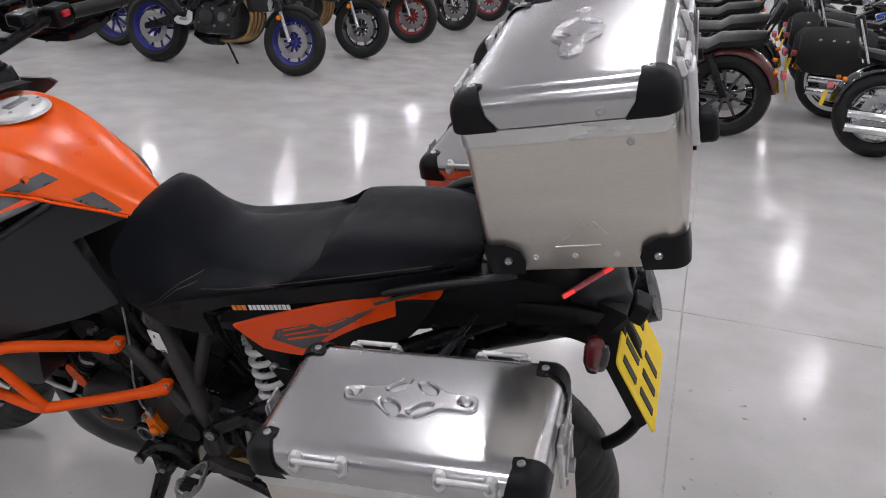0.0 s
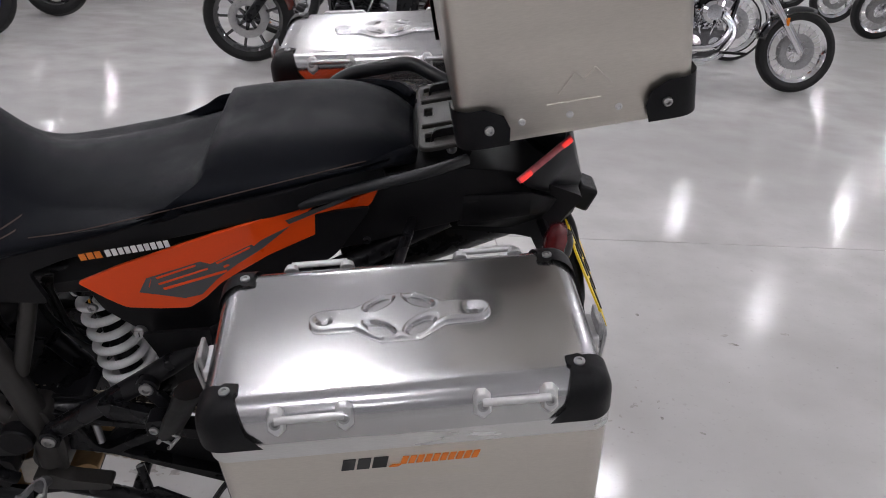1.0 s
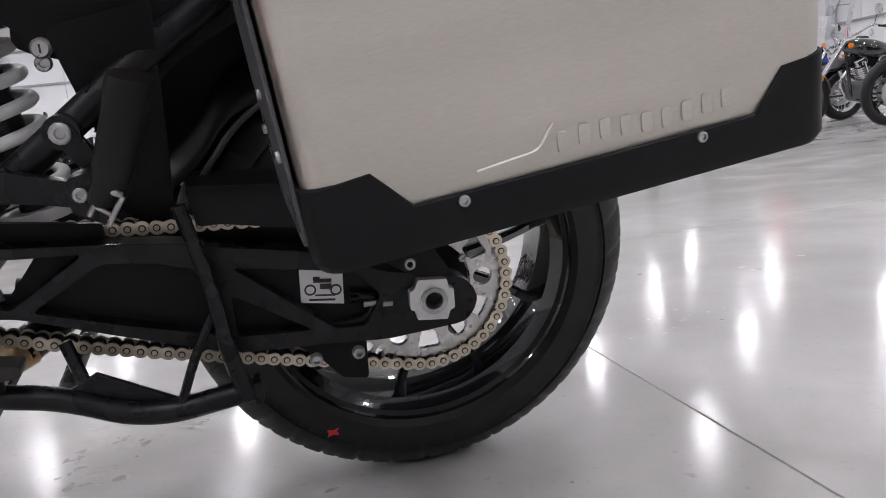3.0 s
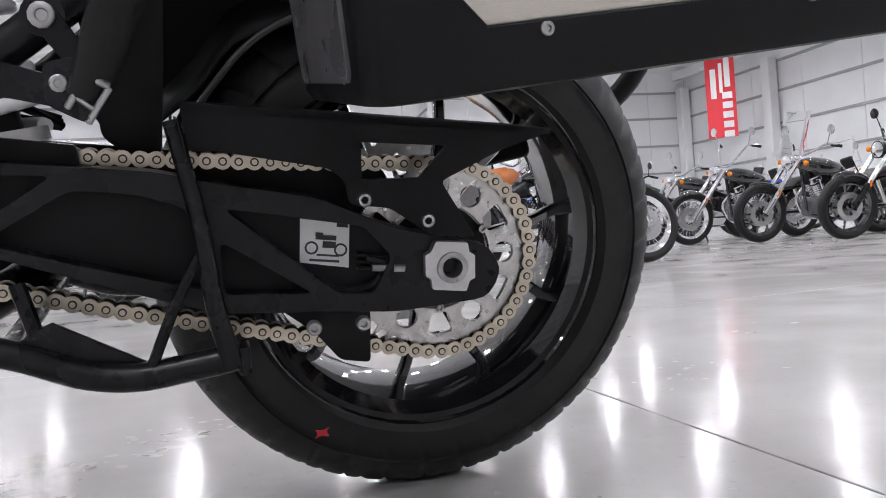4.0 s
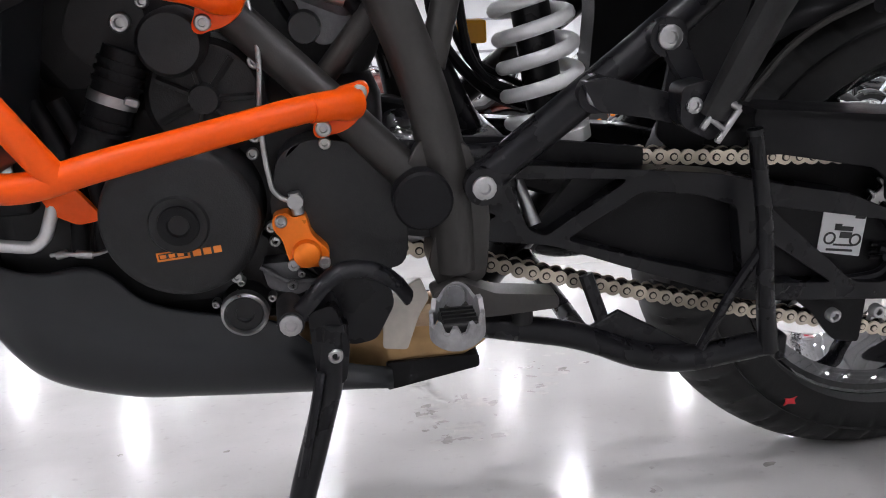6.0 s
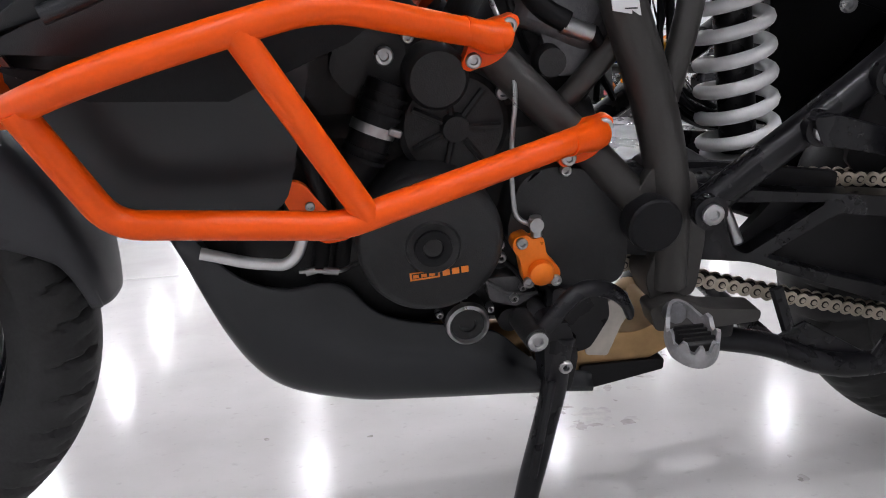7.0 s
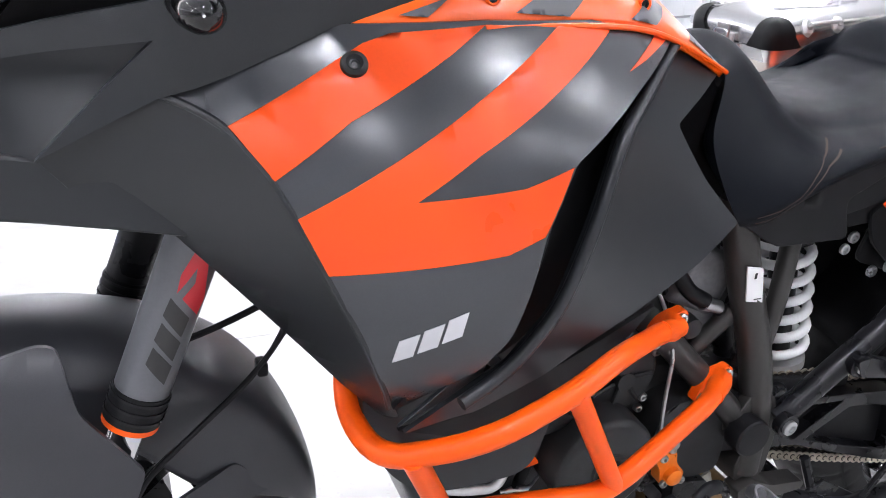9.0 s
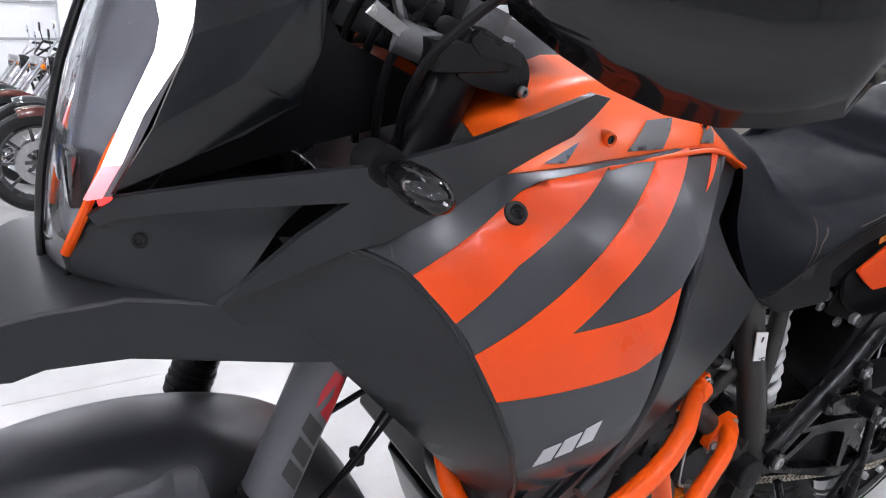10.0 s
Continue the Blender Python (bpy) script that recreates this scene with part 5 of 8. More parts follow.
FAIR = quad((2.2903, 2.2477, -3.4768, 1.1513, 0.3285, 2.4029), 0.0)
SIDE = quad((-1.6923, -1.8465, 1.8493, -0.3632, 1.9877, 0.0698), 0.0)
INNER = quad((-4.6606, -9.0168, -4.4466, -3.3964, -0.8938, 1.7206), 0.0)


def mirror(ob, drop=0.0):
    """The same part on the motorcycle's other side, where the tank's flank falls away."""
    me = ob.data.copy()
    for v in me.vertices:
        v.co.z -= drop * max(0.0, v.co.x + 1.2)
    me.transform(Matrix.Diagonal((1, -1, 1, 1)))
    me.flip_normals()
    o = new(ob.name.split(".")[0], me)
    o.parent = ob.parent
    for k in ob.modifiers:
        if k.type == "BEVEL":
            q = o.modifiers.new("bevel", "BEVEL")
            q.width, q.segments, q.limit_method, q.angle_limit = k.width, k.segments, k.limit_method, k.angle_limit
    return o


def fairings():
    out = [(-1.343, 0.945), (-1.275, 0.976), (-1.211, 0.999), (-1.078, 1.003), (-0.93, 1.0), (-0.864, 0.993), (-0.822, 0.978), (-0.919, 0.94), (-1.015, 0.894), (-1.05, 0.841), (-1.073, 0.747), (-1.094, 0.712), (-1.133, 0.684),
           (-1.168, 0.66), (-1.175, 0.69), (-1.205, 0.761), (-1.234, 0.819), (-1.255, 0.863), (-1.27, 0.891), (-1.299, 0.926), (-1.317, 0.936)]
    f = part("side_fairing", sheet(B(), round_poly(out, 0.006, 2), FAIR, 0.006, step=0.02), FAIRING, bike, "graphite side fairing with orange stripes", sharp=50, bevel=0.0018)
    mirror(f, 0.28)

    def decal(name, poly, mat, lift=-0.0012, surf=FAIR, parent=f, label=""):
        return part(name, sheet(B(), poly, lambda x, z: surf(x, z) + lift, 0.0008, step=0.015), mat, parent, label, sharp=60)

    decal("stripe", [(-1.299, 0.926), (-1.214, 0.974), (-1.189, 0.987), (-1.165, 0.994), (-1.08, 1.0), (-1.117, 0.98), (-1.208, 0.934), (-1.268, 0.891)], ORANGE_SHEET, label="orange stripe decal")
    decal("stripe", [(-1.254, 0.864), (-1.187, 0.901), (-1.101, 0.947), (-1.0, 0.999), (-0.925, 0.997), (-0.978, 0.971), (-1.042, 0.94), (-1.108, 0.909), (-1.164, 0.877), (-1.069, 0.882), (-1.018, 0.893), (-1.052, 0.842), (-1.087, 0.831), (-1.233, 0.82)], ORANGE_SHEET, label="orange stripe decal")
    decal("stripe", [(-0.924, 0.958), (-0.858, 0.984), (-0.828, 0.98), (-0.894, 0.964)], ORANGE_SHEET, label="orange stripe decal")
    # silver badge drawn as plain slanting blocks
    for k in range(3):
        u = -1.178 + 0.0198 * k
        z = 0.733 + 0.0095 * k
        decal("badge_block", [(u, z), (u + 0.0165, z + 0.0065), (u + 0.0195, z + 0.031), (u + 0.003, z + 0.0245)], SILVER_INK, label="silver badge block")
    hole = Vector((-1.199, FAIR(-1.199, 0.972), 0.972))
    n = Vector(((FAIR(-1.189, 0.972) - FAIR(-1.209, 0.972)) / 0.02, -1.0, (FAIR(-1.199, 0.982) - FAIR(-1.199, 0.962)) / 0.02)).normalized()
    bm = lathe(B(), [(0.004, -0.001), (0.007, -0.004), (0.0105, -0.0025), (0.0115, 0.001), (0.0115, 0.008), (0.004, 0.008)], 28, closed=True)
    bm.transform(Matrix.Translation(hole + n * 0.001) @ Vector((0, -1, 0)).rotation_difference(n).to_matrix().to_4x4())
    part("grommet", bm, RUBBER, f, "black rubber grommet")
    part("bolt", bolt_mesh(B(), hole + n * 0.0005, 0.0055, 0.002, n), SATIN, f)
    # dark side panel behind it
    side = [(-0.818, 0.978), (-0.76, 0.955), (-0.695, 0.925), (-0.744, 0.905), (-0.803, 0.884), (-0.754, 0.818), (-0.705, 0.767), (-0.78, 0.735), (-0.88, 0.702), (-0.949, 0.682), (-1.0, 0.662), (-1.08, 0.645), (-1.165, 0.655), (-1.118, 0.674), (-1.056, 0.695), (-1.0, 0.745), (-0.965, 0.82), (-0.931, 0.897), (-0.85, 0.95)]
    s = part("side_panel", sheet(B(), round_poly(side, 0.006, 2), lambda x, z: SIDE(x, z) + 0.008, 0.006, step=0.02), PANEL, bike, "dark smooth side panel below the tank", sharp=50, bevel=0.002)
    mirror(s, 0.28)
    lip = [(-1.11, 0.6785), (-1.056, 0.698), (-1.0, 0.748), (-0.965, 0.82), (-0.931, 0.9), (-0.82, 0.97)]
    part("vent_lip", tube(B(), [(x, SIDE(x, z) - 0.004, z) for x, z in lip], 0.007, 10, 0.03), PANEL, s)
    part("vent_back", sheet(B(), round_poly([(-1.17, 0.665), (-1.1, 0.67), (-1.03, 0.69), (-0.95, 0.74), (-0.9, 0.82), (-0.87, 0.88), (-0.78, 0.93), (-0.78, 0.985), (-0.93, 0.972), (-0.99, 0.935), (-1.07, 0.84), (-1.105, 0.73)], 0.01), lambda x, z: min(-0.1, SIDE(x, z) + 0.035), 0.01, step=0.03), BLACK, s)
    part("inner_filler", sheet(B(), round_poly([(-0.86, 0.965), (-0.76, 0.948), (-0.7, 0.915), (-0.66, 0.85), (-0.6, 0.76), (-0.7, 0.735), (-0.8, 0.75)], 0.02), lambda x, z: -0.085 + 0.1 * (x + 0.7), 0.01, step=0.04), BLACK, s)
    part("vent_floor", sheet(B(), [(-1.168, 0.66), (-1.133, 0.684), (-1.094, 0.712), (-1.08, 0.735), (-1.072, 0.71), (-1.056, 0.697), (-1.118, 0.674)], lambda x, z: SIDE(x, z) + 0.014, 0.006, step=0.02), PANEL, s, bevel=0.002)

    def rim_x(z):
        pts = ((0.7, -1.1), (0.747, -1.073), (0.841, -1.05), (0.894, -1.015), (0.94, -0.919), (1.0, -0.85))
        for (z0, x0), (z1, x1) in zip(pts, pts[1:]):
            if z <= z1:
                return x0 + (x1 - x0) * (z - z0) / (z1 - z0)
        return pts[-1][1]

    wall = [(-1.094, 0.712), (-1.073, 0.747), (-1.05, 0.841), (-1.015, 0.894), (-0.93, 0.935), (-0.905, 0.93), (-0.985, 0.885), (-1.022, 0.835), (-1.045, 0.75), (-1.068, 0.71)]
    part("vent_wall", sheet(B(), wall, lambda x, z: FAIR(rim_x(z), z) + 0.007 + 1.1 * max(0.0, x - rim_x(z)), 0.004, step=0.015), PANEL, s, sharp=60)
    cut = [(-0.83, 0.69), (-0.98, 0.645), (-1.09, 0.63), (-1.16, 0.642), (-1.1, 0.61), (-1.0, 0.6), (-0.9, 0.64)]
    part("lower_lip", sheet(B(), cut, lambda x, z: SIDE(x, max(z, 0.66)) + 0.03, 0.006, step=0.02), BLACK, s, bevel=0.002)
    # inner front panel and its wing up the nose
    inner = [(-1.349, 0.952), (-1.317, 0.935), (-1.3, 0.928), (-1.271, 0.892), (-1.254, 0.863), (-1.232, 0.816), (-1.203, 0.756), (-1.171, 0.685), (-1.152, 0.641), (-1.158, 0.622), (-1.19, 0.65), (-1.242, 0.71), (-1.301, 0.776), (-1.341, 0.82), (-1.369, 0.827), (-1.41, 0.85), (-1.437, 0.884)]
    i = part("front_panel", sheet(B(), round_poly(inner, 0.006, 2), lambda x, z: max(-0.31, INNER(x, z)) + 0.004, 0.006, step=0.02), PANEL, bike, "dark inner front panel", sharp=50, bevel=0.002)
    mirror(i)
    rim = [(-1.343, 0.945), (-1.317, 0.936), (-1.299, 0.926), (-1.27, 0.891), (-1.255, 0.863), (-1.234, 0.819), (-1.205, 0.761), (-1.175, 0.69), (-1.165, 0.66)]
    part("edge_bead", tube(B(), [(x, FAIR(x, z) + 0.001, z) for x, z in rim], 0.0035, 8, 0.02), PANEL, f)


fairings()


def strip(bm, rows, thick=0.005):
    """A curved skin over rows of points."""
    return rings(bm, rows, close_ring=False, caps=False)


def tank():
    secs = []
    #      x      top    side y  side z  low y   low z   far side
    for x, zt, ys, zs, yl, zl, far in ((-1.2, 1.035, 0.16, 1.02, 0.222, 0.998, 0.9), (-1.15, 1.06, 0.165, 1.04, 0.225, 1.0, 0.87), (-1.08, 1.076, 0.165, 1.055, 0.222, 1.0, 0.83), (-1.0, 1.078, 0.155, 1.056, 0.208, 1.0, 0.78),
                                       (-0.93, 1.07, 0.14, 1.05, 0.194, 0.998, 0.7), (-0.87, 1.049, 0.125, 1.03, 0.172, 0.99, 0.66), (-0.81, 1.013, 0.108, 0.999, 0.15, 0.972, 0.62), (-0.75, 0.973, 0.09, 0.965, 0.12, 0.95, 0.5), (-0.705, 0.943, 0.076, 0.939, 0.099, 0.93, 0.36), (-0.688, 0.932, 0.07, 0.929, 0.09, 0.922, 0.3)):
        half = [(0, zt), (ys * 0.35, zt - 0.002), (ys * 0.68, zt - 0.01), (ys * 0.9, (zt + zs) / 2 + 0.003), (ys, zs), ((ys + yl) / 2 + 0.006, (zs + zl) / 2), (yl, zl), (yl - 0.01, zl - 0.008)]
        secs.append([(x, -y, z) for y, z in half[::-1]] + [(x, y * far, z - (1 - far) * 0.035 * (y / yl)) for y, z in half[1:]])
    bm = rings(B(), secs, close_ring=False, caps=False)
    t = rounder(part("fuel_tank", bm, ORANGE, bike, "glossy orange fuel tank with dark decals", sharp=80), 2, 0.004)
    c = Vector((-0.998, 0, 1.077))
    m = Matrix.Translation(c) @ Matrix.Rotation(radians(-3), 4, "Y")
    bm = lathe(B(), [(0.001, 0.012), (0.05, 0.012), (0.054, 0.009), (0.058, 0.004), (0.064, 0.002), (0.066, -0.004), (0.001, -0.004)], 40, axis="z")
    bm.transform(m)
    cap = part("filler_cap", bm, ALU_CAST, t, "brushed round filler cap")
    bm = box(B(), (0.0, 0, 0.014), (0.02, 0.055, 0.005))
    bm.transform(m)
    part("key_flap", bm, STEEL, cap, bevel=0.002)
    for i in range(6):
        q = 2 * math.pi * i / 6
        part("bolt", bolt_mesh(B(), m @ Vector((0.046 * math.cos(q), 0.046 * math.sin(q), 0.012)), 0.004, 0.002, (0, 0, 1)), STEEL, cap)

    for poly in ([(-1.045, 1.008), (-0.998, 1.03), (-0.948, 1.028), (-0.985, 1.004)], [(-1.155, 1.006), (-1.105, 1.02), (-1.13, 1.005)], [(-0.903, 0.999), (-0.85, 1.018), (-0.822, 1.003), (-0.86, 0.991)], [(-0.79, 0.971), (-0.766, 0.974), (-0.71, 0.938), (-0.716, 0.936)]):
        lay_on(part("decal", sheet(B(), poly, -0.25, 0.001, step=0.005, single=True), GREY_INK, t, "dark grey tank decal", sharp=60), t, 0.0022)
    for x, y, z in ((-1.066, -0.207, 1.02), (-0.872, -0.157, 1.01)):
        p = (x, y, z)
        part("grommet", lathe(B(), [(0.003, 0.002), (0.006, -0.001), (0.008, 0.001), (0.008, 0.014), (0.003, 0.014)], 20, p, closed=True), ORANGE, t)
        part("bolt", bolt_mesh(B(), (x, y + 0.002, z), 0.0045, 0.002), SATIN, t)
    part("lower_lip", tube(B(), [(-1.08, -0.2235, 0.997), (-1.0, -0.2095, 0.997), (-0.93, -0.1955, 0.995), (-0.87, -0.1735, 0.987), (-0.81, -0.1515, 0.969), (-0.75, -0.1215, 0.947), (-0.698, -0.099, 0.9265)], 0.003, 8, 0.03), ORANGE_BAR, t)
    part("tank_top_panel", rings(B(), [[(x, y, 1.08 + 0.02 * (1 - (y / 0.13) ** 2) - 0.5 * max(0, -1.12 - x)) for y in (-0.12, -0.08, -0.04, 0, 0.04, 0.08, 0.12)] for x in (-1.2, -1.16, -1.1, -1.06)], close_ring=False, caps=False), BLACK, t)


tank()


def seat():
    secs = []
    # the nose rises over the tank's tail and is crowned; its front edge sweeps forward on the flank
    #      x      top    shoulder     flank         skirt         sweep
    for x, zt, w, zs, wm, zm, wl, zl, k in ((-0.69, 0.915, 0.08, 0.9, 0.118, 0.84, 0.14, 0.775, 1.0), (-0.697, 0.94, 0.097, 0.928, 0.142, 0.852, 0.17, 0.752, 1.0), (-0.67, 0.957, 0.09, 0.926, 0.15, 0.834, 0.178, 0.754, 0.6), (-0.645, 0.968, 0.084, 0.928, 0.153, 0.83, 0.18, 0.765, 0.35),
                                            (-0.61, 0.93, 0.086, 0.898, 0.156, 0.825, 0.179, 0.78, 0.1), (-0.57, 0.888, 0.086, 0.862, 0.159, 0.826, 0.177, 0.795, 0), (-0.534, 0.871, 0.092, 0.845, 0.162, 0.83, 0.175, 0.808, 0), (-0.44, 0.872, 0.115, 0.855, 0.166, 0.851, 0.172, 0.832, 0), (-0.36, 0.886, 0.13, 0.872, 0.166, 0.871, 0.17, 0.856, 0)):
        half = [(x, 0, zt), (x, w * 0.5, zt - (zt - zs) * 0.22), (x, w * 0.82, zt - (zt - zs) * 0.6), (x + 0.003 * k, w, zs), (x - 0.019 * k, (w + wm) / 2, (zs + zm) / 2), (x - 0.046 * k, wm, zm), (x - 0.003 * k, wl, zl + 0.012), (x + 0.012 * k, wl - 0.008, zl)]
        secs.append([(u, -y, z) for u, y, z in half[::-1]] + half[1:])
    #      x      top    half   skirt half, skirt z
    for x, zt, w, wl, zl in ((-0.31, 0.901, 0.15, 0.168, 0.872), (-0.278, 0.912, 0.15, 0.168, 0.88), (-0.262, 0.962, 0.128, 0.168, 0.888), (-0.17, 0.98, 0.128, 0.163, 0.918), (-0.1, 0.987, 0.128, 0.158, 0.94), (-0.04, 0.986, 0.12, 0.145, 0.955), (0.0, 0.977, 0.1, 0.125, 0.962), (0.025, 0.965, 0.075, 0.09, 0.955)):
        half = [(0, zt - 0.006), (w * 0.45, zt - 0.003), (w * 0.8, zt - 0.004), (w, zt - 0.02), (w + (wl - w) * 0.45, zt - 0.02 - (zt - zl) * 0.25), (w + (wl - w) * 0.85, zl + (zt - zl) * 0.33), (wl, zl + 0.012), (wl - 0.008, zl)]
        lean = 0.055 * math.exp(-((x + 0.275) / 0.05) ** 2)
        half = [(x - lean * k, y, z) for k, (y, z) in zip((0.0, 0.0, 0.0, 0.0, 0.2, 0.8, 0.8, 0.5), half)]
        secs.append([(u, -y, z) for u, y, z in half[::-1]] + half[1:])
    bm = rings(B(), secs, close_ring=False, caps=False)
    bm.verts.index_update()
    crease = bm.edges.layers.float.new("crease_edge")
    for ed in bm.edges:
        p, q = (v.index % 15 for v in ed.verts)
        if p == q and p in (4, 10) and max(v.co.x for v in ed.verts) > -0.5:
            ed[crease] = 0.62
        if p != q and min(v.index for v in ed.verts) // 15 == 1:
            ed[crease] = 0.7
        if p != q and min(v.index for v in ed.verts) // 15 in (10, 11):
            ed[crease] = 0.5
    s = rounder(part("seat", bm, VINYL, bike, "black stepped vinyl seat with stitched seams", sharp=80), 2, 0.008)
    part("seam", tube(B(), [(-0.5, -0.1748, 0.846), (-0.44, -0.1722, 0.856), (-0.31, -0.1682, 0.895), (-0.17, -0.163, 0.94), (-0.04, -0.145, 0.974)], 0.0008, 6, 0.05), THREAD, s, "pale stitched seam")
    for k in (0.0, 0.0075):
        run = [(-0.672, 0.759 + k), (-0.64, 0.767 + k), (-0.612, 0.782 + k), (-0.59, 0.803 + k), (-0.565, 0.822 + k), (-0.53, 0.836 + k)]
        lay_on(part("seam", sheet(B(), [(x, z) for x, z in run] + [(x, z + 0.0014) for x, z in run[::-1]], -0.25, 0.001, step=0.006, single=True), THREAD, s, "pale stitched seam"), s, 0.0018)
    # small badge on the skirt, drawn as bars
    for u, w, mat in ((-0.432, 0.009, ORANGE_INK), (-0.421, 0.009, ORANGE_INK), (-0.41, 0.009, ORANGE_INK)) + tuple((-0.396 + 0.0092 * i, 0.0068, WHITE_INK) for i in range(10)):
        z = 0.82 + (u + 0.42) * 0.24
        part("badge_bar", box(B(), (u, -0.1765, z), (w, 0.0012, 0.011), Matrix.Rotation(radians(-13), 3, "Y")), mat, s)
    base = [(-0.7, 0.765), (-0.64, 0.778), (-0.44, 0.85), (-0.3, 0.885), (-0.1, 0.945), (-0.02, 0.962), (-0.01, 0.935), (-0.1, 0.91), (-0.3, 0.85), (-0.46, 0.805), (-0.52, 0.775), (-0.5, 0.72), (-0.62, 0.72)]
    b = part("skirt_panel", sheet(B(), round_poly(base, 0.01, 2), lambda x, z: -0.166 + max(0, x + 0.15) * 0.25, 0.01, step=0.03), BLACK, bike, "black panel below the seat", bevel=0.002)
    mirror(b)


seat()


def tail():
    out = [(-0.452, 0.764), (-0.39, 0.797), (-0.312, 0.832), (-0.25, 0.86), (-0.2, 0.88), (-0.14, 0.902), (-0.086, 0.921), (-0.112, 0.9), (-0.132, 0.883), (-0.08, 0.901), (-0.022, 0.924), (-0.032, 0.899), (-0.105, 0.856), (-0.175, 0.824), (-0.212, 0.8), (-0.245, 0.774), (-0.27, 0.745), (-0.295, 0.725), (-0.34, 0.721), (-0.388, 0.721), (-0.415, 0.737)]
    surf = lambda x, z: -0.17 + max(0, x + 0.2) * 0.2
    o = part("tail_panel", sheet(B(), round_poly(out, 0.005, 2), surf, 0.006, step=0.03), ORANGE_SHEET, bike, "orange tail side panel with grey decal", bevel=0.0015)
    mirror(o)
    d = [(-0.365, 0.752), (-0.352, 0.778), (-0.272, 0.812), (-0.258, 0.808), (-0.21, 0.838), (-0.144, 0.872), (-0.185, 0.836), (-0.22, 0.81), (-0.25, 0.782), (-0.275, 0.752), (-0.3, 0.744)]
    part("decal", sheet(B(), d, lambda x, z: surf(x, z) - 0.0012, 0.001), GREY_INK, o, "dark grey number decal")
    for a, c, w in (((-0.35, 0.764), (-0.345, 0.778), 0.002), ((-0.338, 0.781), (-0.279, 0.807), 0.003), ((-0.336, 0.77), (-0.262, 0.802), 0.003), ((-0.33, 0.762), (-0.235, 0.8), 0.004), ((-0.25, 0.812), (-0.2, 0.842), 0.003), ((-0.24, 0.806), (-0.175, 0.842), 0.003)):
        part("digit_bar", sheet(B(), [a, c, (c[0], c[1] - w), (a[0] + w * 0.5, a[1] - w)], lambda x, zz: surf(x, zz) - 0.0018, 0.001), ORANGE_SHEET, o)
    part("digit_bar", sheet(B(), [(-0.15, 0.882), (-0.06, 0.918), (-0.06, 0.912), (-0.145, 0.876)], lambda x, zz: surf(x, zz) - 0.0016, 0.001), GREY_INK, o)
    # black body of the tail
    secs = []
    for x, lo, hi, w in ((-0.5, 0.7, 0.78, 0.14), (-0.35, 0.72, 0.84, 0.15), (-0.2, 0.77, 0.9, 0.15), (-0.05, 0.81, 0.945, 0.14), (0.08, 0.84, 0.955, 0.12), (0.17, 0.855, 0.94, 0.095), (0.235, 0.86, 0.91, 0.05), (0.275, 0.86, 0.885, 0.025)):
        secs.append([(x, -w, lo + 0.02), (x, -w * 1.02, (lo + hi) / 2), (x, -w * 0.85, hi - 0.01), (x, 0, hi), (x, w * 0.85, hi - 0.01), (x, w * 1.02, (lo + hi) / 2), (x, w, lo + 0.02), (x, w * 0.6, lo), (x, -w * 0.6, lo)])
    t = part("tail_unit", rings(B(), secs), BLACK, bike, "black moulded tail unit", sharp=30, bevel=0.004)
    part("grab_handle", tube(B(), [(-0.13, -0.155, 0.905), (-0.05, -0.155, 0.935), (0.05, -0.145, 0.962), (0.1, -0.12, 0.97)], 0.008, 12, 0.05), PANEL, t)
    part("grab_handle", tube(B(), [(-0.13, 0.155, 0.915), (-0.09, 0.16, 0.96), (0.02, 0.16, 0.99), (0.06, 0.145, 0.975), (0.1, 0.12, 0.965)], 0.012, 12, 0.03), PANEL, t)
    part("bolt", bolt_mesh(B(), (-0.036, -0.152, 0.848), 0.006, 0.005), SATIN, t)
    for s in (-1, 1):
        A, C, D, E = Vector((0.181, -0.104 * s, 0.93)), Vector((0.25, -0.07 * s, 0.98)), Vector((0.29, -0.03 * s, 0.9)), Vector((0.286, -0.036 * s, 0.862))
        F, G = Vector((0.2, -0.095 * s, 0.912)), Vector((0.262, -0.012 * s, 0.985))
        wedge = B()
        va, vc, vd, ve, vf, vg = [wedge.verts.new(v) for v in (A, C, D, E, F, G)]
        for face in ((va, vc, vd), (va, vd, ve), (va, ve, vf), (vc, vg, vd)):
            wedge.faces.new(face)
        cowl = part("tail_cowl", wedge, PANEL, t, sharp=15)
        q = cowl.modifiers.new("solid", "SOLIDIFY")
        q.thickness = 0.006
        low = [[(0.1, -0.11 * s, 0.905), (0.2, -0.096 * s, 0.906), (0.286, -0.037 * s, 0.857)], [(0.1, -0.112 * s, 0.86), (0.205, -0.082 * s, 0.862), (0.282, -0.036 * s, 0.84)], [(0.1, -0.07 * s, 0.83), (0.2, -0.055 * s, 0.82), (0.268, -0.03 * s, 0.815)]]
        skirt = part("tail_skirt", rings(B(), low, close_ring=False, caps=False), BLACK, t, sharp=15)
        q = skirt.modifiers.new("solid", "SOLIDIFY")
        q.thickness = 0.006
        lens = tube(B(), [(0.178, -0.107 * s, 0.929), (0.215, -0.091 * s, 0.958), (0.253, -0.071 * s, 0.985)], 0.0052, 10, 0.02)
        tl = part("tail_light", lens, RED_LENS, t, "red and clear tail light strip")
        for p, q in (((0.181, -0.1105, 0.9325), (0.196, -0.104, 0.944)), ((0.24, -0.0825, 0.9765), (0.252, -0.0765, 0.985))):
            part("led", tube(B(), [(p[0], p[1] * s, p[2]), (q[0], q[1] * s, q[2])], 0.0038, 8), DRL_RED, tl, "glowing red lamp")
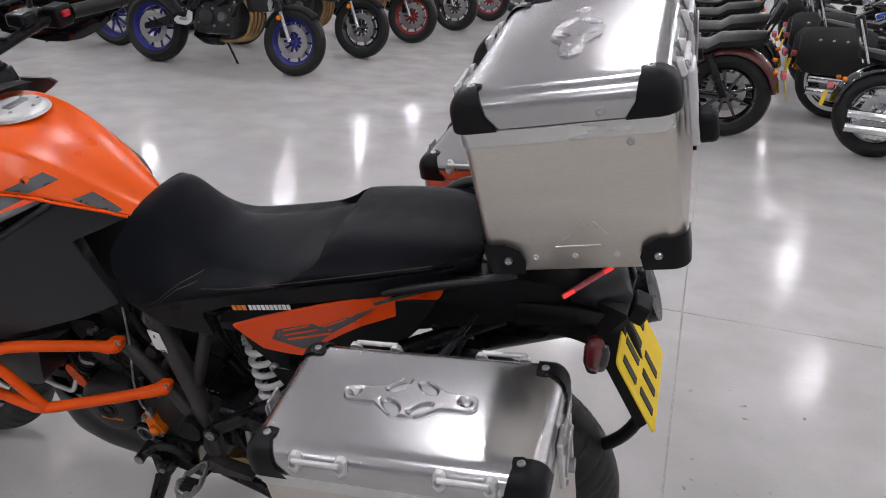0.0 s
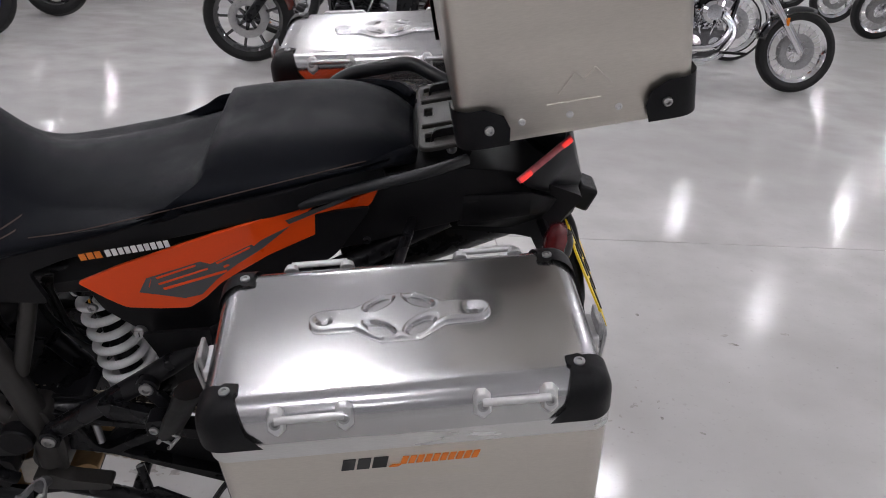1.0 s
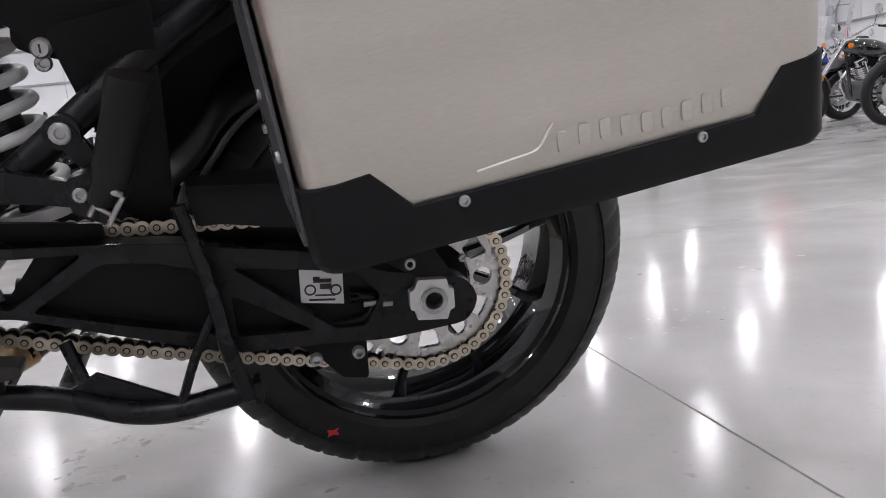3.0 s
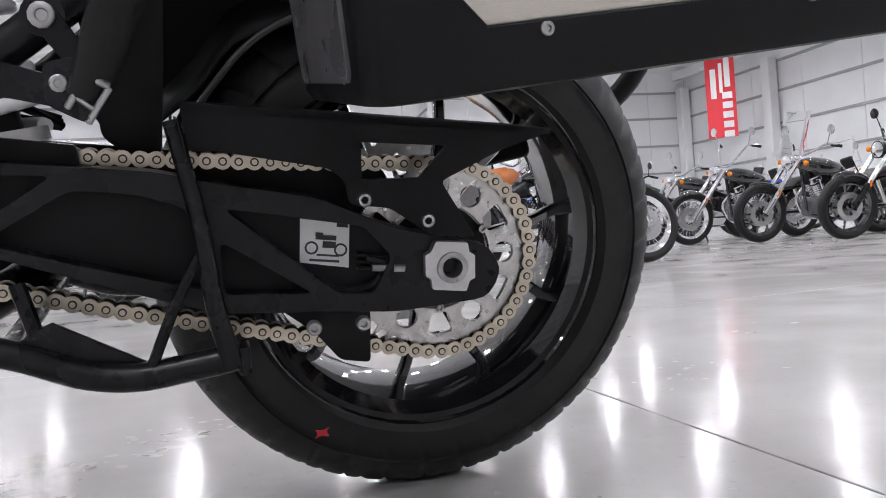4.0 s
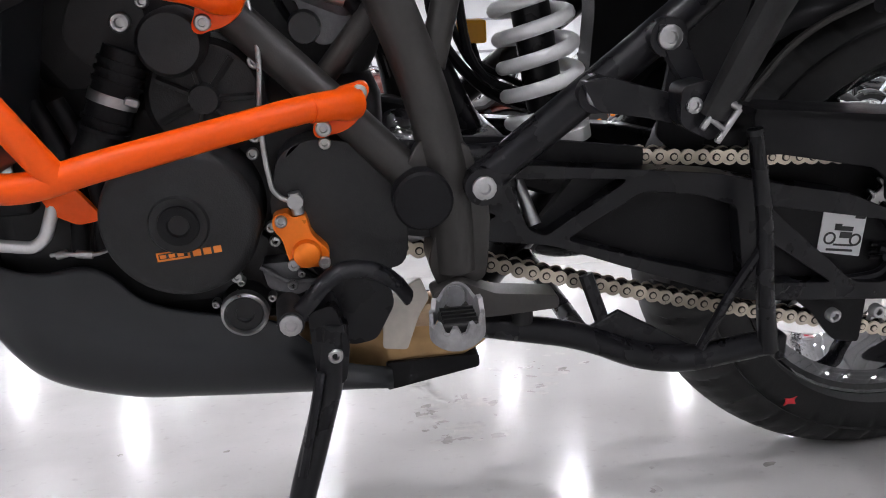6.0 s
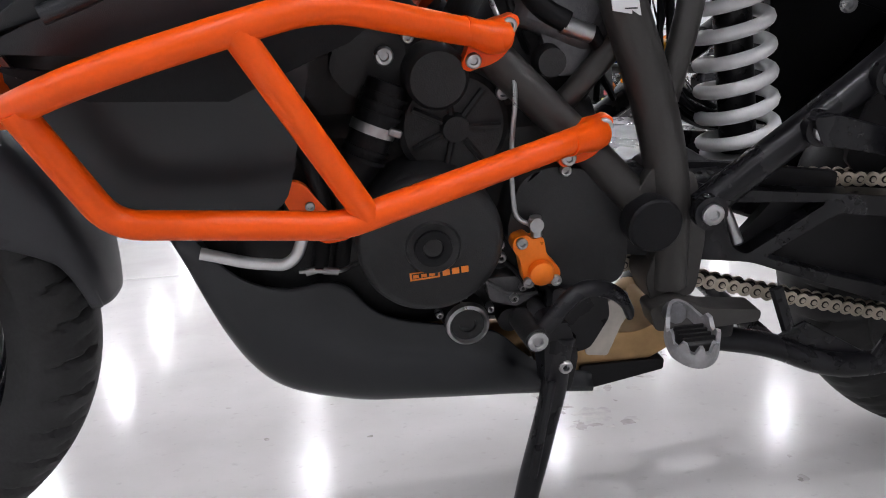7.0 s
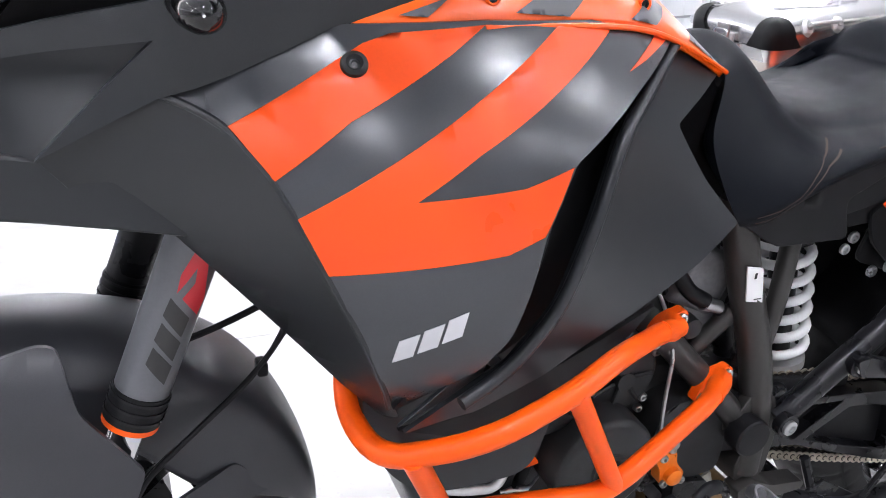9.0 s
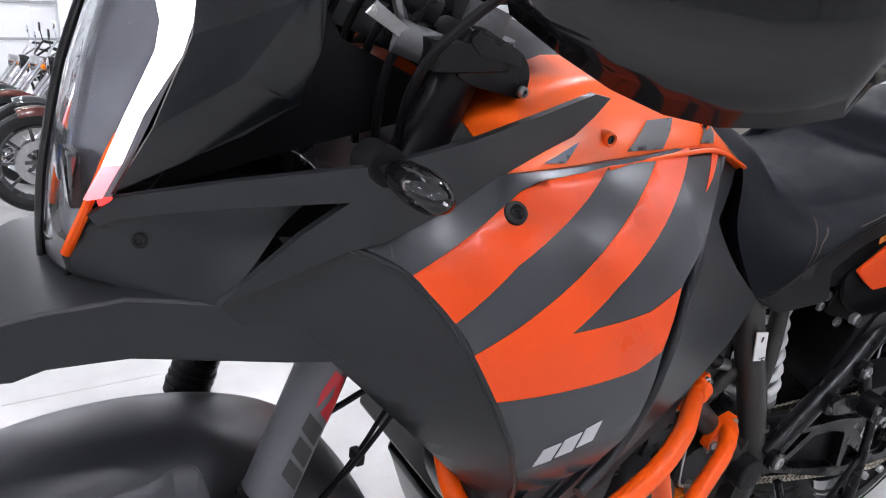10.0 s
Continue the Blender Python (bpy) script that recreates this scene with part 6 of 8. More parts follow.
    part("plate_light", box(B(), (0.302, 0, 0.853), (0.036, 0.052, 0.042), Matrix.Rotation(radians(20), 3, "Y")), BLACK, t, bevel=0.006)
    part("under_tail", sheet(B(), round_poly([(0.0, 0.9), (0.2, 0.915), (0.29, 0.885), (0.27, 0.855), (0.24, 0.8), (0.2, 0.81), (0.02, 0.82)], 0.01), -0.07, 0.14), BLACK, t, bevel=0.008)
    # hanger, plate and rear indicators
    h = part("plate_hanger", tube(B(), [(0.22, 0, 0.87), (0.29, 0, 0.8), (0.345, 0, 0.6), (0.3, 0, 0.5), (0.2, 0.0, 0.44), (0.08, 0.1, 0.4)], 0.014, 10, 0.06), BLACK, bike, "black number plate hanger")
    part("hanger_arm", sheet(B(), round_poly([(0.17, 0.87), (0.27, 0.86), (0.3, 0.76), (0.352, 0.6), (0.335, 0.58), (0.27, 0.7), (0.215, 0.8)], 0.01), -0.03, 0.06), BLACK, h, bevel=0.006)
    tilt = Matrix.Translation((0.318, 0, 0.736)) @ Matrix.Rotation(radians(-27), 4, "Y") @ Matrix.Rotation(radians(4), 4, "X")
    bm = sheet(B(), round_poly([(-0.108, -0.092), (0.108, -0.092), (0.108, 0.092), (-0.108, 0.092)], 0.012), 0.0, 0.003, plane="yz")
    bm.transform(tilt)
    pl = part("number_plate", bm, YELLOW, h, "yellow number plate with dark bars")
    for row, z in ((0, 0.042), (1, -0.04)):
        for i in range(4 - row):
            bm = box(B(), (0.004, -0.074 + 0.048 * i, z), (0.002, 0.017, 0.06))
            bm.transform(tilt)
            part("plate_bar", bm, INK, pl)
    for s in (-1, 1):
        st = part("rear_indicator", tube(B(), [(0.23, -0.05 * s, 0.835), (0.235, -0.11 * s, 0.835)], 0.008, 8), BLACK, bike, "small rear indicator on a black stem")
        bm = lathe(B(), [(0.001, -0.038), (0.012, -0.034), (0.019, -0.014), (0.019, 0.014), (0.012, 0.034), (0.001, 0.038)], 20, (0.244, -0.13 * s, 0.836), axis="z")
        part("housing", bm, DARK_RED, st, sharp=60)
        bm = lathe(B(), [(0.001, -0.03), (0.01, -0.026), (0.015, -0.01), (0.015, 0.01), (0.01, 0.026), (0.001, 0.03)], 16, (0.255, -0.13 * s, 0.834), axis="z")
        part("lens", bm, SMOKED, st, "clear ribbed lens")
    # luggage rack under the top case
    r = part("luggage_rack", sheet(B(), round_poly([(0.032, -0.105), (0.3, -0.1), (0.3, 0.1), (0.032, 0.105)], 0.02), lambda x, y: 0.962 + 0.25 * (x - 0.02), 0.008, [round_poly([(0.042, k - 0.013), (0.054, k - 0.013), (0.054, k + 0.013), (0.042, k + 0.013)], 0.004) for k in (-0.075, 0.005, 0.075)] + [round_poly([(0.038, k - 0.006), (0.2, k - 0.006), (0.2, k + 0.006), (0.038, k + 0.006)], 0.003) for k in (-0.04, 0.04)], plane="xy"), FRAME_PAINT, bike, "satin black luggage rack plate", bevel=0.002)
    for s in (-1, 1):
        part("rack_arm", sheet(B(), round_poly([(0.05, 0.99), (0.09, 1.0), (0.12, 0.985), (0.1, 0.93), (0.06, 0.925), (0.05, 0.945)], 0.012), -0.075 * s - 0.004, 0.008), BLACK, r, bevel=0.002)
        part("rack_bolt", bolt_mesh(B(), (0.08, -0.08 * s, 0.965), 0.008, 0.006, (0, -s, 0)), STEEL, r)


tail()


def nose():
    """Headlight, beak, cowl wings, screen and cockpit."""
    lens_rows = []
    for z, xf, w in ((0.866, -1.546, 0.045), (0.9, -1.546, 0.062), (0.95, -1.54, 0.076), (1.0, -1.53, 0.088), (1.05, -1.518, 0.098), (1.1, -1.5, 0.104), (1.15, -1.475, 0.108)):
        row = []
        for i in range(-5, 6):
            y = w * i / 5
            row.append((xf + 5.0 * (y * y), y, z))
        lens_rows.append(row)
    ob = part("headlight", rings(B(), [[(x + 0.014, y * 0.94, z) for x, y, z in row] for row in lens_rows[1:]], close_ring=False, caps=False), LAMP_BOWL, bike, "tall split headlight with a lit running light")
    part("lamp_base", rings(B(), [[(x + 0.008, y * 0.96, z) for x, y, z in row] for row in lens_rows[:2]], close_ring=False, caps=False), LAMP_CHIN, ob)
    lens = part("lens", rings(B(), lens_rows, close_ring=False, caps=False), CLEAR, ob, "clear headlight lens")
    k = lens.modifiers.new("solid", "SOLIDIFY")
    k.thickness = 0.003
    edge = [(x - 0.001, y, z) for x, y, z in ([r[0] for r in lens_rows] + lens_rows[-1][1:-1] + [r[-1] for r in lens_rows[::-1]] + lens_rows[0][::-1][1:])]
    part("bezel", tube(B(), edge, 0.0034, 8, 0.01), SMOKED, ob)
    part("centre_fin", tube(B(), [(-1.549, 0, 0.866), (-1.549, 0, 0.9), (-1.544, 0, 0.95), (-1.534, 0, 1.0), (-1.522, 0, 1.05), (-1.504, 0, 1.1), (-1.479, 0, 1.15)], 0.0045, 10, 0.02), SMOKED, ob)
    for s in (-1, 1):
        part("led_block", box(B(), (-1.522, 0.035 * s, 0.96), (0.012, 0.03, 0.05)), GLOSS, ob, bevel=0.003)
        band = [((-1.517, 0.078, 0.955), (-1.507, 0.09, 0.962)), ((-1.504, 0.084, 0.985), (-1.492, 0.096, 0.992)), ((-1.49, 0.088, 1.023), (-1.475, 0.101, 1.033)), ((-1.467, 0.092, 1.083), (-1.446, 0.108, 1.081)), ((-1.461, 0.094, 1.105), (-1.438, 0.111, 1.107)), ((-1.463, 0.096, 1.125), (-1.436, 0.112, 1.128)), ((-1.468, 0.097, 1.15), (-1.438, 0.113, 1.15))]
        band = [(tuple(u + (v - u) * k for u, v in zip(p, q)), q) for (p, q), k in zip(band, (0.25, 0.35, 0.45, 0.42, 0.3, 0.2, 0.15))]
        for name, lo, hi, mat, words in (("running_light", 1, 7, DRL, "white lit running light strip"), ("lower_running_light", 0, 2, DRL_PINK, "pink lower end of the running light")):
            rows = [[(x0 - 0.007, (y0 + 0.004) * s, z0), ((x0 + x1) / 2 - 0.009, ((y0 + y1) / 2 + 0.006) * s, (z0 + z1) / 2), (x1 - 0.003, (y1 + 0.006) * s, z1)] for (x0, y0, z0), (x1, y1, z1) in band[lo:hi]]
            strip_ob = part(name, rings(B(), rows, close_ring=False, caps=False), mat, ob, words, sharp=80)
            k = strip_ob.modifiers.new("solid", "SOLIDIFY")
            k.thickness, k.offset = 0.004, 0
        part("lamp_edge", tube(B(), [(-1.536, 0.06 * s, 0.9), (-1.519, 0.079 * s, 0.95), (-1.5, 0.086 * s, 1.0), (-1.494, 0.087 * s, 1.012)], (0.005, 0.003), 8, 0.02), ORANGE_BAR, ob, "orange edge beside the lens")
        part("running_light_end", tube(B(), [(-1.511, 0.086 * s, 0.955), (-1.49, 0.1 * s, 0.9605)], (0.004, 0.002), 8), DRL_RED, ob, "glowing red tip of the running light")
        # cowl beside the lamp, running back as a wing
        cow = [(-1.52, 0.942), (-1.5, 0.962), (-1.42, 0.99), (-1.33, 1.018), (-1.245, 1.034), (-1.15, 1.05), (-1.085, 1.062), (-1.06, 1.056), (-1.08, 1.04), (-1.13, 1.01), (-1.21, 0.997), (-1.29, 0.962), (-1.345, 0.942), (-1.437, 0.882), (-1.344, 0.985), (-1.42, 0.967), (-1.5, 0.944), (-1.514, 0.934)]
        surf = lambda x, z, s=s: s * (0.062 + min(0.155, 0.72 * max(0.0, x + 1.54)) + 0.3 * max(0, 0.95 - z) * min(1.0, max(0.0, x + 1.54) * 10)) if x < -1.24 else s * (0.217 - 0.2 * (x + 1.24))
        scoop = [(-1.54, 0.9), (-1.516, 0.938), (-1.5, 0.948), (-1.42, 0.972), (-1.335, 0.992), (-1.345, 0.972), (-1.432, 0.878), (-1.47, 0.876), (-1.536, 0.882)]
        c = part("nose_cowl", sheet(B(), cow, surf, 0.008 * s, step=0.02), PANEL, bike, "dark nose cowl with an air notch", sharp=45, bevel=0.002)
        dip = lambda x, z: surf(x, z) - s * (0.004 + 0.38 * max(0.0, x + 1.47) * max(0.0, min(1.0, (z - 0.865) / 0.07)))
        part("scoop", sheet(B(), round_poly(scoop, 0.004, 2), dip, -0.005 * s, step=0.015), PANEL, c, "smooth hollow scoop", sharp=60)
        part("bolt", bolt_mesh(B(), (-1.484, surf(-1.484, 0.924) - 0.0035 * s, 0.924), 0.007, 0.003, (-0.4, s, 0)), SATIN, c)
        pts = [(-1.5038, 0.09, 0.961), (-1.4722, 0.105, 1.0215), (-1.4104, 0.138, 1.068), (-1.4513, 0.12, 0.9951), (-1.4021, 0.134, 1.0209), (-1.359, 0.138, 1.0453), (-1.3376, 0.131, 1.0893), (-1.331, 0.124, 1.18), (-1.3594, 0.132, 1.1283), (-1.345, 0.128, 1.18), (-1.4422, 0.115, 1.0982), (-1.437, 0.116, 1.18)]
        bm = B()
        vs = [bm.verts.new((x, y * s, z)) for x, y, z in pts]
        for f in ((0, 3, 2, 1), (3, 4, 5, 2), (5, 6, 8, 2), (6, 7, 9, 8), (1, 2, 8, 10), (10, 8, 9, 11)):
            bm.faces.new([vs[i] for i in f])
        cheek = part("lamp_cheek", bm, CHEEK, c, "satin black faceted cheek beside the lamp", sharp=8)
        k = cheek.modifiers.new("solid", "SOLIDIFY")
        k.thickness = 0.004
        k = cheek.modifiers.new("bevel", "BEVEL")
        k.width, k.segments, k.limit_method, k.angle_limit = 0.003, 2, "ANGLE", radians(8)
        part("inner_wall", sheet(B(), [(-1.47, 0.96), (-1.36, 0.985), (-1.2, 1.015), (-1.2, 1.045), (-1.3, 1.09), (-1.33, 1.14), (-1.4, 1.05)], 0.085 * s, -0.005 * s), BLACK, c)
        ind = part("front_indicator", tube(B(), [(-1.318, 0.19 * s, 1.012), (-1.318, 0.222 * s, 1.0165)], (0.019, 0.0165), 18), BLACK, bike, "stubby front indicator with a smoked lens")
        bm = lathe(B(), [(0.001, -0.046), (0.008, -0.043), (0.0135, -0.03), (0.0158, -0.008), (0.0135, 0.016), (0.009, 0.03), (0.001, 0.032)], 24, axis="y")
        bm.transform(Matrix.Translation((-1.317, 0.262 * s, 1.017)) @ Matrix.Diagonal((1.15, s * -1.0, 1.0, 1)))
        part("lens", bm, SMOKED, ind, "smoked glossy indicator lens", sharp=60)
        part("reflector", lathe(B(), [(0.001, 0.272 * s), (0.012, 0.274 * s), (0.001, 0.31 * s)], 16, (-1.3185, 0, 1.0185)), CHROME, ind)
    # beak below the lamp
    secs = []
    for x, w, zt, zl, zb in ((-1.8, 0.02, 0.8, 0.792, 0.785), (-1.74, 0.05, 0.815, 0.795, 0.788), (-1.66, 0.076, 0.834, 0.798, 0.792), (-1.59, 0.1, 0.86, 0.804, 0.8), (-1.565, 0.11, 0.868, 0.817, 0.812), (-1.5, 0.125, 0.878, 0.822, 0.818),
                             (-1.44, 0.158, 0.88, 0.826, 0.82), (-1.38, 0.182, 0.872, 0.824, 0.82), (-1.32, 0.19, 0.86, 0.815, 0.81)):
        secs.append([(x, -w, zl), (x, -w * 0.94, zt), (x, 0, zt + 0.004), (x, w * 0.94, zt), (x, w, zl), (x, w * 0.85, zb), (x, 0, zb + 0.012), (x, -w * 0.85, zb)])
    part("beak", rings(B(), secs), PANEL, bike, "dark pointed beak under the headlight", sharp=30, bevel=0.003)
    # screen, instrument and stays
    scr = []
    for z, x, w in ((1.15, -1.47, 0.1), (1.22, -1.43, 0.13), (1.3, -1.38, 0.14), (1.38, -1.32, 0.13), (1.42, -1.29, 0.1)):
        scr.append([(x + 1.6 * (w * i / 4) ** 2, w * i / 4, z) for i in range(-4, 5)])
    ws = part("windscreen", rings(B(), scr, close_ring=False, caps=False), SMOKE, bike, "smoked upright windscreen")
    k = ws.modifiers.new("solid", "SOLIDIFY")
    k.thickness = 0.004
    part("screen_stay", tube(B(), [(-1.28, -0.12, 1.17), (-1.25, -0.11, 1.1), (-1.22, -0.12, 1.08)], 0.006, 8, 0.02), STEEL, ws)
    part("screen_stay", sheet(B(), [(-1.3, 1.12), (-1.24, 1.085), (-1.2, 1.07), (-1.2, 1.078), (-1.245, 1.1), (-1.29, 1.13)], -0.13, 0.004), STEEL, ws)
    part("instrument", box(B(), (-1.24, 0, 1.19), (0.04, 0.2, 0.13), Matrix.Rotation(radians(25), 3, "Y")), BLACK, bike, "black instrument panel", bevel=0.012)
    part("inner_cowl", rings(B(), [[(x, y, z) for y, z in ((-k, 0.97), (-k * 0.8, 0.9), (0, 0.88), (k * 0.8, 0.9), (k, 0.97))] for x, k in ((-1.43, 0.07), (-1.3, 0.12), (-1.18, 0.15))], close_ring=False, caps=False), BLACK, bike, "black inner cowl")


nose()


def forks():
    top, low = Vector((-1.21, 0, 1.06)), Vector((-1.49, 0, 0.33))
    for s in (-1, 1):
        y = 0.128 * s
        d = low - top
        at = lambda t: Vector((top.x + d.x * t, y, top.z + d.z * t))
        f = part("fork_leg", cyl(B(), at(0.56), at(0.98), 0.0185, 20), CHROME, bike, "upside-down fork leg with grey and red sticker")
        part("outer_tube", cyl(B(), at(-0.04), at(0.59), 0.0265, 28), SATIN, f)
        part("dust_seal", cyl(B(), at(0.583), at(0.628), 0.0285, 24), BLACK, f)
        part("seal_ring", cyl(B(), at(0.628), at(0.636), 0.0282, 24), ORANGE_BAR if s < 0 else BLACK, f)
        for t in (0.588, 0.602, 0.616):
            part("seal_ridge", cyl(B(), at(t), at(t + 0.004), 0.0298, 24), SATIN, f)
        st = cyl(B(), at(0.3), at(0.583), 0.0272, 28)
        w = part("wrap", st, SILVER_WRAP if s < 0 else SATIN, f, "silver-grey wrap with red and black marks")
        n = d.normalized()
        sd = Vector((n.z, 0, -n.x))
        red = [(0.464, 80), (0.475, 114), (0.508, 130), (0.525, 140), (0.547, 134), (0.525, 87), (0.502, 101), (0.482, 95), (0.504, 84), (0.52, 74), (0.496, 70)]
        bar = [(-0.039, 66), (-0.016, 116), (0.011, 113), (-0.014, 63)]
        for mat, poly in ((RED_INK, red), (INK, [(0.566 + t, q) for t, q in bar]), (INK, [(0.6 + t, q) for t, q in bar]), (INK, [(0.634 + t, q) for t, q in bar])):
            bm = sheet(B(), round_poly([(radians(q + 4) * 0.03, (t - 0.087) * 0.78) for t, q in poly], 0.0006, 1), 0.0, 0.0008, step=0.003, single=True)
            for v in bm.verts:
                q, t = v.co.x / 0.03, v.co.z / 0.78
                v.co = at(t) + (sd * math.cos(q) + Vector((0, s, 0)) * math.sin(q)) * 0.0277
            part("wrap_mark", bm, mat, w)
        foot = part("fork_foot", sheet(B(), round_poly([(-1.46, 0.43), (-1.43, 0.42), (-1.47, 0.33), (-1.52, 0.285), (-1.565, 0.31), (-1.555, 0.36), (-1.5, 0.39)], 0.012), y - 0.02, 0.04), SATIN, f, bevel=0.006)
        cal = part("brake_caliper", sheet(B(), round_poly([(-1.43, 0.42), (-1.37, 0.41), (-1.345, 0.34), (-1.36, 0.3), (-1.4, 0.3), (-1.42, 0.35), (-1.44, 0.38)], 0.012), 0.045 * s if s > 0 else -0.105, 0.06), SATIN, bike, "black radial brake caliper", bevel=0.008)
        for x, z in ((-1.358, 0.365), (-1.39, 0.315), (-1.41, 0.4)):
            part("bolt", bolt_mesh(B(), (x, 0.105 * s, z), 0.0085, 0.006, (0, s, 0)), STEEL, cal)
        part("piston_cover", cyl(B(), (-1.385, 0.1 * s, 0.36), (-1.385, 0.112 * s, 0.36), 0.015, 20), SATIN, cal)
        part("bracket", sheet(B(), round_poly([(-1.47, 0.41), (-1.44, 0.4), (-1.41, 0.35), (-1.44, 0.34), (-1.48, 0.37)], 0.006), 0.1 * s, 0.01), BROWN, cal)
    for z, x in ((1.075, -1.2), (0.92, -1.262)):
        part("triple_clamp", sheet(B(), round_poly([(x - 0.05, -0.16), (x + 0.045, -0.16), (x + 0.06, 0), (x + 0.045, 0.16), (x - 0.05, 0.16), (x - 0.03, 0)], 0.02), z, 0.028, plane="xy"), SATIN, bike, "black triple clamp", bevel=0.005)


forks()


def clamp_ends():
    for s in (-1, 1):
        blk = part("clamp_end", sheet(B(), round_poly([(-1.224, 1.1), (-1.205, 1.118), (-1.15, 1.093), (-1.138, 1.075), (-1.141, 1.048), (-1.2, 1.062), (-1.222, 1.072)], 0.01), 0.1 * s, 0.058 * s), SATIN, bike, "black fork clamp end with steel bolts", bevel=0.006)
        part("rim_step", sheet(B(), round_poly([(-1.214, 1.105), (-1.204, 1.114), (-1.152, 1.09), (-1.146, 1.08), (-1.2, 1.09)], 0.004), 0.158 * s, 0.004 * s), SATIN, blk, bevel=0.001)
        part("fork_cap", cyl(B(), (-1.182, 0.128 * s, 1.1), (-1.172, 0.128 * s, 1.128), 0.021, 24), ENGINE_GREY, blk)
        part("bolt", bolt_mesh(B(), (-1.15, 0.162 * s, 1.058), 0.0055, 0.006, (0, s, 0)), STEEL, blk)
        part("connector", cyl(B(), (-1.262, 0.115 * s, 1.1), (-1.228, 0.13 * s, 1.088), 0.016, 18), ENGINE_GREY, blk)
        part("connector", cyl(B(), (-1.255, 0.11 * s, 1.135), (-1.225, 0.12 * s, 1.12), 0.013, 16), BLACK, blk)


clamp_ends()


def front_fender():
    secs = []
    angles = (2, 6, 12, 18, 25, 33, 42, 52, 64, 78, 92, 106, 120, 134, 146)
    inner_r = (0.345, 0.343, 0.336, 0.31, 0.268, 0.245, 0.24, 0.245, 0.25, 0.27, 0.29, 0.3, 0.315, 0.33, 0.345)
    for a, ri in zip(angles, inner_r):
        q = radians(a)
        ro = 0.352 + 0.013 * math.sin(math.pi * min(1.0, a / 85)) - 0.006 * max(0.0, min(1.0, (a - 55) / 40))
        w = 0.03 + 0.055 * min(1.0, a / 22) ** 0.6
        b = max(0.0, min(1.0, (a - 40) / 28))
        prof = [(ri, 1.0)] + [(ri + (ro - 0.03 - ri) * k, 1.0 + 0.03 * k) for k in (0.35, 0.7)] + [(ro - 0.03 - 0.016 * b if ro - 0.046 > ri else (ro - 0.03 if ro - 0.03 > ri else ri + 0.001), 1.03), (ro - 0.012 - 0.006 * b, 0.96 - 0.16 * b), (ro - 0.003 - 0.004 * b, 0.8 - 0.25 * b), (ro, 0.45 - 0.15 * b)]
        row = [(r, -k) for r, k in prof] + [(ro + 0.002, 0)] + [(r, k) for r, k in prof[::-1]]
        secs.append([(FRONT[0] + r * math.cos(q), k * w, FRONT[2] + r * math.sin(q)) for r, k in row])
    bm = rings(B(), secs, close_ring=False, caps=False)
    f = rounder(part("front_fender", bm, FENDER, bike, "dark front mudguard", sharp=80), 2, 0.004, 0)
    for s in (-1, 1):
        guard = [(-1.6, 0.655), (-1.53, 0.68), (-1.46, 0.694), (-1.444, 0.69), (-1.43, 0.63), (-1.378, 0.553), (-1.396, 0.5), (-1.421, 0.45), (-1.441, 0.4), (-1.49, 0.33), (-1.57, 0.3), (-1.63, 0.4), (-1.64, 0.55)]
        if s > 0:
            guard = [(x, min(z, 0.56)) for x, z in guard[4:]] + [(-1.6, 0.55)]
        part("fork_guard", sheet(B(), round_poly(guard, 0.008, 3), lambda x, z: s * (0.158 - 0.7 * max(0, z - 0.65) - 0.35 * max(0, -1.5 - x)), -0.005 * s, step=0.02), FENDER, f, "smooth dark fork guard", sharp=60, bevel=0.003)
        arm = [(-1.235, 0.44), (-1.283, 0.489), (-1.37, 0.447), (-1.421, 0.406), (-1.45, 0.37), (-1.407, 0.382), (-1.283, 0.425)]
        part("fender_arm", sheet(B(), round_poly(arm, 0.008, 3), lambda x, z: s * (0.09 - 0.15 * (x + 1.28)), -0.006 * s, step=0.02), FENDER, f, "dark arm from the mudguard to the fork", sharp=60, bevel=0.002)
    # brake hoses to the fork
    part("brake_hose", tube(B(), [(-1.2, -0.12, 0.72), (-1.25, -0.1, 0.62), (-1.31, -0.11, 0.57), (-1.39, -0.14, 0.52), (-1.4, -0.13, 0.44)], 0.0032, 8, 0.05), BLACK, bike, "black brake hose with a tie")
    part("thin_line", tube(B(), [(-1.19, -0.1, 0.74), (-1.245, -0.085, 0.61), (-1.31, -0.1, 0.56), (-1.4, -0.12, 0.5), (-1.42, -0.12, 0.38)], 0.003, 8, 0.05), BLACK, bike, "thin black sensor cable")
    part("cable_tie", box(B(), (-1.25, -0.09, 0.612), (0.012, 0.022, 0.016)), BLACK, bike, "black cable tie", bevel=0.003)
    part("upper_cable", tube(B(), [(-1.18, -0.06, 0.7), (-1.3, -0.05, 0.64), (-1.42, -0.03, 0.6)], 0.004, 8, 0.05), BLACK, bike, "black cable to the fork")


front_fender()


